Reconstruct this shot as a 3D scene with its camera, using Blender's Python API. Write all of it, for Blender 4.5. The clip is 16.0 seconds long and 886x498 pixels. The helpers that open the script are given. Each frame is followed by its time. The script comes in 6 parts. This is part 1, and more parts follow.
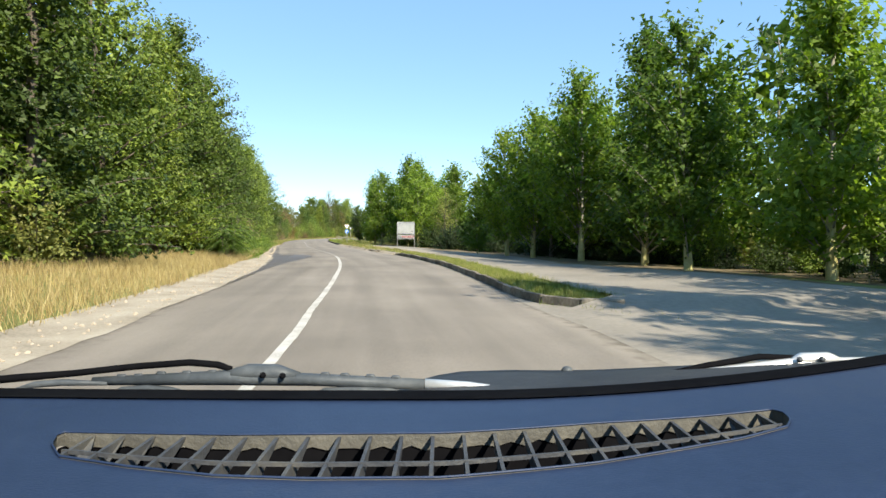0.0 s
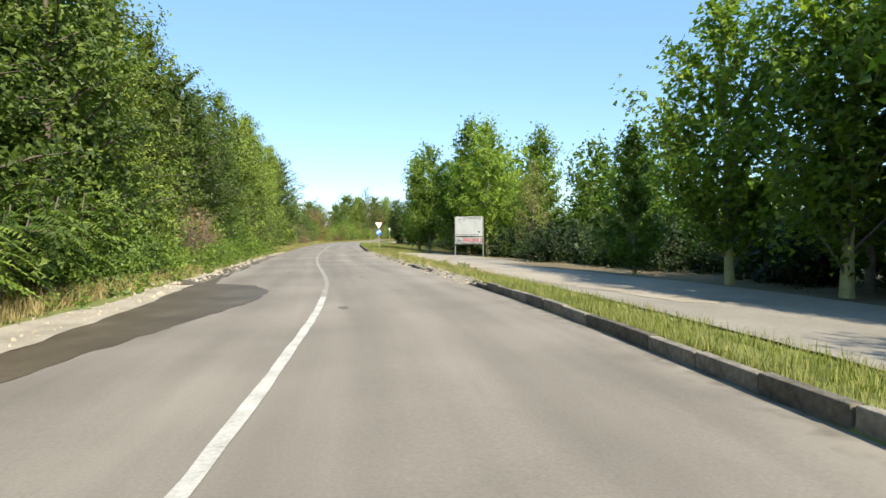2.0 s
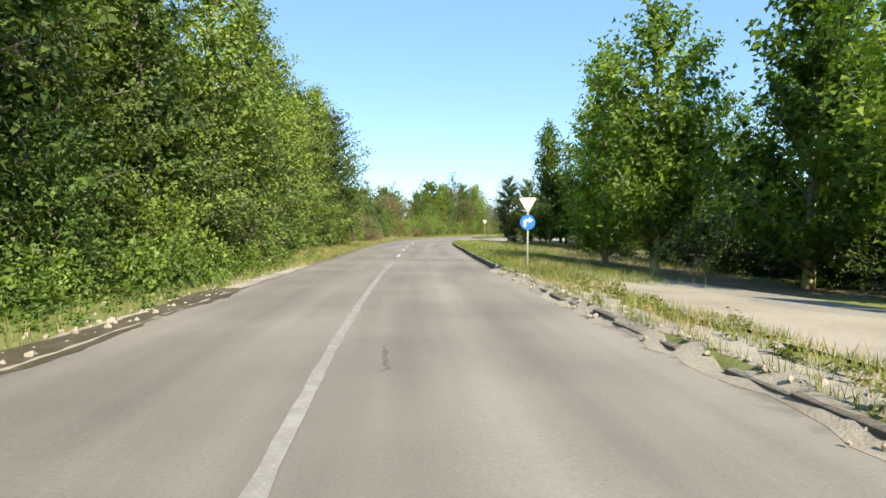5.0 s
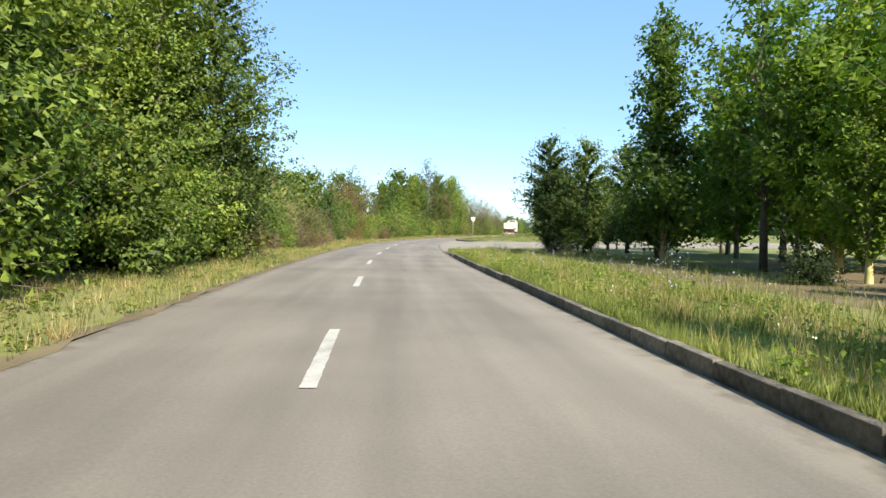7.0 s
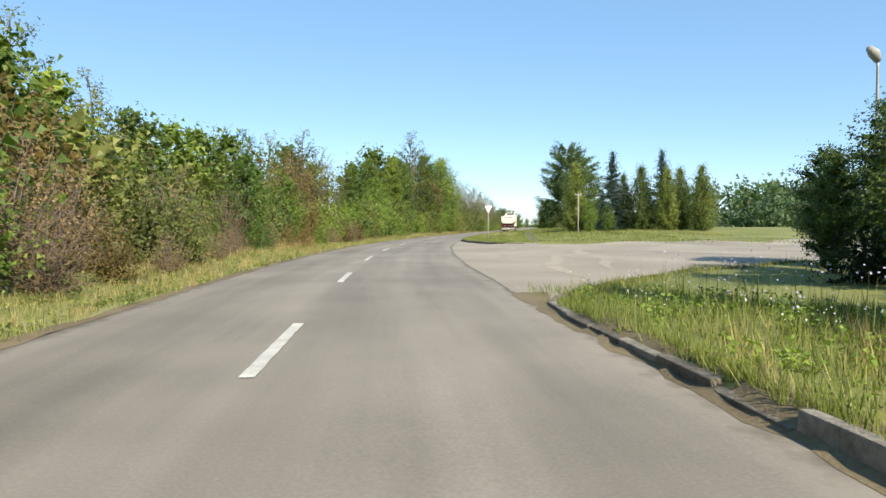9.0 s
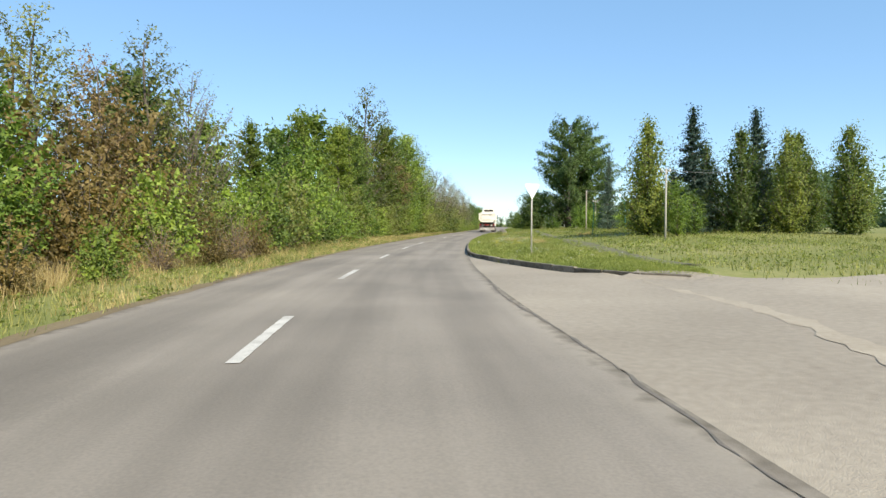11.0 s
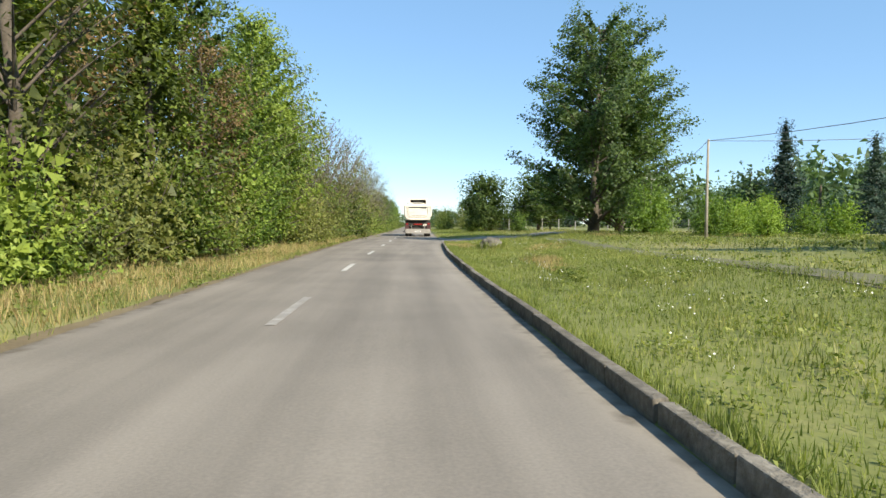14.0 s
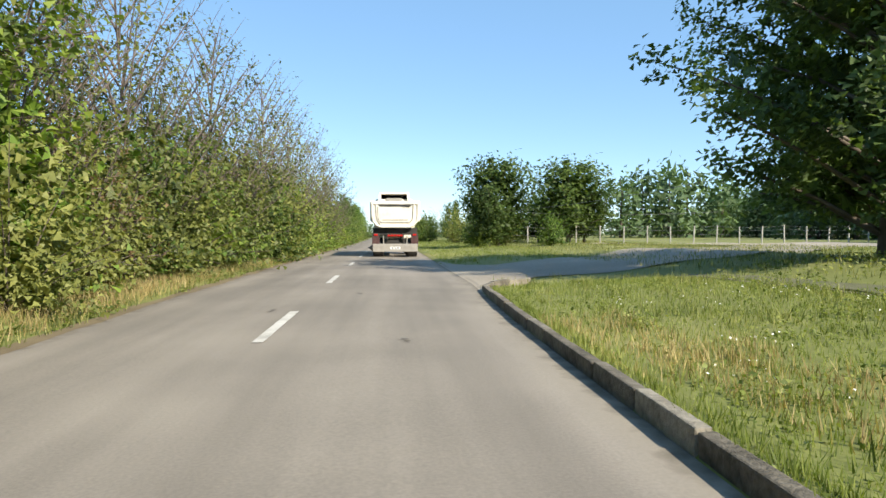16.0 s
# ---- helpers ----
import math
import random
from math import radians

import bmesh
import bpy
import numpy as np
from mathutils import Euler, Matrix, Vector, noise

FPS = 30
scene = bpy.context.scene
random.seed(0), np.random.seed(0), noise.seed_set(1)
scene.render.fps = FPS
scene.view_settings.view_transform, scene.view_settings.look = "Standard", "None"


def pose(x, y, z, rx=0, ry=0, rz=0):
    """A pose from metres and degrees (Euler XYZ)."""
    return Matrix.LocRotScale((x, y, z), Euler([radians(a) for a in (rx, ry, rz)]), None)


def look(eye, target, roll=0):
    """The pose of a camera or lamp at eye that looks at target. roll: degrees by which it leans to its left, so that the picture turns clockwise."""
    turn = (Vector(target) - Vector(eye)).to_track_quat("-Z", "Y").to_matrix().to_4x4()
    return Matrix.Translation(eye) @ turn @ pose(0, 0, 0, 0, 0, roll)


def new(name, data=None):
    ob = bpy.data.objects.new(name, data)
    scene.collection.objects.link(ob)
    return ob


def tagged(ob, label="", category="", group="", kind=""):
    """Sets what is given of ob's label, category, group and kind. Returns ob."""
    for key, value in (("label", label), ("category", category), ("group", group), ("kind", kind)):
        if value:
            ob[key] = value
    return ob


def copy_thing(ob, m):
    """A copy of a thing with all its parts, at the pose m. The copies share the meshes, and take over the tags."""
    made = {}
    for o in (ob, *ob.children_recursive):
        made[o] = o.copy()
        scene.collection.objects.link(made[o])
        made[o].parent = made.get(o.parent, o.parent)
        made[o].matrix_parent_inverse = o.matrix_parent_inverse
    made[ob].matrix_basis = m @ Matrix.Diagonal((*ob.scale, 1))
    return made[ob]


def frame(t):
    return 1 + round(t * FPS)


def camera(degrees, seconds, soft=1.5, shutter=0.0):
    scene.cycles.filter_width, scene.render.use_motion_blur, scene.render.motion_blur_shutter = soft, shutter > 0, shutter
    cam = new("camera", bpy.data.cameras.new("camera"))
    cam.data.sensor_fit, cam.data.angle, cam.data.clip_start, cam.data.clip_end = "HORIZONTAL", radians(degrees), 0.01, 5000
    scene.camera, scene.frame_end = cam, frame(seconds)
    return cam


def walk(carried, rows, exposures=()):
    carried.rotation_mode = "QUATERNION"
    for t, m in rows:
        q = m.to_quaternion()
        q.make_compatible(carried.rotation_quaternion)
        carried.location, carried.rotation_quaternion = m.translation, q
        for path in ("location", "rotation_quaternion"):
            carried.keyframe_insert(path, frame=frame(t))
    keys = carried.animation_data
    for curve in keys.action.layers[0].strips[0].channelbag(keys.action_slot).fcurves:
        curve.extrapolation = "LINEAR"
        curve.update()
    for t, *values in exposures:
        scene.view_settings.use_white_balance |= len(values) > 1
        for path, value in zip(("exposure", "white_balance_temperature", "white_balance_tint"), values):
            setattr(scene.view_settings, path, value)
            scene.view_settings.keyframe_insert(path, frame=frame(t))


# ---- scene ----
# The camera: fixed on the windscreen of a car, 1.3 m over the road.
cam = camera(69.2, 16.0, soft=1.5)
# seconds, x, y, yaw, pitch, roll
DRIVE = [
    (0.0, 0.00, 0.00, -0.01, -1.40, 0.08),
    (0.5, -0.55, 5.81, 0.55, -1.33, -0.01),
    (1.0, -1.13, 11.52, 1.23, -1.29, 0.26),
    (1.5, -1.81, 17.06, 2.34, -1.20, 0.20),
    (2.0, -2.56, 22.35, 3.71, -1.26, 0.36),
    (2.5, -3.44, 27.40, 5.55, -1.35, -0.23),
    (3.0, -4.38, 32.15, 7.43, -1.45, -0.46),
    (3.5, -5.47, 36.69, 9.41, -1.50, -0.87),
    (4.0, -6.61, 41.05, 10.59, -1.67, -0.92),
    (4.5, -7.94, 45.71, 11.17, -1.41, -0.64),
    (5.0, -9.37, 50.76, 10.75, -1.72, -0.10),
    (5.5, -10.84, 56.20, 9.74, -1.83, -0.14),
    (6.0, -12.31, 62.03, 8.74, -2.09, -0.32),
    (6.5, -13.82, 68.25, 8.12, -1.90, -0.82),
    (7.0, -15.28, 74.80, 7.53, -1.73, -0.55),
    (7.5, -16.69, 81.52, 6.90, -1.66, -0.29),
    (8.0, -18.05, 88.12, 6.29, -1.92, -0.06),
    (8.5, -19.40, 94.69, 5.85, -1.92, -0.11),
    (9.0, -20.56, 101.04, 5.45, -2.12, 0.33),
    (9.5, -21.68, 107.37, 4.76, -1.67, 0.19),
    (10.0, -22.76, 113.89, 3.92, -1.81, -0.20),
    (10.5, -23.75, 120.56, 2.79, -1.89, -0.20),
    (11.0, -24.59, 127.32, 1.33, -2.21, 0.17),
    (11.5, -25.24, 134.17, -0.29, -2.01, 0.55),
    (12.0, -25.68, 141.07, -1.94, -2.12, -0.45),
    (12.5, -25.90, 148.24, -3.64, -2.29, -0.40),
    (13.0, -25.89, 155.59, -5.29, -2.11, -0.30),
    (13.5, -25.77, 163.04, -6.46, -1.91, 0.14),
    (14.0, -25.54, 170.35, -7.46, -2.30, -0.20),
    (14.5, -25.13, 177.58, -8.29, -2.02, -0.52),
    (15.0, -24.62, 184.34, -9.27, -2.24, 0.00),
    (15.5, -24.02, 191.21, -9.82, -1.94, 0.05),
    (16.0, -23.51, 197.76, -10.25, -1.40, 0.15),
]
walk(cam, [(t, pose(x, y, 1.3, 90 + pitch, roll, yaw)) for t, x, y, yaw, pitch, roll in DRIVE],
     [(0.0, 1.0, 6500, 7.5), (7.5, 0.98, 6500, 7.5), (9.0, 0.76, 6500, 7.5), (13.0, 0.74, 6500, 7.5), (16.0, 0.84, 6500, 7.5)])

# ---- light ----
SUN_AZ, SUN_EL = radians(149.0), radians(36.0)   # clockwise from +y; height
world = bpy.data.worlds.new("summer_morning")
scene.world = world
world.use_nodes = True
sky = world.node_tree.nodes.new("ShaderNodeTexSky")
sky.sky_type, sky.sun_disc = "NISHITA", False
sky.sun_elevation, sky.sun_rotation = SUN_EL, SUN_AZ
sky.air_density, sky.dust_density, sky.ozone_density = 1.0, 0.0, 0.7
sky.altitude = 2600
haze = world.node_tree.nodes.new("ShaderNodeMix")   # thin even summer haze over the clear sky
haze.data_type = "RGBA"
haze.inputs["Factor"].default_value = 0.58
haze.inputs["B"].default_value = (1.0, 2.05, 3.4, 1)
world.node_tree.links.new(sky.outputs[0], haze.inputs["A"])
world.node_tree.links.new(haze.outputs["Result"], world.node_tree.nodes["Background"].inputs[0])
world.node_tree.nodes["Background"].inputs[1].default_value = 0.15
sun = new("sun", bpy.data.lights.new("sun", "SUN"))
sun.data.energy, sun.data.angle, sun.data.color = 5.0, radians(0.53), (1.0, 0.91, 0.76)
sun_way = Vector((math.sin(SUN_AZ) * math.cos(SUN_EL), math.cos(SUN_AZ) * math.cos(SUN_EL), math.sin(SUN_EL)))
sun.matrix_world = look(sun_way * 100, (0, 0, 0))


# ---- materials ----
def mat(name, colours, scale=1.0, detail=0.0, rough=0.85, bump=0.0, bump_scale=40.0, metal=0.0, island=0.0, thing=0.0,
        translucent=0.0, spec=0.3):
    """A surface whose colour runs through the given colours by noise at two scales."""
    m = bpy.data.materials.new(name)
    m.use_nodes = True
    n, l = m.node_tree.nodes, m.node_tree.links
    b = n["Principled BSDF"]
    b.inputs["Roughness"].default_value = rough
    b.inputs["Metallic"].default_value = metal
    b.inputs["Specular IOR Level"].default_value = spec
    where = n.new("ShaderNodeTexCoord")
    wide, fine = n.new("ShaderNodeTexNoise"), n.new("ShaderNodeTexNoise")
    wide.inputs["Scale"].default_value, wide.inputs["Detail"].default_value = scale, 5
    fine.inputs["Scale"].default_value, fine.inputs["Detail"].default_value = scale * 17 if not detail else detail, 6
    for t in (wide, fine):
        l.new(where.outputs["Object"], t.inputs["Vector"])
    mix = n.new("ShaderNodeMath")
    mix.operation = "MULTIPLY_ADD"
    l.new(fine.outputs[0], mix.inputs[0])
    mix.inputs[1].default_value = 0.45
    half = n.new("ShaderNodeMath")
    half.operation = "MULTIPLY_ADD"
    l.new(wide.outputs[0], half.inputs[0])
    half.inputs[1].default_value, half.inputs[2].default_value = 0.75, -0.1
    l.new(half.outputs[0], mix.inputs[2])
    last = mix
    if island:
        geo = n.new("ShaderNodeNewGeometry")
        a = n.new("ShaderNodeMath")
        a.operation = "MULTIPLY_ADD"
        l.new(geo.outputs["Random Per Island"], a.inputs[0])
        a.inputs[1].default_value = island
        o = n.new("ShaderNodeMath")
        o.operation = "ADD"
        l.new(last.outputs[0], a.inputs[2])
        l.new(a.outputs[0], o.inputs[0])
        o.inputs[1].default_value = -island / 2
        last = o
    if thing:
        info = n.new("ShaderNodeObjectInfo")
        a = n.new("ShaderNodeMath")
        a.operation = "MULTIPLY_ADD"
        l.new(info.outputs["Random"], a.inputs[0])
        a.inputs[1].default_value = thing
        o = n.new("ShaderNodeMath")
        o.operation = "ADD"
        l.new(last.outputs[0], a.inputs[2])
        l.new(a.outputs[0], o.inputs[0])
        o.inputs[1].default_value = -thing / 2
        last = o
    ramp = n.new("ShaderNodeValToRGB")
    el = ramp.color_ramp.elements
    while len(el) < len(colours):
        el.new(0.5)
    for i, c in enumerate(colours):
        el[i].position = 0.22 + 0.56 * i / max(1, len(colours) - 1)
        el[i].color = (*c, 1)
    l.new(last.outputs[0], ramp.inputs[0])
    l.new(ramp.outputs[0], b.inputs["Base Color"])
    if bump:
        bn, nz = n.new("ShaderNodeBump"), n.new("ShaderNodeTexNoise")
        nz.inputs["Scale"].default_value, nz.inputs["Detail"].default_value = bump_scale, 6
        l.new(where.outputs["Object"], nz.inputs["Vector"])
        l.new(nz.outputs[0], bn.inputs["Height"])
        bn.inputs["Strength"].default_value, bn.inputs["Distance"].default_value = bump, 0.02
        l.new(bn.outputs[0], b.inputs["Normal"])
    if translucent:
        tr, sh = n.new("ShaderNodeBsdfTranslucent"), n.new("ShaderNodeMixShader")
        warm = n.new("ShaderNodeMix")
        warm.data_type, warm.blend_type = "RGBA", "MULTIPLY"
        warm.inputs["Factor"].default_value = 1.0
        l.new(ramp.outputs[0], warm.inputs["A"])
        warm.inputs["B"].default_value = (1.5, 1.6, 0.7, 1)
        l.new(warm.outputs["Result"], tr.inputs["Color"])
        sh.inputs[0].default_value = translucent
        l.new(b.outputs[0], sh.inputs[1])
        l.new(tr.outputs[0], sh.inputs[2])
        l.new(sh.outputs[0], n["Material Output"].inputs["Surface"])
    return m


ASPHALT = mat("sun_bleached_asphalt", [(0.16, 0.14, 0.117), (0.232, 0.202, 0.17), (0.305, 0.265, 0.22)], 0.3, 40, 0.9, 0.25, 140)
PAVED = mat("dusty_old_asphalt", [(0.185, 0.166, 0.138), (0.275, 0.245, 0.203), (0.375, 0.33, 0.262)], 0.35, 11, 0.92, 0.5, 60)
PALE = mat("pale_dusty_asphalt", [(0.21, 0.178, 0.14), (0.3, 0.258, 0.205), (0.4, 0.345, 0.27)], 0.22, 9, 0.92, 0.4, 70)
TRACK = mat("overgrown_old_path", [(0.08, 0.09, 0.035), (0.14, 0.135, 0.075), (0.2, 0.18, 0.12)], 0.9, 14, 0.95, 0.5, 40)
WET = mat("wet_mud_stain", [(0.06, 0.045, 0.029), (0.1, 0.077, 0.051), (0.17, 0.135, 0.095)], 0.8, 9, 0.5, 0.3, 40)
PAINT = mat("worn_road_paint", [(0.26, 0.24, 0.205), (0.5, 0.475, 0.43), (0.66, 0.63, 0.58)], 2.5, 30, 0.8, 0.3, 120)
FADED = mat("nearly_gone_road_paint", [(0.24, 0.215, 0.185), (0.29, 0.265, 0.235), (0.45, 0.42, 0.38)], 3.0, 40, 0.85, 0.3, 120)
CRACK = mat("tar_and_crumbled_asphalt", [(0.1, 0.088, 0.075), (0.19, 0.168, 0.143)], 3, 50, 0.95, 0.5, 60)
GRAVEL = mat("pale_gravel_shoulder", [(0.2, 0.17, 0.13), (0.36, 0.31, 0.24), (0.48, 0.43, 0.35)], 1.0, 25, 0.95, 0.8, 30)
DUST = mat("sandy_road_dust", [(0.24, 0.2, 0.15), (0.34, 0.29, 0.225), (0.43, 0.37, 0.29)], 0.7, 13, 0.95, 0.6, 30)
SOIL = mat("dry_soil_and_litter", [(0.1, 0.075, 0.045), (0.17, 0.13, 0.075), (0.24, 0.19, 0.11)], 0.6, 18, 0.95, 0.7, 25)
KERB = mat("weathered_concrete_kerb", [(0.07, 0.06, 0.046), (0.17, 0.148, 0.116), (0.33, 0.295, 0.24)], 1.7, 14, 0.94, 0.8, 40, thing=0.3)
STONE = mat("rough_grey_stone", [(0.05, 0.046, 0.036), (0.13, 0.118, 0.098), (0.27, 0.25, 0.21)], 2.6, 22, 0.95, 0.8, 12)
# dust along the right edge, darker where the wheels run
def wear_road():
    n, l = ASPHALT.node_tree.nodes, ASPHALT.node_tree.links
    b = n["Principled BSDF"]
    base = b.inputs["Base Color"].links[0].from_socket
    across, grit = n.new("ShaderNodeAttribute"), n.new("ShaderNodeTexNoise")
    across.attribute_name = "across"
    grit.inputs["Scale"].default_value, grit.inputs["Detail"].default_value = 1.1, 9
    l.new(n["Texture Coordinate"].outputs["Object"], grit.inputs["Vector"])
    tracks = n.new("ShaderNodeValToRGB")
    el = tracks.color_ramp.elements
    while len(el) < 9:
        el.new(0.5)
    for e, (q, v) in zip(el, ((0.0, 1.0), (0.1, 0.95), (0.2, 0.86), (0.3, 0.98), (0.42, 1.0), (0.55, 0.88), (0.68, 1.03), (0.8, 0.9), (0.92, 1.04))):
        e.position, e.color = q, (v, v, v * 0.99, 1)
    l.new(across.outputs["Fac"], tracks.inputs[0])
    along, lanes, streak, tone = n.new("ShaderNodeAttribute"), n.new("ShaderNodeCombineXYZ"), n.new("ShaderNodeTexNoise"), n.new("ShaderNodeMapRange")
    along.attribute_name = "along"
    l.new(across.outputs["Fac"], lanes.inputs[0])
    l.new(along.outputs["Fac"], lanes.inputs[1])
    streak.inputs["Scale"].default_value, streak.inputs["Detail"].default_value = 11.0, 5
    l.new(lanes.outputs[0], streak.inputs["Vector"])
    tone.inputs["From Min"].default_value, tone.inputs["From Max"].default_value = 0.3, 0.7
    tone.inputs["To Min"].default_value, tone.inputs["To Max"].default_value = 0.84, 1.14
    l.new(streak.outputs[0], tone.inputs["Value"])
    worn = n.new("ShaderNodeMix")
    worn.data_type, worn.blend_type = "RGBA", "MULTIPLY"
    worn.inputs["Factor"].default_value = 1.0
    l.new(base, worn.inputs["A"])
    l.new(tone.outputs[0], worn.inputs["B"])
    base = worn.outputs["Result"]
    mul = n.new("ShaderNodeMix")
    mul.data_type, mul.blend_type = "RGBA", "MULTIPLY"
    mul.inputs["Factor"].default_value = 1.0
    l.new(base, mul.inputs["A"])
    l.new(tracks.outputs[0], mul.inputs["B"])
    k = n.new("ShaderNodeMath")
    k.operation = "MULTIPLY_ADD"
    l.new(grit.outputs[0], k.inputs[0])
    k.inputs[1].default_value = 0.16
    l.new(across.outputs["Fac"], k.inputs[2])
    edge = n.new("ShaderNodeMapRange")
    edge.inputs["From Min"].default_value, edge.inputs["From Max"].default_value = 1.0, 1.12
    l.new(k.outputs[0], edge.inputs["Value"])
    dust = n.new("ShaderNodeMix")
    dust.data_type = "RGBA"
    l.new(edge.outputs[0], dust.inputs["Factor"])
    l.new(mul.outputs["Result"], dust.inputs["A"])
    dust.inputs["B"].default_value = (0.3, 0.262, 0.21, 1)
    grain = n.new("ShaderNodeTexNoise")   # dark silt at the kerb's foot and at the left edge
    grain.inputs["Scale"].default_value, grain.inputs["Detail"].default_value = 3.5, 8
    l.new(n["Texture Coordinate"].outputs["Object"], grain.inputs["Vector"])
    off = n.new("ShaderNodeMath")
    off.operation = "SUBTRACT"
    off.inputs[1].default_value = 0.5
    l.new(across.outputs["Fac"], off.inputs[0])
    far = n.new("ShaderNodeMath")
    far.operation = "ABSOLUTE"
    l.new(off.outputs[0], far.inputs[0])
    rim = n.new("ShaderNodeMath")
    rim.operation = "MULTIPLY_ADD"
    l.new(grain.outputs[0], rim.inputs[0])
    rim.inputs[1].default_value = 0.14
    l.new(far.outputs[0], rim.inputs[2])
    reach = n.new("ShaderNodeMapRange")
    reach.inputs["From Min"].default_value, reach.inputs["From Max"].default_value = 0.535, 0.585
    l.new(rim.outputs[0], reach.inputs["Value"])
    silt = n.new("ShaderNodeMix")
    silt.data_type = "RGBA"
    l.new(reach.outputs[0], silt.inputs["Factor"])
    l.new(dust.outputs["Result"], silt.inputs["A"])
    silt.inputs["B"].default_value = (0.125, 0.105, 0.08, 1)
    l.new(silt.outputs["Result"], b.inputs["Base Color"])


wear_road()
BARK = mat("grey_brown_bark", [(0.05, 0.04, 0.03), (0.11, 0.09, 0.07), (0.17, 0.145, 0.12)], 2.0, 25, 0.95, 0.8, 20)
LIME = mat("yellowish_limewash_on_bark", [(0.33, 0.29, 0.11), (0.5, 0.45, 0.2), (0.6, 0.56, 0.33)], 3.0, 25, 0.9, 0.6, 20)
PALE_BARK = mat("pale_smooth_bark", [(0.14, 0.125, 0.1), (0.26, 0.235, 0.19), (0.36, 0.33, 0.27)], 2.0, 20, 0.9, 0.5, 20)
TWIG = mat("grey_dead_twigs", [(0.1, 0.078, 0.064), (0.18, 0.142, 0.12), (0.26, 0.21, 0.18)], 2.0, 25, 0.95)


def leafy(name, dark, mid, light, island=0.3, thing=0.34, translucent=0.33):
    return mat(name, [dark, mid, light], 0.35, 3.0, 0.55, 0, 40, 0, island, thing, translucent, 0.35)


L_FOREST = leafy("dark_forest_leaves", (0.038, 0.062, 0.015), (0.114, 0.163, 0.029), (0.27, 0.335, 0.056))
L_YELLOW = leafy("yellow_green_leaves", (0.058, 0.080, 0.014), (0.150, 0.196, 0.026), (0.312, 0.355, 0.054))
L_BRIGHT = leafy("bright_green_leaves", (0.048, 0.088, 0.016), (0.12, 0.186, 0.03), (0.262, 0.335, 0.056))
L_PLANE = leafy("plane_tree_leaves", (0.044, 0.08, 0.014), (0.125, 0.195, 0.027), (0.3, 0.385, 0.054), translucent=0.5)
L_POPLAR = leafy("poplar_leaves", (0.055, 0.086, 0.03), (0.138, 0.198, 0.06), (0.28, 0.345, 0.115), translucent=0.4)
L_OLIVE = leafy("dusty_olive_leaves", (0.056, 0.07, 0.021), (0.138, 0.155, 0.041), (0.27, 0.275, 0.076))
L_BROWN = leafy("dry_brown_leaves", (0.09, 0.055, 0.024), (0.205, 0.138, 0.062), (0.34, 0.24, 0.115))
L_FRESH = leafy("fresh_light_green_leaves", (0.07, 0.122, 0.018), (0.165, 0.25, 0.034), (0.32, 0.41, 0.06))
L_RUST = leafy("rusty_olive_leaves", (0.07, 0.055, 0.02), (0.155, 0.115, 0.037), (0.26, 0.185, 0.064))
# near-black undergrowth green: the shade under the planes is put into the colour
L_DARK = leafy("shade_tinted_undergrowth_leaves", (0.012, 0.024, 0.007), (0.03, 0.052, 0.013), (0.065, 0.1, 0.022))
L_THUJA = leafy("thuja_scales", (0.036, 0.066, 0.015), (0.1, 0.14, 0.026), (0.235, 0.255, 0.042))
# deep green taken darker still, to paint in the trees' shaded sides
L_SHADE = leafy("shade_darkened_green_leaves", (0.022, 0.042, 0.012), (0.058, 0.092, 0.021), (0.14, 0.19, 0.04))
L_SPRUCE = leafy("blue_green_needles", (0.018, 0.037, 0.026), (0.04, 0.07, 0.048), (0.08, 0.12, 0.075), translucent=0.15)
# far foliage: flat, bluish tones with the haze of distance mixed into the colour
L_FAR = leafy("haze_tinted_far_leaves", (0.058, 0.094, 0.048), (0.098, 0.145, 0.066), (0.143, 0.210, 0.090))
G_DRY = leafy("dry_straw_grass", (0.2, 0.145, 0.06), (0.36, 0.275, 0.125), (0.5, 0.4, 0.2), 0.7, 0, 0.3)
G_GREEN = leafy("green_meadow_grass", (0.085, 0.115, 0.022), (0.18, 0.215, 0.046), (0.33, 0.335, 0.105), 0.45, 0, 0.35)
G_MIXED = leafy("half_dry_grass", (0.085, 0.108, 0.026), (0.185, 0.2, 0.056), (0.33, 0.31, 0.11), 0.8, 0, 0.3)
PETAL_W = mat("white_petals", [(0.65, 0.65, 0.58), (0.78, 0.78, 0.72)], 5, rough=0.7)
PETAL_V = mat("pale_violet_petals", [(0.33, 0.3, 0.48), (0.5, 0.46, 0.62)], 5, rough=0.7)
PETAL_Y = mat("yellow_petals", [(0.6, 0.45, 0.03), (0.75, 0.6, 0.08)], 5, rough=0.7)


# ---- the road's line ----
LINE = [(9.3, -119.6), (4.2, -54.8), (0.0, 0.0), (-1.13, 11.52), (-2.56, 22.35), (-4.38, 32.15), (-6.61, 41.05), (-9.37, 50.76), (-12.31, 62.03),
        (-15.28, 74.8), (-18.05, 88.12), (-20.56, 101.04), (-22.76, 113.89), (-24.59, 127.32), (-25.68, 141.07),
        (-25.89, 155.59), (-25.54, 170.35), (-24.62, 184.34), (-23.51, 197.76), (-19.8, 237.5), (-15.0, 287.3), (-9.9, 347.0), (-4.6, 407)]


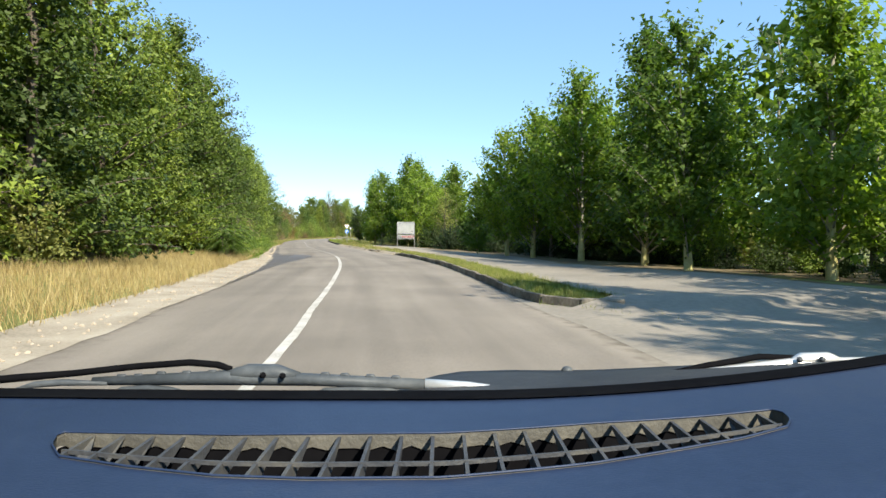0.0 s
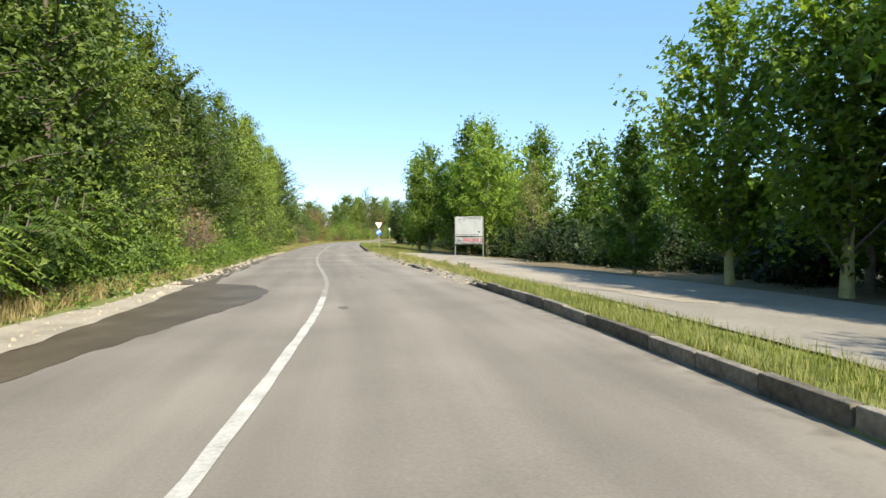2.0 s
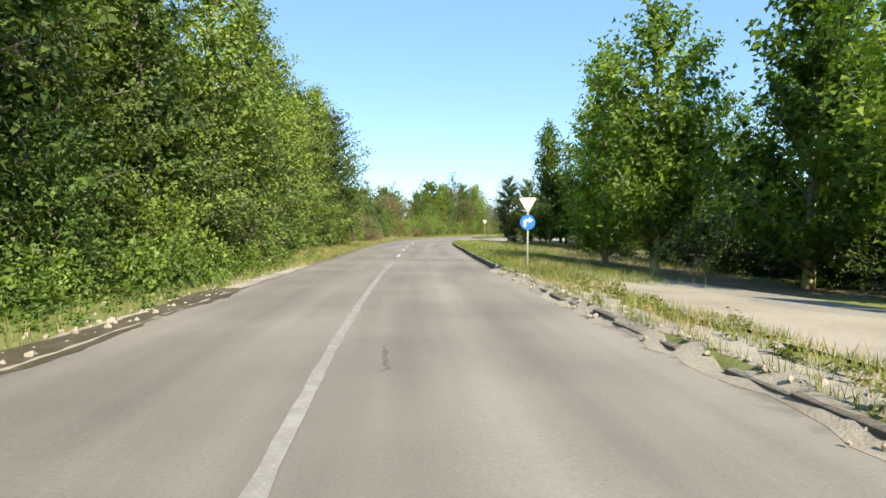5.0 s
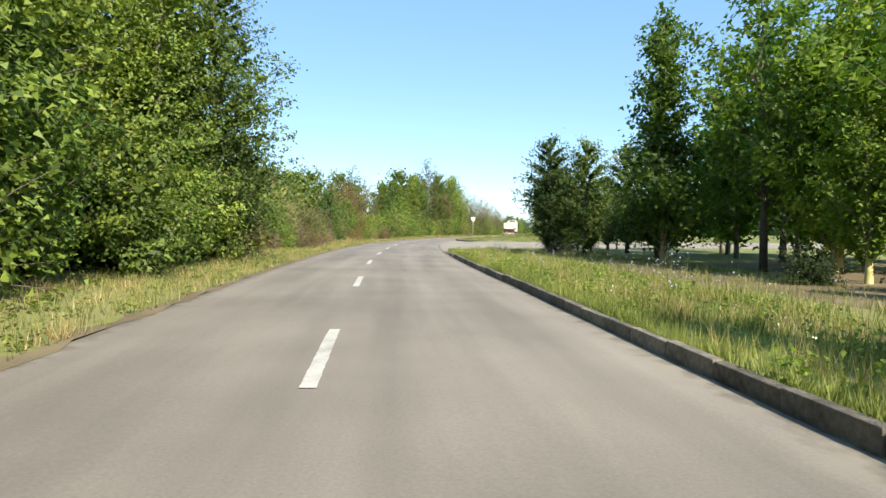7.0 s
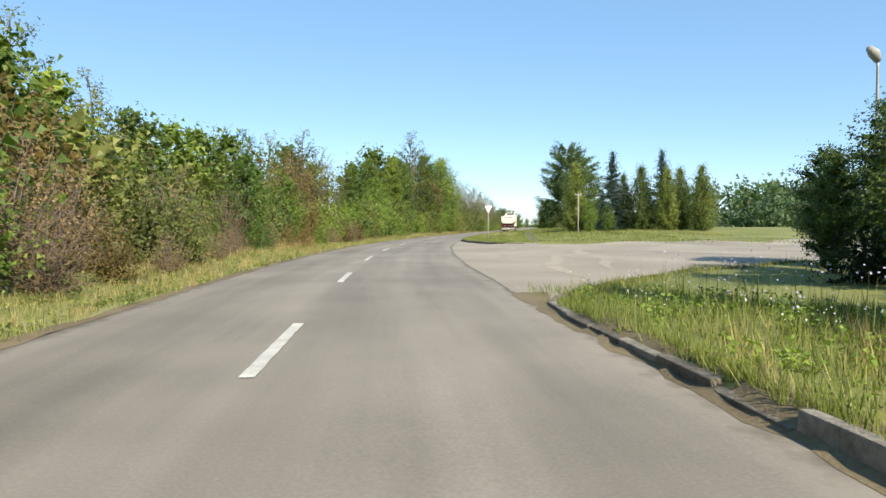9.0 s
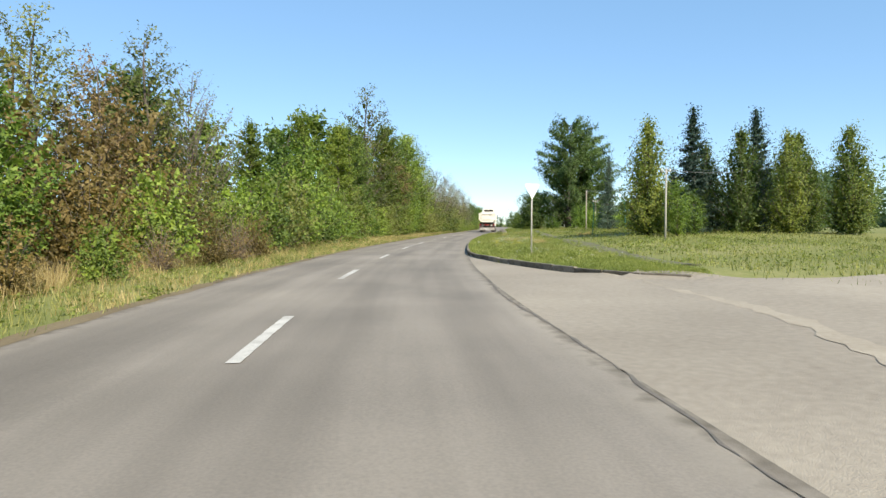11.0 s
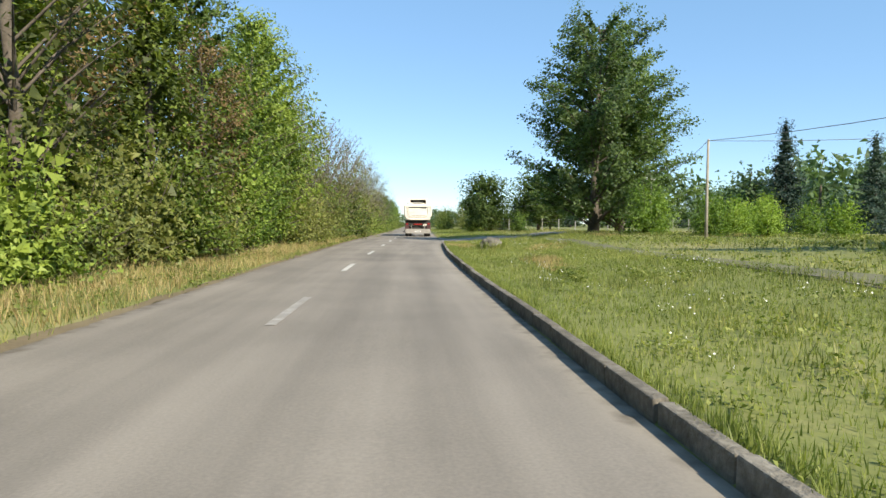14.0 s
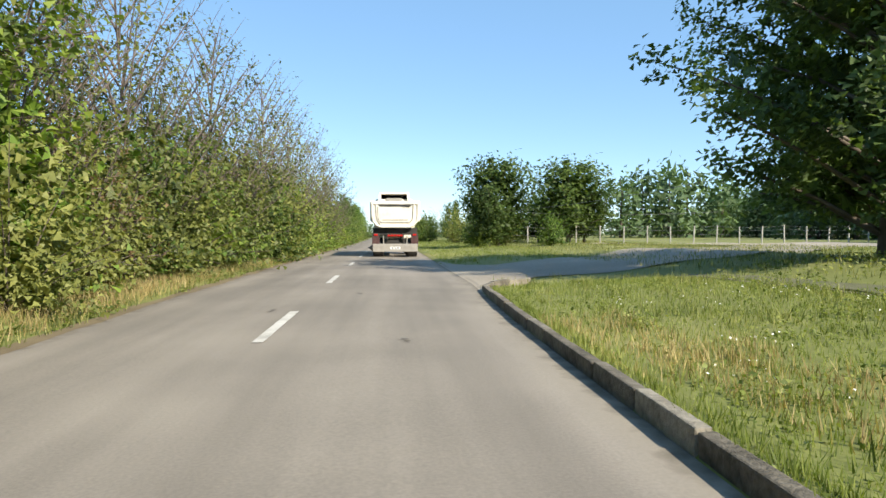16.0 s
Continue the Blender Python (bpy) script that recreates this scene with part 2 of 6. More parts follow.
def spline(knots, steps=24):
    k = np.array(knots, float)
    k = np.vstack([2 * k[0] - k[1], k, 2 * k[-1] - k[-2]])
    out = []
    for i in range(1, len(k) - 2):
        a, b, c, d = k[i - 1:i + 3]
        for u in np.arange(steps) / steps:
            out.append(0.5 * (2 * b + (c - a) * u + (2 * a - 5 * b + 4 * c - d) * u ** 2 + (3 * b - a - 3 * c + d) * u ** 3))
    return np.array(out)


AXIS = spline(LINE)
ARC = np.concatenate([[0], np.cumsum(np.linalg.norm(np.diff(AXIS, axis=0), axis=1))])
ARC -= ARC[np.argmin(np.linalg.norm(AXIS, axis=1))]
TANGENT = np.gradient(AXIS, axis=0)
TANGENT /= np.linalg.norm(TANGENT, axis=1)[:, None]


def heading(s):
    return np.array([np.interp(s, ARC, TANGENT[:, 0]), np.interp(s, ARC, TANGENT[:, 1])])


def left_edge(s):
    return np.interp(s, [-100, 7, 20, 30, 40, 48, 60, 80, 95, 120, 145, 160, 180, 200, 215, 400],
                     [-3.7, -3.7, -3.95, -4.15, -4.2, -3.75, -3.6, -3.5, -3.9, -4.35, -4.3, -4.2, -3.9, -4.1, -4.4, -4.2])


def middle(s):
    return np.interp(s, [-100, 7, 20, 30, 40, 58, 80, 90, 105, 113, 144, 165, 185, 213, 400],
                     [-1.2, -1.18, -1.1, -0.9, -0.62, -0.68, -0.62, -0.85, -1.2, -1.22, -1.6, -1.62, -1.56, -1.5, -1.4])


def right_edge(s):
    return np.interp(s, [-100, 13, 25, 40, 66, 76, 90, 105, 113, 150, 160, 200, 210, 217, 400],
                     [2.8, 2.8, 3.1, 3.1, 2.95, 2.9, 2.8, 2.5, 2.4, 1.8, 1.7, 1.7, 1.9, 2.2, 2.2])


def kerb_line(s):
    """Where the raised ground begins: along the road's edge, but swinging out round the junction's corner."""
    return np.maximum(right_edge(s), np.interp(s, [-9, -8, 10.5, 10.8, 11.0, 11.7, 12.6, 13.4, 14, 130, 132, 143.6, 144.2, 145, 146, 148, 150, 152, 154, 156, 158],
                                              [0, 4.3, 4.3, 3.8, 3.5, 3.1, 2.95, 2.85, 0, 0, 9.0, 9.0, 6.4, 5.5, 4.85, 3.95, 3.28, 2.7, 2.2, 1.9, 0]))


def bank(s):
    """How far the ground beside the kerb stands over the road: nothing at the two open side roads."""
    return 0.13 * np.interp(s, [10.2, 10.7, 111, 114, 144.1, 144.7, 213, 216, 225, 230], [0, 1, 1, 0, 0, 1, 1, 0, 0, 0.5])


FALL_S = [-20, 15, 30, 70, 80, 95, 115, 150, 170, 215, 235, 260]
FALL_Z = [0, -0.02, -0.3, -0.3, -0.1, 0, 0, 0.05, 0.55, 0.65, 0.4, 0.3]


def height(s, l):
    """Height of the ground at s along the road and l to its right."""
    le, re = left_edge(s), right_edge(s)
    wave = 0.05 * math.sin(s * 0.31 + l) + 0.04 * math.sin(s * 0.13 - l * 0.7)
    if l < le:
        d = le - l
        return -0.02 + 0.03 * min(d, 1) + min(max(d - 0.8, 0) * 0.06, 0.35) + wave * min(d / 3, 1)
    if l < re:
        return -0.06
    d = l - re
    z = bank(s) * min(max(l - kerb_line(s), 0) / 0.12, 1)
    fall = np.interp(s, FALL_S, FALL_Z)
    return z - 0.03 + fall * min(max(d - 1.0, 0) / 9, 1) + wave * min(d / 6, 1)


def sunk(s, l):
    """How far the soil lies below the paving where the two side roads cross it."""
    first = (s > np.interp(l, [2, 5, 8, 12, 20, 36, 60], [113, 118, 121, 123.5, 126, 129, 131]) + 0.8) & (s < np.interp(l, [2, 4, 7.5, 12, 20, 36, 60], [154, 148, 144, 145, 147.5, 150, 152]) - 0.8) & (l < 59)
    other = (s > np.interp(l, [2, 4.2, 7, 12, 22, 38], [214, 218.2, 218.8, 221, 230, 246]) + 0.8) & (s < np.interp(l, [2, 4.2, 7, 12, 22, 38], [228, 225.5, 227, 231, 239, 256]) - 0.8) & (l < 37)
    return np.where((first | other) & (l > right_edge(s)), 0.12, 0.0)


def at(s, l, z=None):
    """The place s metres along the road and l to the right of the line, on the ground or at height z over the road."""
    t = heading(s)
    p = np.array([np.interp(s, ARC, AXIS[:, 0]), np.interp(s, ARC, AXIS[:, 1])])
    near = max(-40.0, min(40.0, l))
    p = p + near * np.array([t[1], -t[0]]) + np.array([l - near, 0.0])
    return Vector((p[0], p[1], height(s, l) if z is None else z))


def at_many(s, l):
    """Places on the ground for whole arrays of s and l, within 40 m of the road."""
    le, re = left_edge(s), right_edge(s)
    wave = 0.05 * np.sin(s * 0.31 + l) + 0.04 * np.sin(s * 0.13 - l * 0.7)
    dl, dr = np.maximum(le - l, 0), np.maximum(l - re, 0)
    zl = -0.02 + 0.03 * np.minimum(dl, 1) + np.minimum(np.maximum(dl - 0.8, 0) * 0.06, 0.35) + wave * np.minimum(dl / 3, 1)
    fall = np.interp(s, FALL_S, FALL_Z)
    zr = bank(s) * np.clip((l - kerb_line(s)) / 0.12, 0, 1) - 0.03 + fall * np.minimum(np.maximum(dr - 1.0, 0) / 9, 1) + wave * np.minimum(dr / 6, 1)
    z = np.where(l < le, zl, np.where(l < re, -0.06, zr))
    tx, ty = np.interp(s, ARC, TANGENT[:, 0]), np.interp(s, ARC, TANGENT[:, 1])
    return np.stack([np.interp(s, ARC, AXIS[:, 0]) + l * ty, np.interp(s, ARC, AXIS[:, 1]) - l * tx, z], 1)


# ---- building helpers ----
def from_lists(name, verts, faces, material, smooth=False):
    me = bpy.data.meshes.new(name)
    me.from_pydata([tuple(v) for v in verts], [], faces)
    me.materials.append(material)
    if smooth:
        me.polygons.foreach_set("use_smooth", [True] * len(me.polygons))
    me.update()
    return me


def part(name, bm, material, parent=None, label="", place=None, smooth=False):
    """Links a bmesh (or a mesh) as one mesh object under a thing or a part."""
    if isinstance(bm, bpy.types.Mesh):
        me = bm
    else:
        me = bpy.data.meshes.new(name)
        bm.to_mesh(me)
        bm.free()
        me.materials.append(material)
        if smooth:
            me.polygons.foreach_set("use_smooth", [True] * len(me.polygons))
    ob = new(name, me)
    if parent is not None:
        ob.parent = parent
    if place is not None:
        ob.matrix_basis = place
    if label:
        tagged(ob, label)
    return ob


def box(bm, x0, x1, y0, y1, z0, z1, bevel=0.0, turn=None):
    """A box from corner to corner, its edges rounded by bevel."""
    made = bmesh.ops.create_cube(bm, size=1.0)
    vs = made["verts"]
    for v in vs:
        v.co = Vector(((x0 + x1) / 2 + v.co.x * (x1 - x0), (y0 + y1) / 2 + v.co.y * (y1 - y0), (z0 + z1) / 2 + v.co.z * (z1 - z0)))
    if turn is not None:
        for v in vs:
            v.co = turn @ v.co
    if bevel:
        es = list({e for v in vs for e in v.link_edges})
        bmesh.ops.bevel(bm, geom=es, offset=bevel, segments=2, affect="EDGES", profile=0.6)
    return bm


def tube(bm, way, radii, sides=8, cap=True):
    """A tapered tube along the points of way."""
    rings = []
    for i, p in enumerate(way):
        p = Vector(p)
        d = (Vector(way[min(i + 1, len(way) - 1)]) - Vector(way[max(i - 1, 0)])).normalized()
        a = d.cross(Vector((0.3, 0.9, 0.1)) if abs(d.z) > 0.9 else Vector((0, 0, 1))).normalized()
        b = d.cross(a)
        rings.append([bm.verts.new(p + radii[i] * (math.cos(q) * a + math.sin(q) * b)) for q in [math.tau * k / sides for k in range(sides)]])
    for r, q in zip(rings, rings[1:]):
        for k in range(sides):
            bm.faces.new((r[k], r[(k + 1) % sides], q[(k + 1) % sides], q[k]))
    if cap:
        bm.faces.new(rings[0][::-1])
        bm.faces.new(rings[-1])
    return bm


# ---- ground, one sheet out to the horizon ----
def build_ground():
    rows = [-110] + list(np.arange(-60, 300, 1.5)) + [310, 325, 345, 370, 400]
    verts, count = [], 0
    for s in rows:
        le, re, kl = float(left_edge(s)), float(right_edge(s)), float(kerb_line(s))
        ls = [-2600, -700, -200, -80, -40, -28, -20, -15, -12, -10, -8.5, -7.3, -6.3, le - 1.6, le - 1.0, le - 0.5, le - 0.15, le + 0.25,
              re - 0.25, re - 0.1, (re + kl) / 2, kl + 0.02, kl + 0.13, kl + 0.5, kl + 1.2, kl + 2.0, kl + 3.0, kl + 4.2, kl + 5.5, *(kl + 5.5 + (re + 10.5 - kl) * q for q in (0.2, 0.4, 0.6, 0.8)), re + 16,
              re + 22, re + 30, re + 37, 80, 200, 700, 2600]
        count = len(ls)
        verts += [at(s, l, height(s, l) - float(sunk(s, l))) for l in ls]
    first, last = verts[:count], verts[-count:]
    verts = [v + Vector((0, -2500, 0)) for v in first] + verts + [v + Vector((0, 2500, 0)) for v in last]
    n = len(verts) // count
    faces = [(r * count + c, r * count + c + 1, (r + 1) * count + c + 1, (r + 1) * count + c) for r in range(n - 1) for c in range(count - 1)]
    m = mat("roadside_meadow", [(0.095, 0.112, 0.028), (0.18, 0.19, 0.055), (0.29, 0.255, 0.11)], 0.16, 5, 0.95, 0.7, 14)
    ob = new("ground", from_lists("ground", verts, faces, m, True))
    tagged(ob, "green and half-dry grass meadow beside a country road", "ground", kind="structure")


def strip(name, material, s0, s1, inner, outer, lift, cols=6, step=1.0, ragged=0.0, seed=1):
    """A sheet along the road between two offsets, each a function of s."""
    rng = random.Random(seed)
    n = max(2, int((s1 - s0) / step) + 1)
    verts = []
    for i in range(n):
        s = s0 + (s1 - s0) * i / (n - 1)
        a, b = float(inner(s)) + rng.uniform(-ragged, ragged), float(outer(s)) + rng.uniform(-ragged, ragged)
        for c in range(cols + 1):
            l = a + (b - a) * c / cols
            verts.append(at(s, l, lift(s, l)))
    w = cols + 1
    faces = [(r * w + c, r * w + c + 1, (r + 1) * w + c + 1, (r + 1) * w + c) for r in range(n - 1) for c in range(cols)]
    return from_lists(name, verts, faces, material, True)


def road_height(s, l):
    m = float(middle(s))
    return -0.012 * abs(l - m) + 0.03


def build_road():
    me = strip("road", ASPHALT, -110, 400, left_edge, right_edge, road_height, 8, 1.0, 0.0)
    me.attributes.new("across", "FLOAT", "POINT").data.foreach_set("value", [(i % 9) / 8 for i in range(len(me.vertices))])
    me.attributes.new("along", "FLOAT", "POINT").data.foreach_set("value", [(i // 9) * 0.009 for i in range(len(me.vertices))])
    ob = new("road", me)
    tagged(ob, "two-lane road of sun-bleached grey asphalt", "road", kind="structure")
    over = 0.006
    # the solid middle line, worn towards its end, then dashes of 3 m, 9 m apart
    line = new("centre_line", strip("centre_line", PAINT, -40, 36, lambda s: middle(s) - 0.06, lambda s: middle(s) + 0.06,
                                    lambda s, l: road_height(s, l) + over, 1, 0.5, 0.008))
    tagged(line, "solid white painted middle line on the asphalt", "road marking", kind="structure")
    worn = new("centre_line", strip("worn_line", FADED, 36, 72, lambda s: middle(s) - 0.06, lambda s: middle(s) + 0.06,
                                    lambda s, l: road_height(s, l) + over, 1, 0.4, 0.013, 3))
    tagged(worn, "worn white painted middle line, half rubbed off", "road marking", kind="structure")
    for k in range(24):
        s = 72.6 + 9.03 * k
        dash = new("lane_dash", strip("lane_dash", FADED if k in (0, 12) else PAINT, s, s + 3.0, lambda q: middle(q) - 0.07, lambda q: middle(q) + 0.07,
                                      lambda q, l: road_height(q, l) + over, 1, 0.15, 0.005, k))
        tagged(dash, "white painted dash of the middle line, slightly worn", "road marking", "dashes of the middle line", "structure")
    ghost = new("lane_dash", strip("old_line", FADED, 165.3, 170.5, lambda q: middle(q) - 0.06, lambda q: middle(q) + 0.06,
                                   lambda q, l: road_height(q, l) + 0.004, 1, 0.3, 0.04, 77))
    tagged(ghost, "old middle line, nearly rubbed off", "road marking", kind="structure")
    # mud washed over the left edge
    wet = new("wet_mud", strip("wet_mud", WET, 23, 43.5,
                               lambda s: left_edge(s) - 0.1,
                               lambda s: left_edge(s) + np.interp(s, [23, 27, 30, 33, 35.5, 38, 40, 41, 43.5], [0.25, 0.6, 1.0, 1.5, 2.1, 2.2, 1.7, 0.5, 0.2]),
                               lambda s, l: road_height(s, l) + 0.007, 6, 0.25, 0.05, 5))
    tagged(wet, "dark wet mud washed over the edge of the asphalt", "mud", kind="structure")
    edge = new("wet_mud", strip("mud_edge", WET, 11, 23.2, lambda s: left_edge(s) - 0.1, lambda s: left_edge(s) + np.interp(s, [11, 16, 23], [0.02, 0.12, 0.28]),
                                lambda s, l: road_height(s, l) + 0.007, 3, 0.4, 0.03, 6))
    tagged(edge, "strip of dark mud along the asphalt's edge", "mud", kind="structure")
    ditch = new("wet_mud", strip("mud_gutter", WET, 40.5, 66, lambda s: left_edge(s) - 0.42 - 0.12 * math.sin(s * 0.8), lambda s: left_edge(s) + 0.16 + 0.1 * math.sin(s * 1.3),
                                 lambda s, l: road_height(s, l) + 0.007 if l > left_edge(s) else height(s, l) + 0.034, 4, 0.3, 0.06, 7))
    tagged(ditch, "dark wet gutter along the broken asphalt edge", "mud", kind="structure")
    shoulder = new("shoulder", strip("shoulder", GRAVEL, -40, 75, lambda s: left_edge(s) - np.interp(s, [-40, 5, 22, 30, 36, 50, 75], [1.0, 1.3, 1.2, 1.2, 0.6, 0.6, 0.3]),
                                     lambda s: left_edge(s) + 0.06, lambda s, l: height(s, min(l, left_edge(s) - 0.01)) + 0.025, 4, 0.6, 0.05, 9))
    tagged(shoulder, "pale stony shoulder beside the asphalt", "shoulder", kind="structure")
    soil = new("shoulder", strip("shoulder_soil", SOIL, 75, 300, lambda s: left_edge(s) - 0.22, lambda s: left_edge(s) + 0.05,
                                 lambda s, l: height(s, min(l, left_edge(s) - 0.01)) + 0.02, 3, 0.7, 0.1, 10))
    tagged(soil, "dusty earth shoulder beside the asphalt", "shoulder", kind="structure")
    # cracks and patches in the asphalt
    rng = random.Random(4)
    for s, l, long, wide in ((51, -1.35, 2.6, 0.07), (47.5, -1.2, 1.6, 0.09), (45.2, -1.75, 1.1, 0.12), (33.7, -0.35, 0.5, 0.3), (57.5, -0.1, 1.4, 0.1),
                             (96, 0.25, 0.9, 0.16), (98, 0.1, 0.5, 0.2), (42, 0.45, 0.35, 0.25), (208, 0.2, 0.35, 0.16), (214, -0.6, 0.4, 0.2), (211, -1.9, 0.5, 0.12)):
        verts, m = [], 9
        for i in range(m + 1):
            q = s + long * i / m
            c, w = l + rng.uniform(-0.05, 0.05), 0.6 * wide * (0.25 + math.sin(math.pi * i / m)) * rng.uniform(0.5, 1)
            verts += [at(q, c - w / 2, road_height(q, c) + 0.004), at(q, c + w / 2, road_height(q, c) + 0.004)]
        ob = new("crack", from_lists("crack", verts, [(2 * i, 2 * i + 1, 2 * i + 3, 2 * i + 2) for i in range(m)], CRACK))
        tagged(ob, "dark crack and crumbled patch in the asphalt", "crack", kind="structure")


def sheet(name, outline, material, lift, label, category):
    """A flat paved area from an outline of (s, l), finely cut so that it follows the ground."""
    bm = bmesh.new()
    vs = [bm.verts.new((s, l, 0)) for s, l in outline]
    bm.faces.new(vs)
    bmesh.ops.triangulate(bm, faces=bm.faces[:])
    bmesh.ops.subdivide_edges(bm, edges=bm.edges[:], cuts=8, use_grid_fill=True)
    for v in bm.verts:
        s, l = v.co.x, v.co.y
        edge = road_height(s, right_edge(s))
        v.co = at(s, l, edge - 0.006 if l < right_edge(s) + 0.1 else max(height(s, l) + lift, edge - 0.004))
    bmesh.ops.recalc_face_normals(bm, faces=bm.faces[:])
    ob = part(name, bm, material)
    if ob.data.polygons[0].normal.z < 0:
        ob.data.flip_normals()
    return tagged(ob, label, category, kind="structure")


def build_paving():
    lane = new("service_lane", strip("service_lane", PAVED, -40, 73, lambda s: np.interp(s, [-40, 10.2, 11.0, 60, 73], [2.7, 2.7, 4.25, 4.3, 5.2]),
                                     lambda s: np.interp(s, [-40, 4, 20, 50, 73], [9.6, 9.6, 9.4, 9.2, 6.2]),
                                     lambda s, l: road_height(s, 2.8) - 0.006 if l < right_edge(s) + 0.05 else height(s, l) + 0.03 + 0.07 * max(0.0, 1 - abs(s - 10.6) / 2.5), 12, 0.4, 0.03, 12))
    tagged(lane, "grey dusty asphalt service lane under the trees", "lane", kind="structure")
    sheet("side_road", [(112.6, 2.3), (115, 3.1), (118, 5.0), (121, 8), (123.5, 12), (126, 20), (129, 36), (131, 60), (152, 60), (150, 36), (147.5, 20),
                        (145, 12), (144, 7.5), (145.5, 5.2), (148, 3.9), (151.5, 2.8), (155, 2.0), (158.5, 1.7), (159, 1.55), (150, 1.6), (140, 1.77), (130, 1.92), (120, 2.08)],
          PALE, 0.022, "wide junction of pale dusty asphalt", "side road")
    path = new("footpath", strip("footpath", TRACK, 147, 216, lambda s: 7.05, lambda s: 7.75, lambda s, l: height(s, l) + 0.03, 3, 0.7, 0.1, 13))
    tagged(path, "narrow old asphalt path through the grass", "path", kind="structure")
    sheet("side_road", [(213.5, 2.0), (216.5, 2.6), (218.2, 4.2), (218.8, 7), (221, 12), (230, 22), (246, 38), (256, 38), (239, 22), (231, 12),
                        (227, 7), (225.5, 4.2), (227, 2.7), (230, 2.1), (222, 2.05)],
          PALE, 0.024, "grey asphalt turning off through the grass", "side road")
    yard = new("dirt_field", strip("dirt_field", DUST, 238, 254, lambda s: np.interp(s, [238, 246, 254], [24, 19, 15]), lambda s: 37, lambda s, l: height(s, l) + 0.035, 8, 0.5, 0.35, 36))
    tagged(yard, "bare pale dirt in front of the fence", "soil", kind="structure")
    apron = new("lane_mouth", strip("lane_mouth", PAVED, 9.6, 13.9, lambda s: right_edge(s) - 0.12, lambda s: max(right_edge(s), kerb_line(s)) + 0.03,
                                    lambda s, l: road_height(s, min(l, right_edge(s))) + 0.004, 4, 0.2, 0.0, 35))
    tagged(apron, "dusty asphalt where the lane leaves the road", "lane", kind="structure")
    # sand and crumbled kerb between the road and the lane
    for name, mt, s0, s1, a, b, up, rag, sd, words in (
            ("sand_patch", DUST, 33, 67, lambda s: np.interp(s, [33, 40, 67], [5.6, 4.2, 4.1]), lambda s: 6.2 + 0.7 * math.sin(s * 0.45) + 0.4 * math.sin(s * 1.3), 0.037, 0.2, 31, "pale sand blown over the lane"),
            ("crumbled_edge", DUST, 39, 73, lambda s: right_edge(s) - 0.15, lambda s: right_edge(s) + 0.75 + 0.2 * math.sin(s * 0.9), 0.035, 0.12, 32, "crumbled sandy edge beside the broken kerb"),
            ("bare_earth", SOIL, 104, 115.5, lambda s: right_edge(s) - 0.12, lambda s: right_edge(s) + 0.45 + 0.15 * math.sin(s * 1.7), 0.03, 0.1, 33, "trodden bare earth at the junction's corner")):
        ob = new(name, strip(name, mt, s0, s1, a, b, lambda s, l, up=up: road_height(s, l) + 0.003 if l < right_edge(s) + 0.02 else max(height(s, l), road_height(s, right_edge(s)) - 0.025) + up, 5, 0.4, rag, sd))
        tagged(ob, words, "soil", kind="structure")
    for s0, s1, l0, w, sd in ((118, 131, 4.2, 0.5, 91), (122, 139, 6.5, 0.7, 92), (126, 146, 3.4, 0.35, 93)):
        drift = new("sand_drift", strip("sand_drift", DUST, s0, s1, lambda s, l0=l0, s0=s0: l0 + 0.12 * (s - s0) + 0.3 * math.sin(s * 0.6), lambda s, l0=l0, w=w, s0=s0, s1=s1: l0 + 0.12 * (s - s0) + 0.3 * math.sin(s * 0.6) + w * math.sin(math.pi * (s - s0) / (s1 - s0)) + 0.02,
                                        lambda s, l: max(height(s, l) + 0.027, road_height(s, right_edge(s)) + 0.002), 3, 0.3, 0.09, sd))
        tagged(drift, "pale sand drifted over the junction", "soil", kind="structure")
    seam = new("crack", strip("seam", CRACK, 114, 148, lambda s: right_edge(s) - 0.08 + 0.06 * math.sin(s * 0.7), lambda s: right_edge(s) - 0.05 + 0.06 * math.sin(s * 0.7), lambda s, l: road_height(s, l) + 0.005, 1, 0.25, 0.03, 34))
    tagged(seam, "dark crumbled seam between the road and the junction", "crack", kind="structure")
    # bare dry soil under the trees on both sides
    soil = new("leaf_litter", strip("leaf_litter", SOIL, -40, 101, lambda s: np.interp(s, [-40, 20, 73, 76, 112], [9.5, 9.3, 6.1, 5.4, 5.0]), lambda s: 24,
                                    lambda s, l: height(s, l) + 0.02, 6, 1.5, 0.25, 15))
    tagged(soil, "shaded dry soil and leaf litter under the trees", "soil", kind="structure")
    litter = new("leaf_litter", strip("leaf_litter_left", SOIL, -60, 300, lambda s: -26, lambda s: np.interp(s, [0, 30, 50, 120, 300], [-9.5, -8.5, -6.3, -8, -7.2]),
                                      lambda s, l: height(s, l) + 0.02, 6, 1.5, 0.3, 16))
    tagged(litter, "shaded dry soil under the roadside wood", "soil", kind="structure")


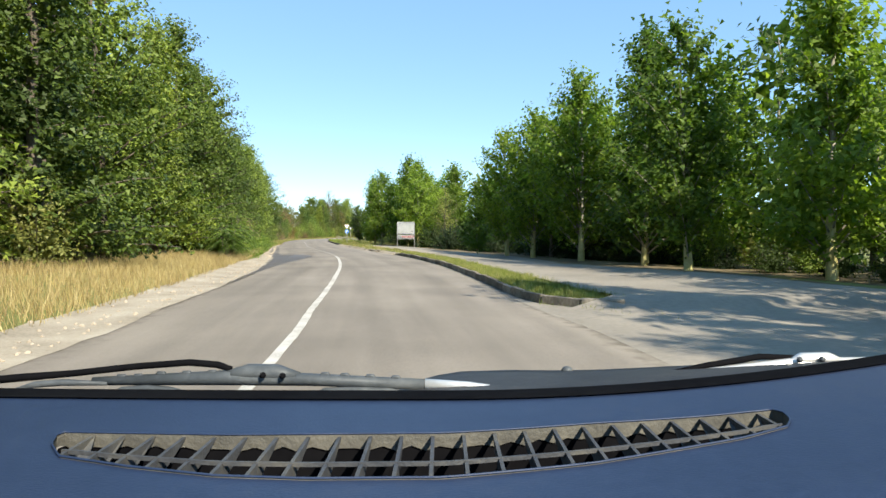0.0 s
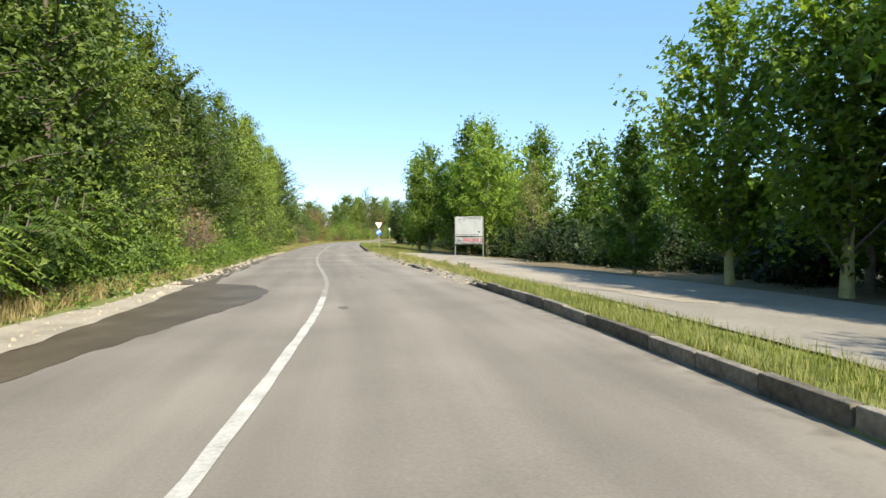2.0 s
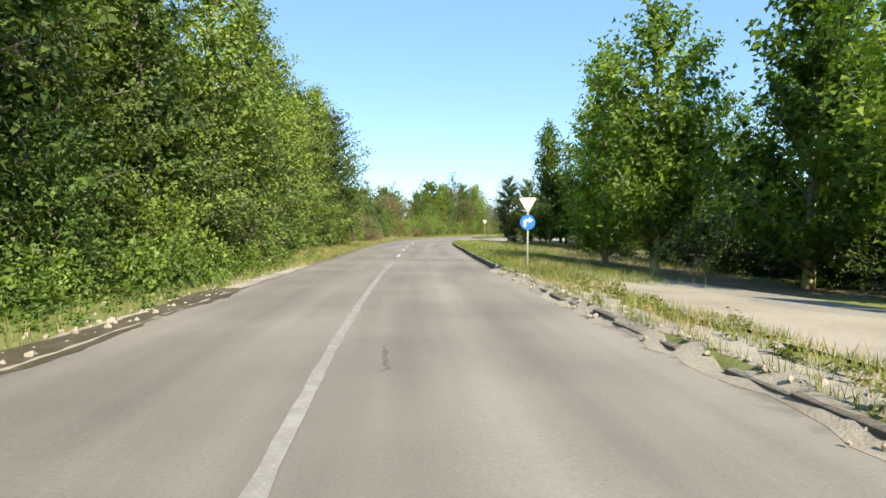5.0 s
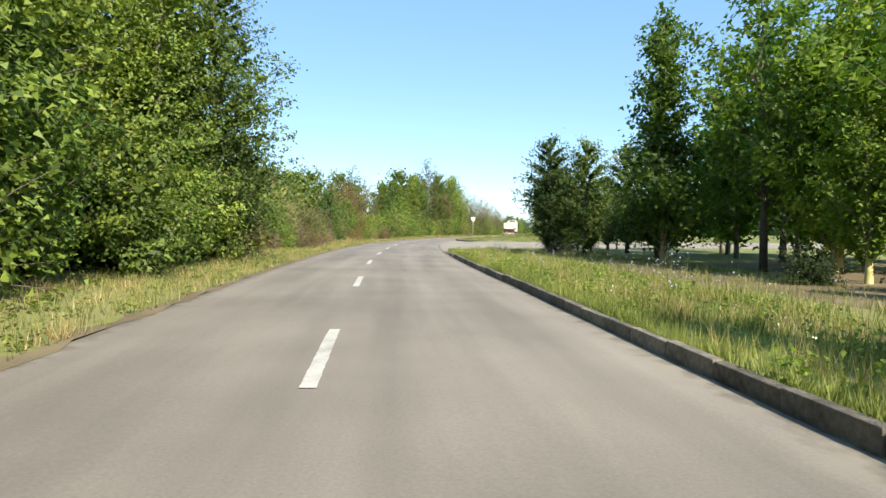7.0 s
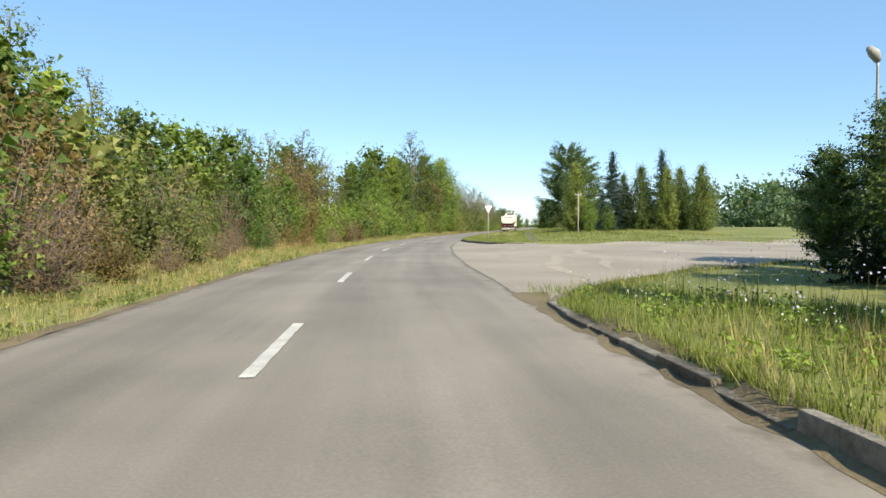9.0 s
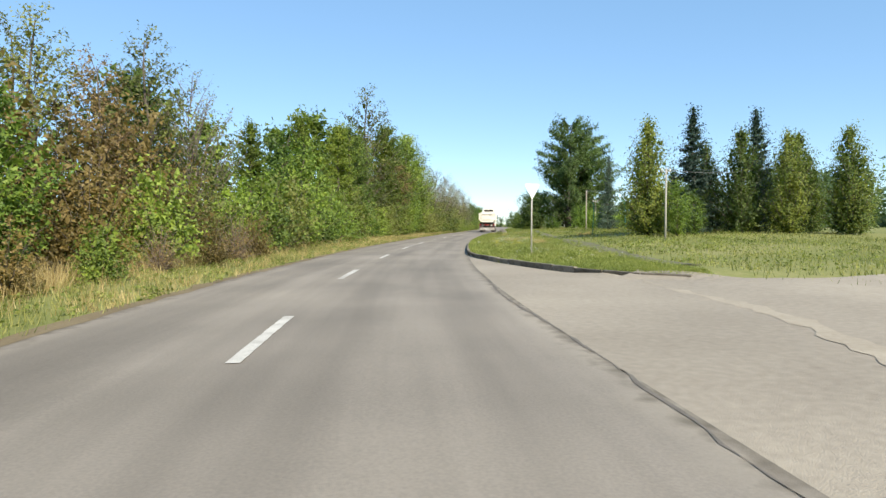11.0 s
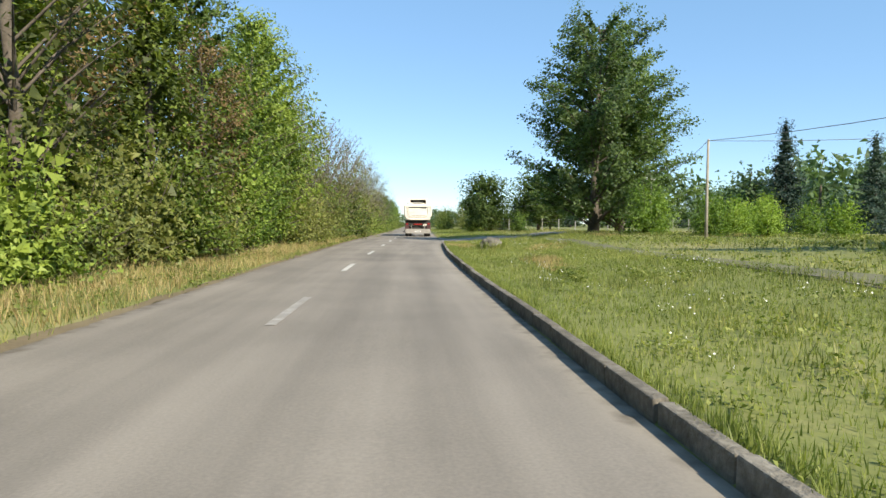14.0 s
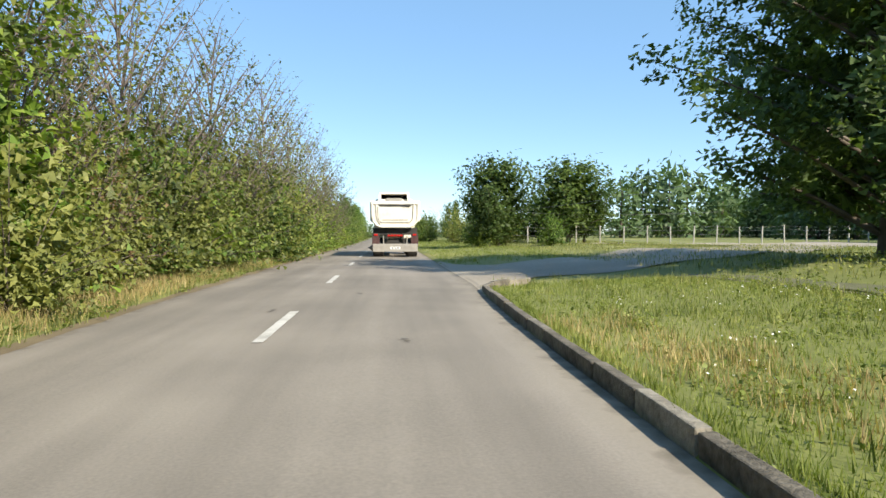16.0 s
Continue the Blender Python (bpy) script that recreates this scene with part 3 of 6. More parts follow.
# ---- kerbs of concrete stones ----
def build_kerbs():
    bm = bmesh.new()
    box(bm, -0.06, 0.055, -0.49, 0.49, -0.16, 0.15, 0.016)
    stone = bpy.data.meshes.new("kerb_stone")
    bm.to_mesh(stone)
    bm.free()
    stone.materials.append(KERB)
    rng = random.Random(11)

    def run(points, label, broken=(1e9, 1e9)):
        ob = new("kerb")
        ob.location = points[0]
        tagged(ob, label, "kerb", kind="structure")
        for i, (a, b) in enumerate(zip(points, points[1:])):
            d = b - a
            sunk = 0.0
            if broken[0] < i < broken[1]:
                if rng.random() < 0.22:
                    continue
                sunk = rng.uniform(0.05, 0.12)
            yaw = math.degrees(math.atan2(-d.x, d.y))
            c = (a + b) / 2 - points[0]
            st = new("kerb_stone", stone)
            st.parent = ob
            st.matrix_basis = pose(c.x + rng.uniform(-0.012, 0.012), c.y, c.z - sunk + rng.uniform(-0.02, 0.008), rng.uniform(-0.5, 0.5), rng.uniform(-3, 2) - 90 * sunk, yaw + rng.uniform(-0.6, 0.6)) \
                @ Matrix.Diagonal((1, d.length, 1, 1))

    def along(s0, s1):
        return [at(s, float(right_edge(s)) + 0.07, 0.01) for s in np.arange(s0, s1, 1.0)]

    worn = "weathered grey concrete kerb along the grass strip"
    run([at(s, l, 0.01) for s, l in ((10.6, 4.2), (10.9, 3.5), (11.7, 3.05), (12.6, 2.9))] + along(13.4, 66), worn, (27, 60))
    run(along(73, 112.6) + [at(113.4, 2.55, 0.0), at(114.2, 2.85, -0.02), at(115.0, 3.3, -0.04)], worn, (33, 60))
    bend = [at(s, l, 0.0) for s, l in ((144.2, 6.4), (145, 5.5), (146, 4.85), (147, 4.35), (148, 3.95), (149, 3.6), (150, 3.28), (151, 2.97), (152, 2.7), (153, 2.45),
                                       (154, 2.2), (155, 2.02), (156, 1.9), (157, 1.82))]
    run(bend + along(158, 214) + [at(214.8, 2.2, 0.0), at(215.6, 2.5, 0.0), at(216.3, 3.0, 0.0), at(216.9, 3.7, 0.0)], "tall pale concrete kerb along the meadow")
    run([at(s, 6.95, height(s, 6.95) - 0.115) for s in np.arange(147, 215, 1.0)], "low mossy kerb beside the footpath")


build_ground()
build_road()
build_paving()
build_kerbs()


# ---- trees and shrubs ----
def leaf_sheet(name, centres, faces_to, size, material, rng, slim=0.6, spread=0.35, sides=4):
    """Many single leaves, each a small folded blade of its own, at the centres, turned roughly towards faces_to."""
    n = len(centres)
    nrm = faces_to + rng.normal(0, 0.55, (n, 3))
    nrm /= np.linalg.norm(nrm, axis=1)[:, None] + 1e-9
    along = np.cross(nrm, rng.normal(0, 1, (n, 3)))
    along /= np.linalg.norm(along, axis=1)[:, None] + 1e-9
    side = np.cross(nrm, along)
    size = size * rng.uniform(1 - spread, 1 + spread, (n, 1))
    base, tip = centres - along * size * 0.5, centres + along * size * 0.5 - nrm * size * 0.12
    lift = nrm * size * 0.12
    corners = [base, centres - along * size * 0.08 + side * size * slim * 0.62 + lift, tip - side * size * slim * 0.22]
    if sides == 4:
        corners = [base, centres + side * size * slim * 0.5 + lift, tip, centres - side * size * slim * 0.5 + lift]
    verts = np.stack(corners, 1).reshape(-1, 3)
    me = bpy.data.meshes.new(name)
    me.vertices.add(sides * n)
    me.loops.add(sides * n)
    me.polygons.add(n)
    me.vertices.foreach_set("co", verts.astype(np.float32).ravel())
    me.loops.foreach_set("vertex_index", np.arange(sides * n, dtype=np.int32))
    me.polygons.foreach_set("loop_start", np.arange(0, sides * n, sides, dtype=np.int32))
    me.polygons.foreach_set("loop_total", np.full(n, sides, dtype=np.int32))
    me.materials.append(material)
    me.update(calc_edges=True)
    return me


def make_tree(name, label, category, tall, stem, wide, shape, boughs, leaves, leaf, material, bark, seed, trunk_r=0.14, rise=0.35, fan=0.3, twig=0.42,
              droop=0.25, limewash=False, bare=0, sides=3, heart=0.12, limbs=1.0, tilt=0.6, ragged=0.25, trunk=True, slim=0.88, gap=0.3):
    """A tree: a tapered trunk, boughs that run out from it, twigs off the boughs, and single leaves strung along the twigs.
    shape(u) gives the crown's half-width, from 0 to 1, at the part u of its height; fan: 0 for flat sprays, 1 for tufts;
    rise: how steeply the boughs climb; gap: the part of a bough next to the trunk that carries no leaves."""
    rng = np.random.default_rng(seed)
    tree = new(name)
    tagged(tree, label, category)
    wood = bmesh.new()
    way = [Vector((0, 0, -0.15))]
    for i in range(1, 8):
        u = i / 7
        way.append(Vector((rng.uniform(-0.2, 0.2) * u, rng.uniform(-0.2, 0.2) * u, u * tall * 0.93)))
    if trunk:
        tube(wood, way, [trunk_r * (1.35 if i == 0 else 1) * (1 - 0.9 * i / 7) + 0.008 for i in range(8)], 9)
    up = np.array([0.0, 0.0, 1.0])
    centres, facing, share = [], [], []
    for k in range(boughs):
        u = (k + rng.random()) / boughs
        a = k * 2.39996 + rng.uniform(-0.5, 0.5)
        lobes = 1 + 0.12 * math.sin(2 * a + seed) + 0.12 * math.sin(3 * a + 5 * u + seed * 2)
        r = wide * shape(u) * lobes * (1 - ragged * rng.random())
        out = np.array([math.cos(a), math.sin(a), 0.0])
        side = np.cross(out, up)
        end = out * r + up * (stem + u * (tall - stem) + rng.normal(0, 0.12))
        root = up * max(0.05 if not trunk else min(stem, 0.5) * 0.8, end[2] - rise * r - 0.15) + out * 0.03
        root[2] = min(root[2], tall * 0.9)
        span = float(np.linalg.norm(end - root))
        sag = rng.uniform(0.6, 1.4) * droop

        def along(t):
            return root + (end - root) * t + up * span * (0.9 * sag * t * (1 - t))

        if rng.random() < limbs:
            rr = (0.3 * trunk_r * (1 - 0.6 * u) + 0.004) if trunk else trunk_r
            tube(wood, [Vector(along(t)) for t in (0, 0.4, 0.75, 1.0)], [rr, rr * 0.65, rr * 0.4, 0.004], 4, False)
        spin = rng.uniform(-0.6, 0.6) * fan + rng.normal(0, 0.15)
        across = side * math.cos(spin) + up * math.sin(spin)
        m = max(4, int(5 + 10 * r / wide))
        for j in range(m):
            t = gap + (1 - gap) * (j + rng.random()) / m
            long = twig * (0.35 + span * 0.62 * (1.12 - t)) * rng.uniform(0.6, 1.3)
            sign = (-1, 1)[j % 2]
            way_t = across * sign * rng.uniform(0.6, 1.0) + (end - root) / span * rng.uniform(0.45, 1.0) + fan * rng.normal(0, 0.7, 3)
            if j == m - 1:
                way_t = (end - root) / span + 0.3 * rng.normal(0, 1, 3) * fan
            way_t /= np.linalg.norm(way_t)
            p = along(t)
            share.append((p, way_t, long, out))
            if bare and rng.random() < bare:
                q = p + way_t * long - up * 0.12 * long * (1 - fan)
                tube(wood, [Vector(p), Vector(q)], [0.007, 0.003], 3, False)
    weight = np.array([s[2] for s in share])
    counts = rng.poisson(np.maximum(0.0, leaves * weight / weight.sum() * rng.choice([0.35, 0.8, 1.1, 1.4], len(weight))))
    pick = np.repeat(np.arange(len(share)), counts)
    base = np.array([s[0] for s in share])[pick]
    ways = np.array([s[1] for s in share])[pick]
    length = weight[pick][:, None]
    outs = np.array([s[3] for s in share])[pick]
    v = rng.random((len(pick), 1)) ** 0.75
    centres = base + ways * length * v - up * (0.16 * length * v * v * (1 - 0.6 * fan)) + rng.normal(0, 1, base.shape) * np.array([1, 1, 0.75 + 0.4 * fan]) * leaf * 1.1
    facing = up * (1.0 - 0.3 * fan) + outs * tilt + rng.normal(0, 0.35, base.shape) * (0.4 + fan)
    if heart:   # coarse leaves deep in the crown
        n = int(leaves * heart)
        deep = np.array([s[0] for s in share])[rng.integers(0, len(share), n)] * np.array([0.66, 0.66, 0.97])
        centres, facing = np.concatenate([centres, deep]), np.concatenate([facing, rng.normal(0, 1, deep.shape)])
        leaf = np.concatenate([np.full((len(pick), 1), leaf), np.full((n, 1), leaf * 2.1)])
    centres[:, 2] = np.maximum(centres[:, 2], 0.04)
    part("trunk", wood, bark, tree, smooth=True)
    if limewash:
        wash = bmesh.new()
        tube(wash, [way[0], way[0].lerp(way[1], 0.5), way[1], way[1].lerp(way[2], 0.35)], [trunk_r * 1.35 + 0.02, trunk_r * 1.12 + 0.02, trunk_r * 0.88 + 0.022, trunk_r * 0.83 + 0.02], 9, False)
        part("limewash", wash, LIME, tree, "yellowish limewash round the lower trunk", smooth=True)
    part("crown", leaf_sheet("crown", centres, facing, leaf, material, rng, slim, sides=sides), material, tree)
    return tree


def oval(u):
    return max(0.05, math.sin(math.pi * (0.1 + 0.86 * u)) ** 0.75)


def dome(u):
    return max(0.1, math.sin(math.pi * (0.16 + 0.76 * u)) ** 0.5 * (1 + 0.08 * math.sin(u * 17)))


def broad(u):
    return max(0.2, math.sin(math.pi * (0.22 + 0.68 * u)) ** 0.6 * (1 + 0.06 * math.sin(u * 15)))


def skirt(u):
    return max(0.08, (1 - u) ** 0.55 * (0.82 + 0.18 * math.sin(u * 9)))


def cone(u):
    return max(0.03, (1 - u) * 0.98)


def column(u):
    return max(0.06, min(1.0, 0.75 + u) * (1 - u ** 3) ** 0.8)


def bushy(u):
    return max(0.1, math.sqrt(max(0.0, 1 - (u * 0.95) ** 2)))


WOOD_L = "tall leafy tree with dense dark green foliage at the wood's edge"
BUSH = dict(trunk_r=0.022, rise=3.0, fan=0.75, trunk=False, droop=0.3, gap=0.12, limbs=0.3, heart=0.28, twig=0.55)
kinds = {
    "forest": [make_tree("forest_tree", WOOD_L, "tree", 11.0, 0.4, 3.5, skirt, 110, 16500, 0.134, L_FOREST, BARK, 1, 0.2, 0.25, 0.16, 0.6, heart=0.2, gap=0.2, limbs=0.6),
               make_tree("forest_tree", WOOD_L, "tree", 9.8, 0.4, 3.3, oval, 104, 16000, 0.134, L_FOREST, BARK, 2, 0.18, 0.5, 0.35, 0.62, heart=0.2, gap=0.2, limbs=0.6),
               make_tree("forest_tree", "tall leafy tree with yellowish green foliage at the wood's edge", "tree", 9.8, 0.5, 3.3, skirt, 104, 15500, 0.131, L_YELLOW, BARK, 3, 0.18, 0.35, 0.22, 0.6, heart=0.2, gap=0.2, limbs=0.6)],
    "backwood": [make_tree("forest_tree", "leafy tree deeper in the wood", "tree", 10.5, 0.3, 3.7, oval, 50, 2600, 0.44, L_FOREST, BARK, 31, 0.18, 0.4, 0.4, 0.6, limbs=0.3, heart=0.25)],
    "backplane": [make_tree("plane_tree", "plane tree in the back row with slender trunk", "tree", 8.8, 1.3, 2.7, oval, 36, 2100, 0.31, L_PLANE, PALE_BARK, 32, 0.1, 0.8, 0.6, 0.6, limbs=0.4, heart=0.08)],
    "plane": [make_tree("plane_tree", "young plane tree with bright lobed leaves and limewashed trunk", "tree", 8.6, 1.6, 2.6, oval, 54, 9200, 0.16, L_PLANE, PALE_BARK, 4, 0.11, 0.9, 0.5, 0.55, limewash=True, slim=1.1, heart=0.09, gap=0.2, ragged=0.35),
              make_tree("plane_tree", "young plane tree with pointed airy crown and limewashed trunk", "tree", 9.0, 1.5, 2.7, skirt, 54, 9000, 0.16, L_PLANE, PALE_BARK, 5, 0.1, 0.8, 0.5, 0.55, limewash=True, slim=1.1, heart=0.09, gap=0.2, ragged=0.35)],
    "highplane": [make_tree("plane_tree", "slender plane tree with a high crown over the shaded ground", "tree", 9.4, 3.0, 2.8, oval, 40, 4600, 0.19, L_PLANE, BARK, 52, 0.1, 0.7, 0.5, 0.6, slim=1.1, heart=0.02, ragged=0.4)],
    "cornertree": [make_tree("linden_tree", "broad dark green tree with low sweeping branches at the junction's corner, shade put into its leaf colour", "tree", 6.6, 0.9, 2.0, oval, 66, 8600, 0.125, L_SHADE, BARK, 53, 0.12, 0.4, 0.35, 0.6, heart=0.3, gap=0.15)],
    "shrub": [make_tree("shrub", "dense green roadside shrub", "shrub", 3.4, 0.15, 2.0, bushy, 44, 2700, 0.126, L_BRIGHT, BARK, 6, **BUSH),
              make_tree("shrub", "dusty olive green roadside shrub", "shrub", 3.8, 0.15, 2.2, bushy, 44, 2700, 0.124, L_OLIVE, BARK, 7, **BUSH),
              make_tree("shrub", "dark green roadside shrub", "shrub", 3.6, 0.1, 2.1, bushy, 44, 2700, 0.126, L_FOREST, BARK, 8, **BUSH)],
    "fresh": [make_tree("shrub", "light green young shrub in full sun", "shrub", 3.6, 0.15, 2.0, bushy, 44, 2800, 0.126, L_FRESH, BARK, 57, **BUSH)],
    "rusty": [make_tree("shrub", "olive shrub with rusty brown seed pods", "shrub", 3.8, 0.15, 2.1, bushy, 44, 2600, 0.12, L_RUST, BARK, 58, **BUSH)],
    "backshrub": [make_tree("shrub", "olive green shrub in the back row", "shrub", 3.6, 0.1, 2.1, bushy, 30, 1200, 0.24, L_OLIVE, BARK, 47, **{**BUSH, "limbs": 0.2}),
                  make_tree("shrub", "green shrub in the back row", "shrub", 3.6, 0.1, 2.1, bushy, 30, 1200, 0.24, L_BRIGHT, BARK, 48, **{**BUSH, "limbs": 0.2})],
    "lowshrub": [make_tree("shrub", "low green weeds and saplings at the verge", "shrub", 3.4, 0.1, 1.9, bushy, 24, 900, 0.22, L_BRIGHT, BARK, 49, **{**BUSH, "limbs": 0.4})],
    "roundtree": [make_tree("field_tree", "round dark green tree at the edge of a field, shade put into its leaf colour", "tree", 3.5, 0.75, 1.6, dome, 44, 6800, 0.12, L_SHADE, BARK, 38, 0.06, 0.8, 0.6, 0.6, heart=0.2, gap=0.2, ragged=0.4)],
    "brown": [make_tree("shrub", "half-dead shrub with dry brown leaves", "shrub", 3.0, 0.15, 1.6, bushy, 46, 2300, 0.08, L_BROWN, TWIG, 9, **{**BUSH, "limbs": 1.0, "heart": 0.1}, bare=0.7)],
    "hedge": [make_tree("undergrowth", "undergrowth below the trees, shade put into its dark leaf colour", "shrub", 2.3, 0.05, 1.8, bushy, 34, 2700, 0.11, L_DARK, BARK, 10, **{**BUSH, "limbs": 0.3})],
    "backhedge": [make_tree("undergrowth", "undergrowth deeper below the trees, shade put into its dark leaf colour", "shrub", 2.3, 0.05, 1.8, bushy, 26, 900, 0.28, L_DARK, BARK, 50, **{**BUSH, "limbs": 0.1})],
    "bare": [make_tree("bare_tree", "thin tree with grey-brown twigs and sparse brownish leaves", "tree", 7.0, 0.8, 2.8, oval, 92, 5200, 0.1, L_OLIVE, TWIG, 12, 0.028, 1.5, 0.6, 0.5, droop=0.15, bare=1.0, heart=0, trunk=False)],
    "airy": [make_tree("robinia_tree", "tall airy tree with thin feathery foliage", "tree", 10.5, 1.6, 2.6, oval, 56, 4600, 0.14, L_OLIVE, BARK, 13, 0.13, 0.9, 0.35, 0.5, bare=0.3, heart=0.05)],
    "dryelm": [make_tree("forest_tree", "tall tree with dry orange-brown leaves in its crown", "tree", 9.6, 2.4, 2.4, oval, 50, 6000, 0.12, L_BROWN, BARK, 59, 0.13, 0.8, 0.4, 0.5, bare=0.3, heart=0.05)],
    "poplar": [make_tree("poplar_tree", "big old poplar with broad grey-green crown", "tree", 15.6, 1.9, 5.9, broad, 88, 38000, 0.185, L_POPLAR, BARK, 14, 0.3, 0.55, 0.6, 0.42, slim=1.1, gap=0.3, heart=0.06, ragged=0.45)],
    "spruce": [make_tree("spruce_tree", "dark blue-green spruce of conical shape", "tree", 8.2, 0.2, 3.0, cone, 120, 9500, 0.17, L_SPRUCE, BARK, 15, 0.12, 0.1, 0.1, 0.45, slim=0.55, gap=0.08, heart=0.25)],
    "thuja": [make_tree("thuja_tree", "dense columnar thuja with yellowish green tips", "tree", 7.2, 0.1, 2.1, column, 120, 9500, 0.15, L_THUJA, BARK, 16, 0.12, 1.5, 0.45, 0.3, slim=0.6, droop=0.1, gap=0.2, heart=0.25, tilt=1.1)],
    "far": [make_tree("distant_tree", "distant broad tree with haze put into its leaf colour", "tree", 8.0, 0.4, 4.0, bushy, 30, 650, 0.62, L_FAR, BARK, 17, 0.2, 0.6, 0.6, 0.6, limbs=0.0)],
    "sapling": [make_tree("young_elm", "young bright green tree beside the road", "tree", 5.2, 0.3, 1.7, oval, 54, 4800, 0.115, L_BRIGHT, BARK, 18, 0.06, 0.7, 0.4, 0.55, heart=0.2, gap=0.15)],
}
GROUPS = {"forest": "trees of the roadside wood", "backwood": "trees of the roadside wood", "plane": "plane trees beyond the lane", "backplane": "plane trees beyond the lane",
          "highplane": "plane trees beyond the lane", "cornertree": "lindens at the junction", "shrub": "roadside shrubs", "backshrub": "roadside shrubs", "fresh": "roadside shrubs",
          "rusty": "roadside shrubs", "brown": "roadside shrubs", "hedge": "undergrowth under the trees", "backhedge": "undergrowth under the trees", "bare": "half-bare trees",
          "thuja": "thujas beyond the junction", "spruce": "garden spruces", "poplar": "poplars in the meadow", "far": "distant trees", "sapling": "young elms", "roundtree": "field trees"}
for kind, pool in kinds.items():
    for ob in pool:
        tagged(ob, group=GROUPS.get(kind, ""))
rose = random.Random(21)
used = set()


def plant(kind, s, l, size=1.0, which=None, tall=1.0, wide=1.0):
    """Sets a tree of that kind on the ground at s along the road and l to its right."""
    pool = kinds[kind]
    i = rose.randrange(len(pool)) if which is None else which
    p = at(s, l)
    m = pose(p.x, p.y, p.z, rose.uniform(-2, 2), rose.uniform(-2, 2), rose.uniform(0, 360)) @ Matrix.Diagonal((size * wide, size * wide, size * tall, 1))
    if (kind, i) not in used:
        used.add((kind, i))
        pool[i].matrix_basis = m
        return pool[i]
    ob = copy_thing(pool[i], m)
    ob.matrix_basis = m
    return ob


def plant_all():
    # the wood on the left, up to its end
    for s, l, k, w, size in (
            (-8, -12.5, "forest", 0, 1.1), (-2, -11.0, "forest", 1, 1.1), (5, -11.8, "forest", 0, 1.15), (11, -10.8, "forest", 1, 1.15), (16, -11.6, "forest", 0, 1.2),
            (21, -10.0, "forest", 0, 1.2), (27, -10, "forest", 1, 1.2), (32, -9.4, "forest", 2, 1.1), (37, -8.8, "forest", 0, 1.15), (42, -8.2, "forest", 1, 1.15),
            (46, -8.6, "forest", 0, 1.1), (51, -9.2, "forest", 2, 1.15), (56, -8.8, "forest", 2, 1.15), (61, -8.2, "forest", 1, 1.1), (66, -8.0, "forest", 2, 1.05),
            (71, -7.6, "forest", 0, 1.05), (76, -7.4, "forest", 1, 1.1), (82, -7.9, "forest", 0, 1.1), (88, -8.2, "forest", 1, 1.15), (93, -8.0, "forest", 2, 1.0), (98, -8.0, "forest", 0, 1.05),
            (101.5, -7.2, "forest", 1, 1.1), (100, -9.0, "forest", 1, 1.2)):
        plant(k, s, l, size, w)
    for s in range(-12, 104, 6):
        plant("backwood", s + rose.uniform(-2, 2), -16 + rose.uniform(-1.5, 1.5) + (2.5 if s > 45 else 0), rose.uniform(1.05, 1.3))
        plant("backwood", s + 3, -21 + rose.uniform(-2, 2), rose.uniform(1.1, 1.35)) if s % 12 == 0 else None
    for s, l, k, size in ((34, -8.0, "sapling", 0.8), (39, -7.0, "shrub", 0.8), (43, -6.6, "shrub", 0.8), (47, -6.3, "shrub", 0.75), (51.5, -5.9, "brown", 0.8),
                          (53.2, -6.0, "brown", 0.9), (56, -6.4, "rusty", 0.7), (58, -6.1, "shrub", 0.7), (63, -5.9, "sapling", 0.7), (68, -5.8, "shrub", 0.75), (73, -5.9, "shrub", 0.95), (77, -6.2, "shrub", 1.0),
                          (81, -6.2, "shrub", 1.0), (85, -6.6, "shrub", 1.1), (89, -6.8, "sapling", 1.0), (93, -6.8, "shrub", 1.05), (97, -7.0, "sapling", 0.9), (101, -7.0, "shrub", 0.9),
                          (20, -9.6, "shrub", 0.8), (12, -9.8, "shrub", 0.7), (4, -10.2, "shrub", 0.8)):
        plant(k, s, l, size)
    for s in np.arange(37, 76, 1.6):
        plant("lowshrub", s, left_edge(s) - 1.55 + rose.uniform(-0.35, 0.3), rose.uniform(0.24, 0.42))
    # scrub along the open bend
    for s in np.arange(104, 156, 2.6):
        l = -8.1 - 0.6 * math.sin(s * 0.2)
        k = rose.choice(["shrub", "shrub", "brown", "brown", "rusty", "sapling"] if s < 134 else ["shrub", "shrub", "shrub", "rusty", "sapling", "fresh"])
        plant(k, s, l + rose.uniform(-0.7, 0.7), rose.uniform(0.75, 1.05), rose.choice([0, 1, 1, 2]) if k == "shrub" else None)
        k = rose.choice(["shrub", "rusty", "rusty", "backshrub", "bare"])
        plant(k, s + 1.2, l - 3.4, rose.uniform(1.2, 1.5) * (0.62 if k == "bare" else 1), rose.choice([1, 2, 2]) if k == "shrub" else None)
        plant(rose.choice(["backshrub", "airy", "rusty", "backshrub", "bare"]), s, l - 7.5, rose.uniform(0.85, 1.0) * (1.35 if s < 128 else 1.05 if s < 140 else 0.85))
        plant(rose.choice(["shrub", "brown", "rusty"]), s + 0.7, l + 1.4 + rose.uniform(-0.3, 0.3), rose.uniform(0.35, 0.6))
    for s, l, k, size in ((108, -8.2, "shrub", 1.25), (112, -8.6, "shrub", 1.4), (121, -14.5, "backwood", 0.66), (125, -13.5, "backwood", 0.7), (128.5, -14, "backwood", 0.66),
                          (131, -13.5, "airy", 0.72), (134, -13.5, "backwood", 0.62), (137.5, -13, "backwood", 0.62), (141, -13, "backwood", 0.64), (146, -13, "backwood", 0.68)):
        plant(k, s, l, size)
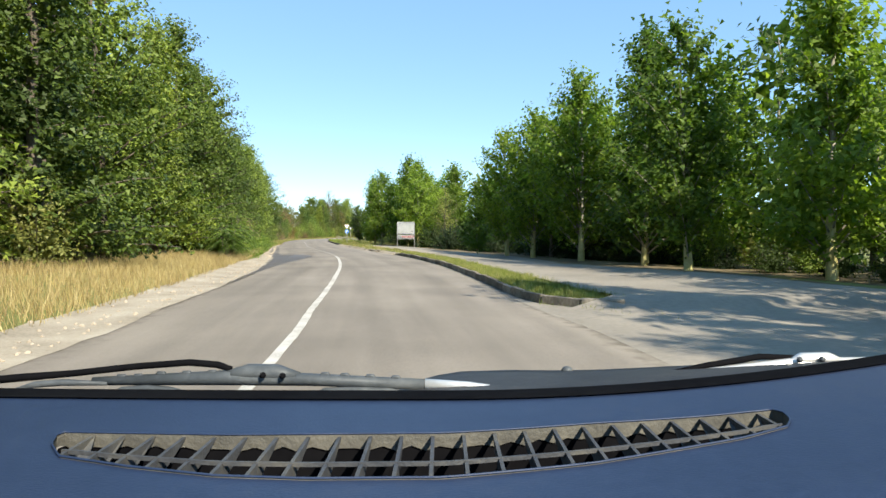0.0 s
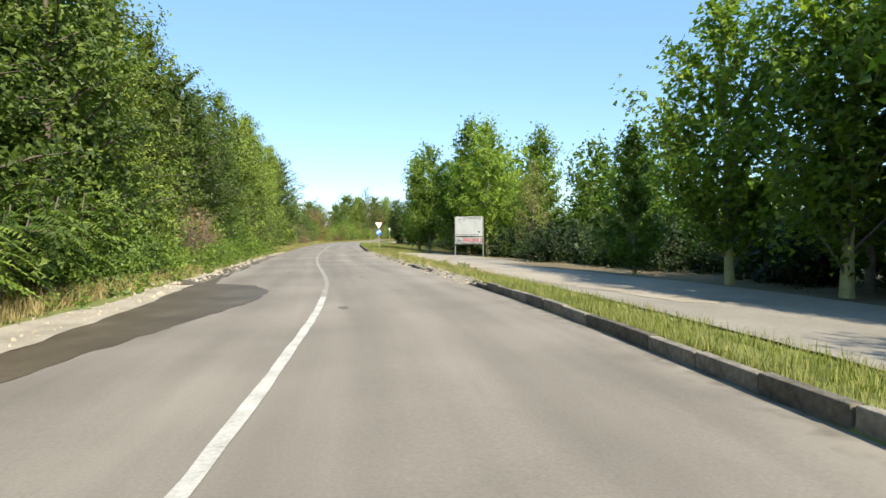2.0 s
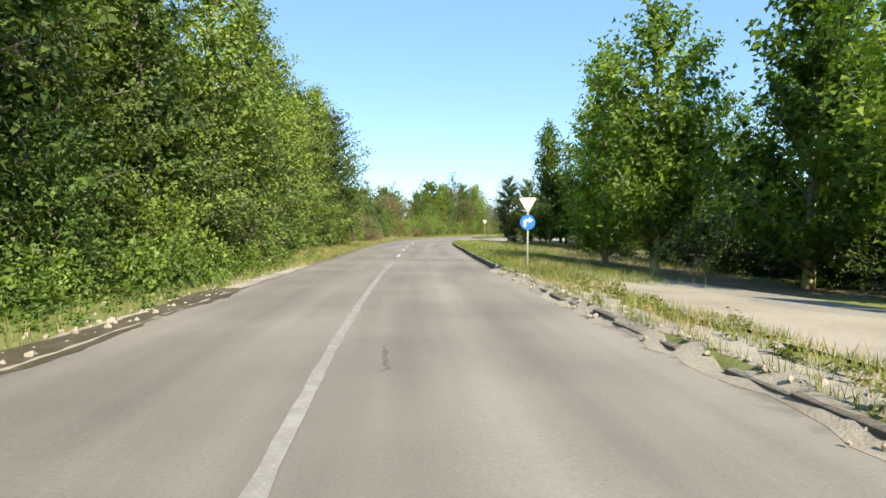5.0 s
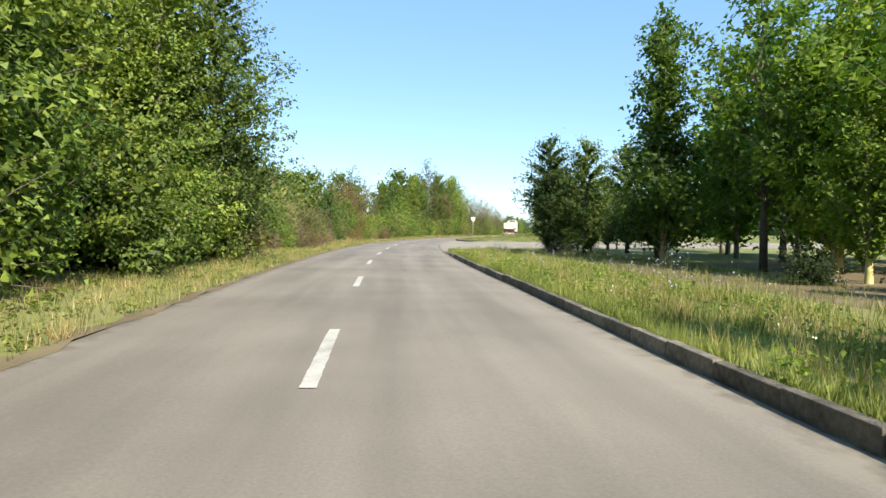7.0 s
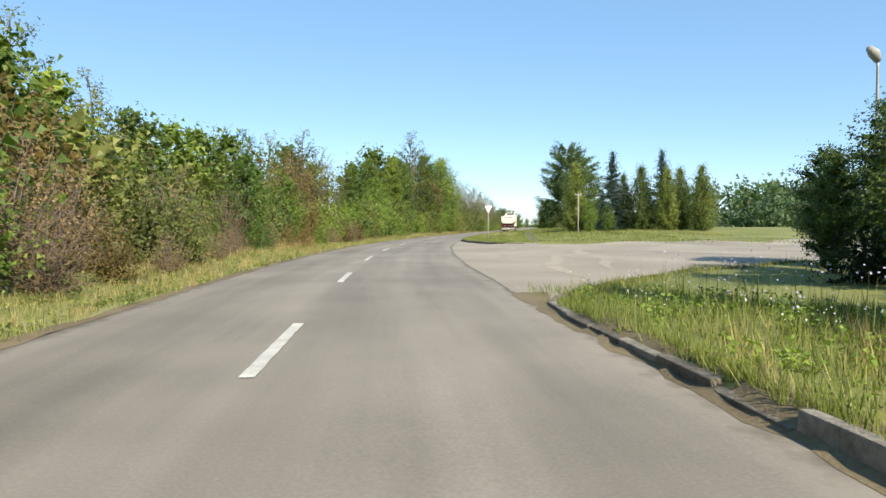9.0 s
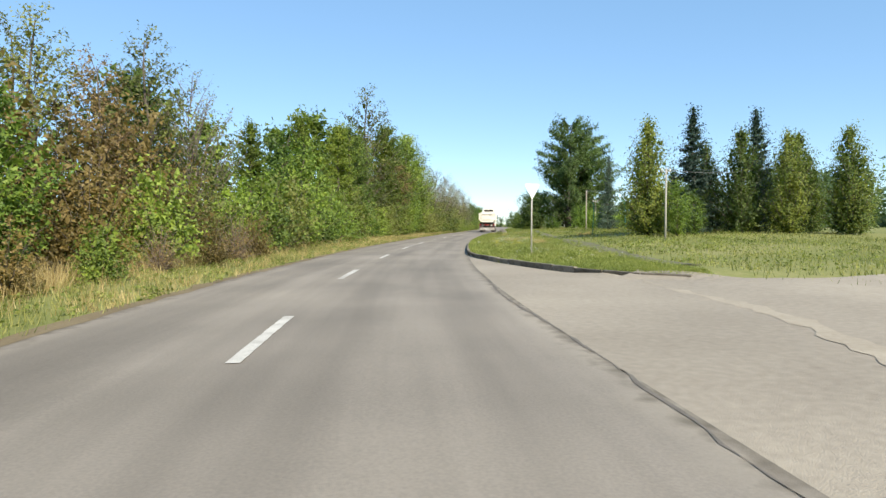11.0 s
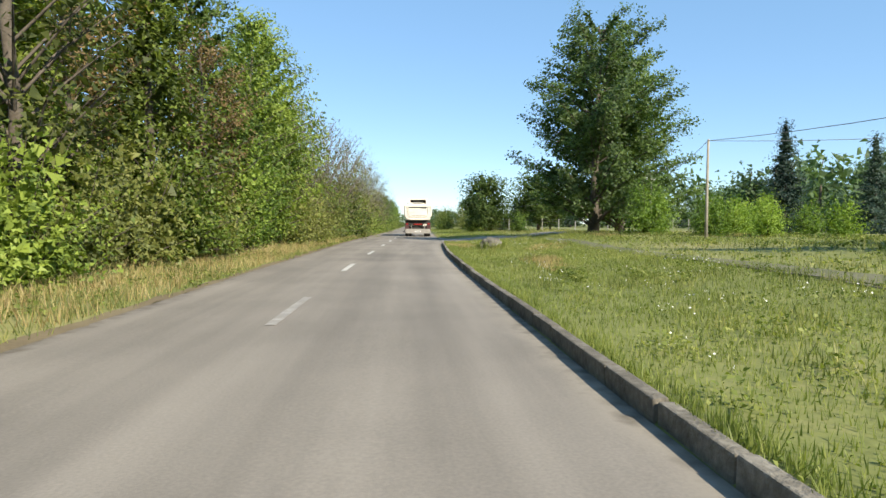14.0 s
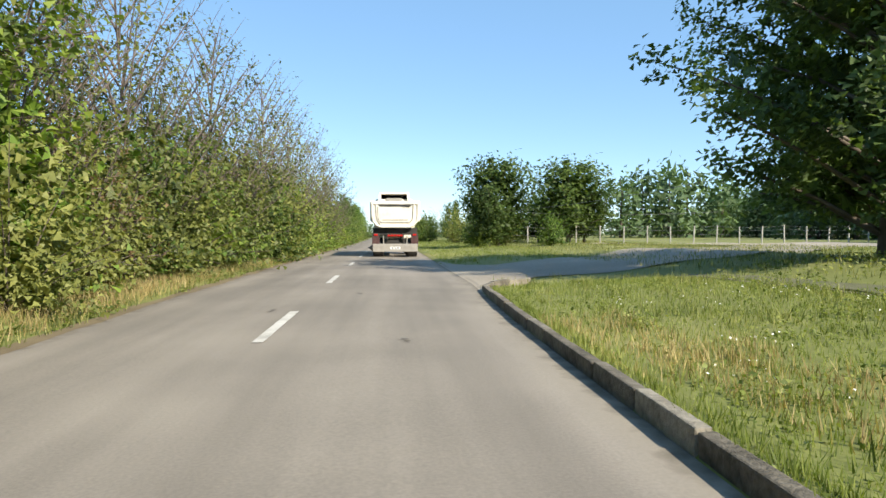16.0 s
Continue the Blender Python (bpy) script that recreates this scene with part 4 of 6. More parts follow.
    for s, l, size in ((157, -8.2, 0.85), (160.5, -8.4, 1.05), (164, -8.1, 0.9), (112, -9.2, 0.7), (118, -8.7, 0.6), (131, -8.9, 0.75), (178, -7.0, 0.6)):
        plant("fresh", s, l, size)
    # the second row of trees on the left
    for s, l, k, w, size in ((150, -12, "airy", 0, 0.75), (155.5, -11, "airy", 0, 0.85), (158, -10.5, "bare", 0, 1.05), (162, -9.2, "forest", 2, 0.64), (167, -9.0, "sapling", 0, 1.3), (171, -9.2, "forest", 2, 0.85),
                             (177, -8.2, "forest", 2, 0.88), (182, -8.6, "forest", 1, 0.95), (187, -8.0, "airy", 0, 1.28), (189, -9.4, "forest", 2, 0.95), (193, -7.8, "forest", 2, 1.12), (199.5, -8.8, "forest", 1, 1.2),
                             (204, -7.4, "forest", 1, 1.15), (211, -8.4, "forest", 1, 1.28), (208, -8.5, "forest", 1, 0.8), (160, -14, "backwood", 0, 0.8), (170, -15, "backwood", 0, 0.72), (180, -14, "backwood", 0, 0.82), (190, -14, "backwood", 0, 1.1), (199, -14, "backwood", 0, 1.1)):
        plant(k, s, l, size, w)
    for s in np.arange(155, 208, 2.7):
        plant(rose.choice(["shrub", "shrub", "sapling"]), s, -7.1 + rose.uniform(-0.4, 0.4) + (0.3 if s > 180 else 0), rose.uniform(0.8, 1.15))
    for s, l, size in ((209, -9.2, 1.35), (215, -8.6, 1.42), (221, -8.0, 1.42), (227, -7.2, 1.36), (234, -6.4, 1.3), (241, -6.0, 1.24), (248, -5.6, 1.15), (256, -5.6, 1.05), (264, -6.2, 0.9)):
        plant("bare", s, l, size)
        plant("airy", s + 2.4, l - 0.6, size * 0.46)
    for s in np.arange(208, 300, 3.0):
        plant(rose.choice(["shrub", "shrub", "fresh"] if s > 222 else ["shrub", "shrub", "sapling"]), s, -6.3 + rose.uniform(-0.6, 0.5), rose.uniform(0.6, 1.15))
        plant(rose.choice(["shrub", "fresh", "shrub", "brown"]), s + 1.5, -7.3 + rose.uniform(-0.4, 0.3), rose.uniform(0.95, 1.45))
        if s > 228:
            plant("shrub", s + 0.6, -5.7, rose.uniform(0.95, 1.3), rose.choice([0, 1, 2]))
        plant("backshrub", s + 1, -11.5 + rose.uniform(-1, 1), rose.uniform(1.0, 1.25))
    for s, l, k, w, size in ((219, -7.0, "shrub", 1, 1.3), (224, -6.9, "shrub", 1, 1.4), (229, -6.6, "shrub", 1, 1.35), (234, -6.8, "shrub", 0, 1.4), (240, -6.8, "shrub", 1, 1.4), (247, -7.0, "airy", 0, 0.6),
                             (222, -10, "airy", 0, 0.85), (230, -10, "airy", 0, 0.75), (238, -9.5, "airy", 0, 0.7)):
        plant(k, s, l, size, w)
    for s, l, size in ((196.5, -7.2, 0.86), (192, -9.6, 1.05), (151, -10.5, 0.7)):
        plant("dryelm", s, l, size)
    # plane trees beyond the service lane, with undergrowth below whose dark colour includes shade
    for s, l, w, size in ((-7, 11.6, 0, 1.45), (-1, 11.0, 1, 1.5), (4, 12.8, 0, 1.05), (9.5, 12.4, 0, 1.05), (15.2, 11.7, 1, 1.05), (19.0, 9.9, 0, 0.92), (24, 11.0, 1, 1.08), (29, 10.5, 0, 1.06), (34.5, 10.2, 0, 0.98), (38, 10.0, 0, 0.92),
                          (42, 9.4, 1, 0.56), (61.5, 9.8, 0, 0.98), (66.5, 9.6, 1, 1.05), (70.5, 7.4, 0, 0.95), (75, 7.2, 1, 0.88), (63, 14, 1, 0.95), (70, 12.5, 0, 0.95),
                          (78, 9.8, 0, 0.55), (84, 11, 1, 0.5), (91, 11.2, 0, 0.62), (95, 13.2, 1, 1.12), (99, 9.5, 1, 1.0)):
        plant("plane", s, l, size, w)
    for s, l, size in ((31, 11.4, 0.95), (35.5, 11.8, 0.95)):
        plant("backplane", s, l, size)
    plant("airy", 58, 11.5, 0.55)
    for s in range(-8, 104, 6):
        low = 0.48 if 70 < s < 90 else 0.55 if 38 < s < 57 else 1.0
        plant("plane" if 38 < s < 57 else "backplane", s + rose.uniform(-2, 2), 17 + rose.uniform(-1.5, 1.5), rose.uniform(0.8, 1.0) * low)
        plant("backplane", s + 3, 22 + rose.uniform(-2, 2), rose.uniform(0.9, 1.05) * low)
    for s, l, size in ((20.5, 14.4, 1.0), (25, 14.6, 1.0), (29.5, 14.2, 1.05), (33.5, 14, 1.0), (31.5, 12.8, 0.85)):
        plant("backplane", s, l, size)
    for s, l, size in ((105.5, 15.5, 1.0), (109.5, 17, 0.95), (113.5, 18.5, 0.9), (118, 21, 0.85)):
        plant("backplane", s, l, size)
    for s in np.arange(-8, 26, 2.4):
        plant("shrub", s, 14.2 + rose.uniform(-0.8, 0.8), rose.uniform(0.4, 0.6), 0)
        plant("backshrub", s + 1.2, 18 + rose.uniform(-1, 1), rose.uniform(0.6, 0.9))
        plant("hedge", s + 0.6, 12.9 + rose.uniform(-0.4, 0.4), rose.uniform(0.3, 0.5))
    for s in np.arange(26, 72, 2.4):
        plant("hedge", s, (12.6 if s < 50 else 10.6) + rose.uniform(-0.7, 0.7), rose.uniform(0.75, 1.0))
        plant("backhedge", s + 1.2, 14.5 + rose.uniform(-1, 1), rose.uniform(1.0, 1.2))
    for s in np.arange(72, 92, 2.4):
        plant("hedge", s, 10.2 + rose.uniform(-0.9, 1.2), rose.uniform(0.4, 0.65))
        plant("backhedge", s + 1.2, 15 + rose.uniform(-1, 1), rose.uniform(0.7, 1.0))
    for s, l, size in ((90, 12.2, 0.95), (92, 15.5, 1.05), (96, 11.5, 1.0), (100, 14.5, 1.05), (104, 16, 1.0), (90, 19, 1.0), (98, 19, 1.0), (103, 20, 1.0)):
        plant("highplane", s, l, size)
    for s, l, k, size in ((108.2, 7.4, "cornertree", 0.9), (107, 8.8, "cornertree", 0.85), (114.5, 9.8, "cornertree", 0.6), (117.5, 11.8, "cornertree", 0.66), (119.5, 11.4, "cornertree", 0.5),
                          (122, 12.7, "cornertree", 0.55), (120.5, 13.7, "cornertree", 0.75), (106, 12, "cornertree", 0.95), (112, 12.5, "cornertree", 0.95), (116, 15.5, "cornertree", 0.85),
                          (116, 9.8, "hedge", 0.6), (110.5, 8.0, "hedge", 0.5)):
        plant(k, s, l, size)
    # beyond the junction: conifers, the big poplar and gardens
    for s, l, k, size in ((168, 12.2, "thuja", 0.95), (172, 19, "thuja", 0.95), (171, 21.5, "thuja", 0.9), (169.5, 24.5, "thuja", 0.92), (174.5, 17.6, "thuja", 0.86), (173.5, 23.2, "thuja", 0.92), (173, 16.2, "spruce", 1.0), (178, 22.3, "spruce", 1.06),
                          (166, 13.3, "sapling", 0.62), (170, 15.5, "sapling", 0.55), (190.5, 16.5, "spruce", 0.6), (189, 15, "sapling", 0.6), (190, 22, "spruce", 0.7),
                          (215.5, 25.2, "spruce", 0.94), (205, 26, "spruce", 0.6), (219, 34, "spruce", 0.9), (200, 31, "spruce", 0.8), (224, 30, "spruce", 0.8), (181, 27, "thuja", 0.8)):
        plant(k, s, l, size)
    plant("spruce", 187, 13, 0.78, wide=0.62)
    plant("poplar", 214.5, 11.9, 0.92, wide=1.1)
    plant("poplar", 217.5, 14.6, 0.82, wide=1.15)
    for s, l, size in ((205, 17, 0.55), (207, 19, 0.6), (202, 18.5, 0.5), (209, 20.5, 0.55), (212, 22, 0.6), (216, 23, 0.5), (203, 14.5, 0.6), (206, 15.6, 0.66), (204, 16.0, 0.6), (207, 12.7, 0.85), (209.5, 14.2, 0.75), (200, 15.5, 0.55), (198, 17.5, 0.5)):
        plant("fresh", s, l, size)
    for s, l, k, size in ((249, 7.0, "shrub", 0.8), (252, 9.2, "shrub", 0.7), (262, 12, "shrub", 1.2), (247, 12, "shrub", 0.8),
                          (268, 9, "shrub", 1.1), (275, 8, "shrub", 1.2), (285, 8, "sapling", 1.0), (295, 10, "forest", 0.6)):
        plant(k, s, l, size)
    for s, l, size, wide in ((250, 8.5, 1.95, 1.22), (248.5, 7.6, 1.2, 1.1), (257.5, 16.2, 2.1, 1.45), (258.5, 18, 1.5, 1.3), (262, 14.5, 1.2, 1.2)):
        plant("roundtree", s, l, size, wide=wide)
    for k in range(16):
        plant("sapling" if k % 3 else "shrub", 268 + 5 * k, -5.4 + rose.uniform(-0.5, 0.3), rose.uniform(0.9, 1.25))
        plant("shrub", 288 + 6 * k, 4.2 + 0.25 * k + rose.uniform(0, 1.5), rose.uniform(0.7, 1.3))
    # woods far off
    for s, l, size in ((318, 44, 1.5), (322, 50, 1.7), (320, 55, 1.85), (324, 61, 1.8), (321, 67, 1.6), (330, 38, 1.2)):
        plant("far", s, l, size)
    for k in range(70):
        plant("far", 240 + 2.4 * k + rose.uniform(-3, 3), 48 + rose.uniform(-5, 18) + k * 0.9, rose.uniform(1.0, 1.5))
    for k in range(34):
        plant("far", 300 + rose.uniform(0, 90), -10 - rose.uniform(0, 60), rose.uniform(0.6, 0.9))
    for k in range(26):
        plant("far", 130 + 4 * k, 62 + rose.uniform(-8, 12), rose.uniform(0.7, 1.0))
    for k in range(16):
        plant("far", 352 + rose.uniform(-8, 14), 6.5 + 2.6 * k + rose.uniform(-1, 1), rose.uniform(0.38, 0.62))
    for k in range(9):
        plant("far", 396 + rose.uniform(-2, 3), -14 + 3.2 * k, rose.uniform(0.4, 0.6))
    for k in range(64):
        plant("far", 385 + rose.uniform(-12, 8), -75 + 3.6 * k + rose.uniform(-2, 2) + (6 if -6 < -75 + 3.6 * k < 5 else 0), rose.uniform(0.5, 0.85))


plant_all()


# ---- grass, as loose blades ----
def blades(name, spots, tall, wide, material, seed, label):
    """Blades of grass at the spots (s, l): thin bent triangles."""
    rng = np.random.default_rng(seed)
    n = len(spots)
    base = at_many(spots[:, 0], spots[:, 1])
    a = rng.random(n) * math.tau
    h = tall * rng.uniform(0.45, 1.25, n)
    side = np.stack([np.cos(a), np.sin(a), np.zeros(n)], 1) * (wide * rng.uniform(0.6, 1.4, n))[:, None]
    tip = base + np.stack([rng.normal(0, 0.3, n) * h, rng.normal(0, 0.3, n) * h, h], 1)
    base[:, 2] -= 0.02
    verts = np.stack([base - side, base + side, tip], 1).reshape(-1, 3)
    me = bpy.data.meshes.new(name)
    me.vertices.add(3 * n)
    me.loops.add(3 * n)
    me.polygons.add(n)
    me.vertices.foreach_set("co", verts.astype(np.float32).ravel())
    me.loops.foreach_set("vertex_index", np.arange(3 * n, dtype=np.int32))
    me.polygons.foreach_set("loop_start", np.arange(0, 3 * n, 3, dtype=np.int32))
    me.polygons.foreach_set("loop_total", np.full(n, 3, dtype=np.int32))
    me.materials.append(material)
    me.update(calc_edges=True)
    ob = new(name, me)
    return tagged(ob, label, "grass", kind="stuff")


def spread_spots(n, s0, s1, inner, outer, seed, clump=0.35, each=9):
    rng = np.random.default_rng(seed)
    m = max(1, n // each)
    s = rng.uniform(s0, s1, m)
    u = rng.random(m)
    s = np.repeat(s, each) + rng.normal(0, clump, m * each)
    u = np.repeat(u, each) + rng.normal(0, 0.03, m * each)
    a, b = inner(s) + 0 * s, outer(s) + 0 * s
    return np.stack([s, a + (b - a) * np.clip(u, 0, 1)], 1)


blades("dry_grass", spread_spots(42000, -6, 46, lambda s: np.interp(s, [-6, 25, 46], [-10.5, -9.5, -7]), lambda s: left_edge(s) - np.interp(s, [0, 30, 46], [1.05, 1.1, 0.8]), 1),
       0.34, 0.007, G_DRY, 2, "tall dry straw-coloured grass on the verge")
blades("verge_grass", spread_spots(70000, 40, 290, lambda s: -7.4, lambda s: left_edge(s) - np.interp(s, [40, 75, 80], [0.7, 0.2, 0.08]), 3),
       0.22, 0.007, G_MIXED, 4, "half-dry roadside grass with green tufts")
blades("dry_grass", spread_spots(14000, 118, 290, lambda s: -8.4, lambda s: -6.2, 33), 0.42, 0.008, G_DRY, 34, "tall dry grass in front of the shrubs")
blades("dry_grass", spread_spots(26000, 176, 290, lambda s: -6.3, lambda s: left_edge(s) - 0.35, 35), 0.26, 0.008, G_DRY, 36, "golden dry grass along the road's edge")
blades("strip_grass", spread_spots(15000, 11.5, 43, lambda s: right_edge(s) + 0.12, lambda s: np.interp(s, [11, 60, 66], [4.1, 4.2, 4.8]), 5, 0.3, 22),
       0.12, 0.006, G_GREEN, 6, "green grass strip behind the kerb")
blades("strip_grass", spread_spots(9000, 9.4, 43, lambda s: np.where(s < 12, 3.4, right_edge(s) + 0.12), lambda s: 4.35, 85, 0.3, 24), 0.14, 0.006, G_MIXED, 86, "half-dry grass tufts on the dusty strip")
blades("strip_grass", spread_spots(7000, 42, 73, lambda s: right_edge(s) + 0.5, lambda s: np.interp(s, [42, 66, 73], [4.2, 4.4, 5.0]), 57, 0.3, 20), 0.16, 0.007, G_GREEN, 58, "sparse green tufts behind the broken kerb")
blades("strip_grass", spread_spots(3500, 40, 73, lambda s: right_edge(s) + 0.3, lambda s: 4.4, 55, 0.3, 20), 0.2, 0.006, G_DRY, 56, "dry straw tufts behind the broken kerb")
blades("strip_grass", spread_spots(26000, 66, 116, lambda s: right_edge(s) + 0.12, lambda s: 6.2, 7), 0.2, 0.007, G_GREEN, 8, "green grass and weeds behind the kerb")
blades("strip_grass", spread_spots(15000, 66, 113, lambda s: right_edge(s) + 0.2, lambda s: 6.6, 107, 0.3, 24), 0.27, 0.007, G_MIXED, 108, "half-dry tall grass behind the kerb")
blades("strip_grass", spread_spots(5000, 70, 110, lambda s: right_edge(s) + 0.4, lambda s: 5.4, 117, 0.25, 30), 0.3, 0.006, G_DRY, 118, "dry tufts among the weeds behind the kerb")
blades("shade_grass", spread_spots(14000, 70, 112, lambda s: 5.6, lambda s: 10.5, 147, 0.35, 16), 0.2, 0.009, G_MIXED, 148, "thin grass on the ground under the trees")
blades("verge_grass", spread_spots(15000, 74, 178, lambda s: -6.6, lambda s: left_edge(s) - 0.12, 127, 0.3, 26), 0.22, 0.007, G_DRY, 128, "dry tufts along the road's left edge")
blades("junction_grass", np.stack([q := np.random.default_rng(137).uniform(113.2, 129, 3600), np.interp(q, [112.6, 115, 118, 121, 123.5, 126, 129], [2.5, 3.3, 5.3, 8.4, 12.5, 20.5, 36]) + np.random.default_rng(138).gamma(1.2, 0.3, 3600) - 0.1], 1),
       0.2, 0.008, G_MIXED, 139, "ragged grass along the side road's edge")
blades("meadow_grass", spread_spots(125000, 144.5, 216, lambda s: kerb_line(s) + 0.13, lambda s: 7.0, 9, 0.25),
       0.085, 0.007, G_GREEN, 10, "short green meadow grass behind the kerb")
blades("meadow_grass", spread_spots(9000, 150, 218, lambda s: right_edge(s) + 0.6, lambda s: 7.0, 19, 0.2, 25), 0.2, 0.007, G_MIXED, 20, "taller half-dry tufts in the meadow")
blades("meadow_grass", spread_spots(60000, 143, 290, lambda s: 7.8, lambda s: 24, 11, 0.4), 0.17, 0.012, G_MIXED, 12, "rough half-dry meadow grass")
blades("meadow_grass", spread_spots(16000, 227, 300, lambda s: right_edge(s) + 0.3, lambda s: 9, 13, 0.5), 0.18, 0.012, G_GREEN, 14, "green grass beside the road")


for s0, s1, n, h, sd, seen in ((14, 66, 5200, 0.17, 71, G_MIXED), (73, 113, 8000, 0.22, 72, G_GREEN), (152, 214, 11000, 0.13, 73, G_GREEN)):
    blades("kerb_grass", spread_spots(n, s0, s1, lambda s: kerb_line(s) + 0.11, lambda s: kerb_line(s) + 0.32, sd, 0.22, 16), h, 0.006, seen, sd + 5, "longer grass leaning over the back of the kerb")
blades("dry_grass", spread_spots(9000, 136, 182, lambda s: -7.9, lambda s: -6.5, 75, 0.4, 22), 0.55, 0.008, G_DRY, 76, "tall straw-coloured grass below the shrubs")
blades("path_grass", spread_spots(5000, 148, 214, lambda s: 6.7, lambda s: 7.25, 77, 0.3, 22), 0.16, 0.007, G_GREEN, 78, "grass tufts grown over the edge of the path")


def weeds(name, n, s0, s1, inner, outer, tall, size, material, seed, label, each=14):
    """Low broad-leaved weeds: small leaves in tufts over the ground."""
    rng = np.random.default_rng(seed)
    base = at_many(*spread_spots(n, s0, s1, inner, outer, seed, 0.16, each).T)
    base[:, 2] += tall * rng.random(len(base)) ** 1.5
    me = leaf_sheet(name, base, np.tile([0, 0, 1.0], (len(base), 1)), size, material, rng, 0.75, 0.5)
    tagged(new(name, me), label, "weeds", kind="stuff")


weeds("meadow_weeds", 24000, 144.5, 216, lambda s: kerb_line(s) + 0.13, lambda s: 7.0, 0.07, 0.036, G_GREEN, 61, "low clover and plantain in the meadow")
weeds("meadow_weeds", 9000, 150, 216, lambda s: kerb_line(s) + 0.5, lambda s: 7.2, 0.24, 0.045, G_GREEN, 62, "taller green weeds standing in tufts", 60)
weeds("meadow_weeds", 16000, 146, 216, lambda s: 7.7, lambda s: 18, 0.16, 0.08, G_GREEN, 67, "green weeds in the rough meadow", 24)
weeds("verge_weeds", 26000, 76, 290, lambda s: -6.8, lambda s: left_edge(s) - 0.1, 0.14, 0.07, G_GREEN, 63, "low green weeds at the road's edge", 20)
weeds("verge_weeds", 9000, 34, 78, lambda s: left_edge(s) - 2.6, lambda s: left_edge(s) - 0.5, 0.3, 0.08, L_BRIGHT, 64, "green weeds below the wood's edge", 40)
weeds("kerb_weeds", 9000, 74, 114, lambda s: right_edge(s) + 0.2, lambda s: 5.8, 0.3, 0.06, L_BRIGHT, 65, "leafy weeds behind the kerb", 40)
weeds("kerb_weeds", 3500, 42, 73, lambda s: right_edge(s) + 0.2, lambda s: 4.6, 0.18, 0.06, L_OLIVE, 66, "sparse weeds over the broken kerb", 50)


rng_patch = random.Random(17)
for k in range(26):
    s = rng_patch.uniform(150, 213)
    l = rng_patch.uniform(2.6, 6.6) if k % 3 else rng_patch.uniform(8, 16)
    w, long = rng_patch.uniform(0.25, 0.9), rng_patch.uniform(0.6, 2.4)
    a, b = lambda q, l=l, w=w: np.maximum(kerb_line(q) + 0.15, l - w), lambda q, l=l, w=w: np.maximum(kerb_line(q) + 0.3, l + w)
    if k % 2:
        blades("meadow_grass", spread_spots(900, s - long, s + long, a, b, 200 + k, 0.25, 12), 0.15, 0.007, G_DRY, 230 + k, "patch of dry straw-coloured grass in the meadow")
    else:
        weeds("meadow_weeds", 700, s - long * 0.6, s + long * 0.6, a, b, 0.2, 0.05, G_GREEN, 260 + k, "clump of tall dark green weeds in the meadow", 20)


def flowers(name, n, s0, s1, inner, outer, tall, size, petal, stalk, seed, label):
    """Flowering weeds: thin stalks, each with a few small blossoms."""
    rng = np.random.default_rng(seed)
    spots = spread_spots(n, s0, s1, inner, outer, seed, 0.5, 6)
    base = at_many(spots[:, 0], spots[:, 1])
    n = len(base)
    h = tall * rng.uniform(0.5, 1.2, n)
    tip = base + np.stack([rng.normal(0, 0.12, n) * h, rng.normal(0, 0.12, n) * h, h], 1)
    thing = new(name)
    tagged(thing, label, "flowers", kind="stuff")
    v, fc = [], []
    for b, t in zip(base, tip):
        k = len(v)
        a = rng.random() * math.tau
        d = np.array([math.cos(a), math.sin(a), 0]) * 0.007
        v += [b - d, b + d, t]
        fc.append((k, k + 1, k + 2))
    part("stalks", from_lists("stalks", v, fc, stalk), stalk, thing)
    heads = np.repeat(tip, 2, axis=0) + rng.normal(0, 0.04, (2 * n, 3))
    part("blossoms", leaf_sheet("blossoms", heads, np.tile([0, -0.3, 1.0], (2 * n, 1)), size, petal, rng, 0.9), petal, thing)


flowers("wildflowers", 420, 84, 116, lambda s: 3.6, lambda s: 5.8, 0.7, 0.026, PETAL_V, G_MIXED, 41, "tall weeds with pale violet blossoms")
flowers("wildflowers", 200, 80, 118, lambda s: 3.2, lambda s: 6.0, 0.3, 0.022, PETAL_W, G_GREEN, 42, "small white wildflowers in the grass")
flowers("wildflowers", 300, 166, 176, lambda s: 3.2, lambda s: 5.6, 0.16, 0.024, PETAL_W, G_GREEN, 45, "patch of white daisies in the meadow")
flowers("wildflowers", 520, 150, 213, lambda s: 2.4, lambda s: 7.0, 0.12, 0.026, PETAL_W, G_GREEN, 43, "white clover blossoms in the meadow")
flowers("wildflowers", 150, 164, 172, lambda s: 3.0, lambda s: 4.6, 0.2, 0.026, PETAL_Y, G_GREEN, 44, "patch of yellow wildflowers in the meadow")


# ---- things beside the road ----
STEEL = mat("dull_galvanised_steel", [(0.3, 0.3, 0.29), (0.42, 0.42, 0.4)], 4, 30, 0.5, 0.1, 60, 0.6)
RUSTY = mat("rusty_painted_steel", [(0.3, 0.29, 0.26), (0.45, 0.43, 0.39), (0.22, 0.12, 0.07)], 5, 20, 0.6, 0.2, 60, 0.3)
SIGN_W = mat("white_sign_face", [(0.72, 0.72, 0.7), (0.8, 0.8, 0.78)], 2, 9, 0.45)
SIGN_R = mat("faded_red_sign_paint", [(0.5, 0.22, 0.19), (0.6, 0.3, 0.26)], 2, 9, 0.5)
SIGN_B = mat("blue_sign_face", [(0.02, 0.13, 0.5), (0.03, 0.17, 0.58)], 2, 9, 0.45)
BOARD = mat("weathered_grey_board", [(0.3, 0.31, 0.3), (0.43, 0.44, 0.43), (0.52, 0.53, 0.52)], 1.6, 12, 0.7, 0.2, 20)
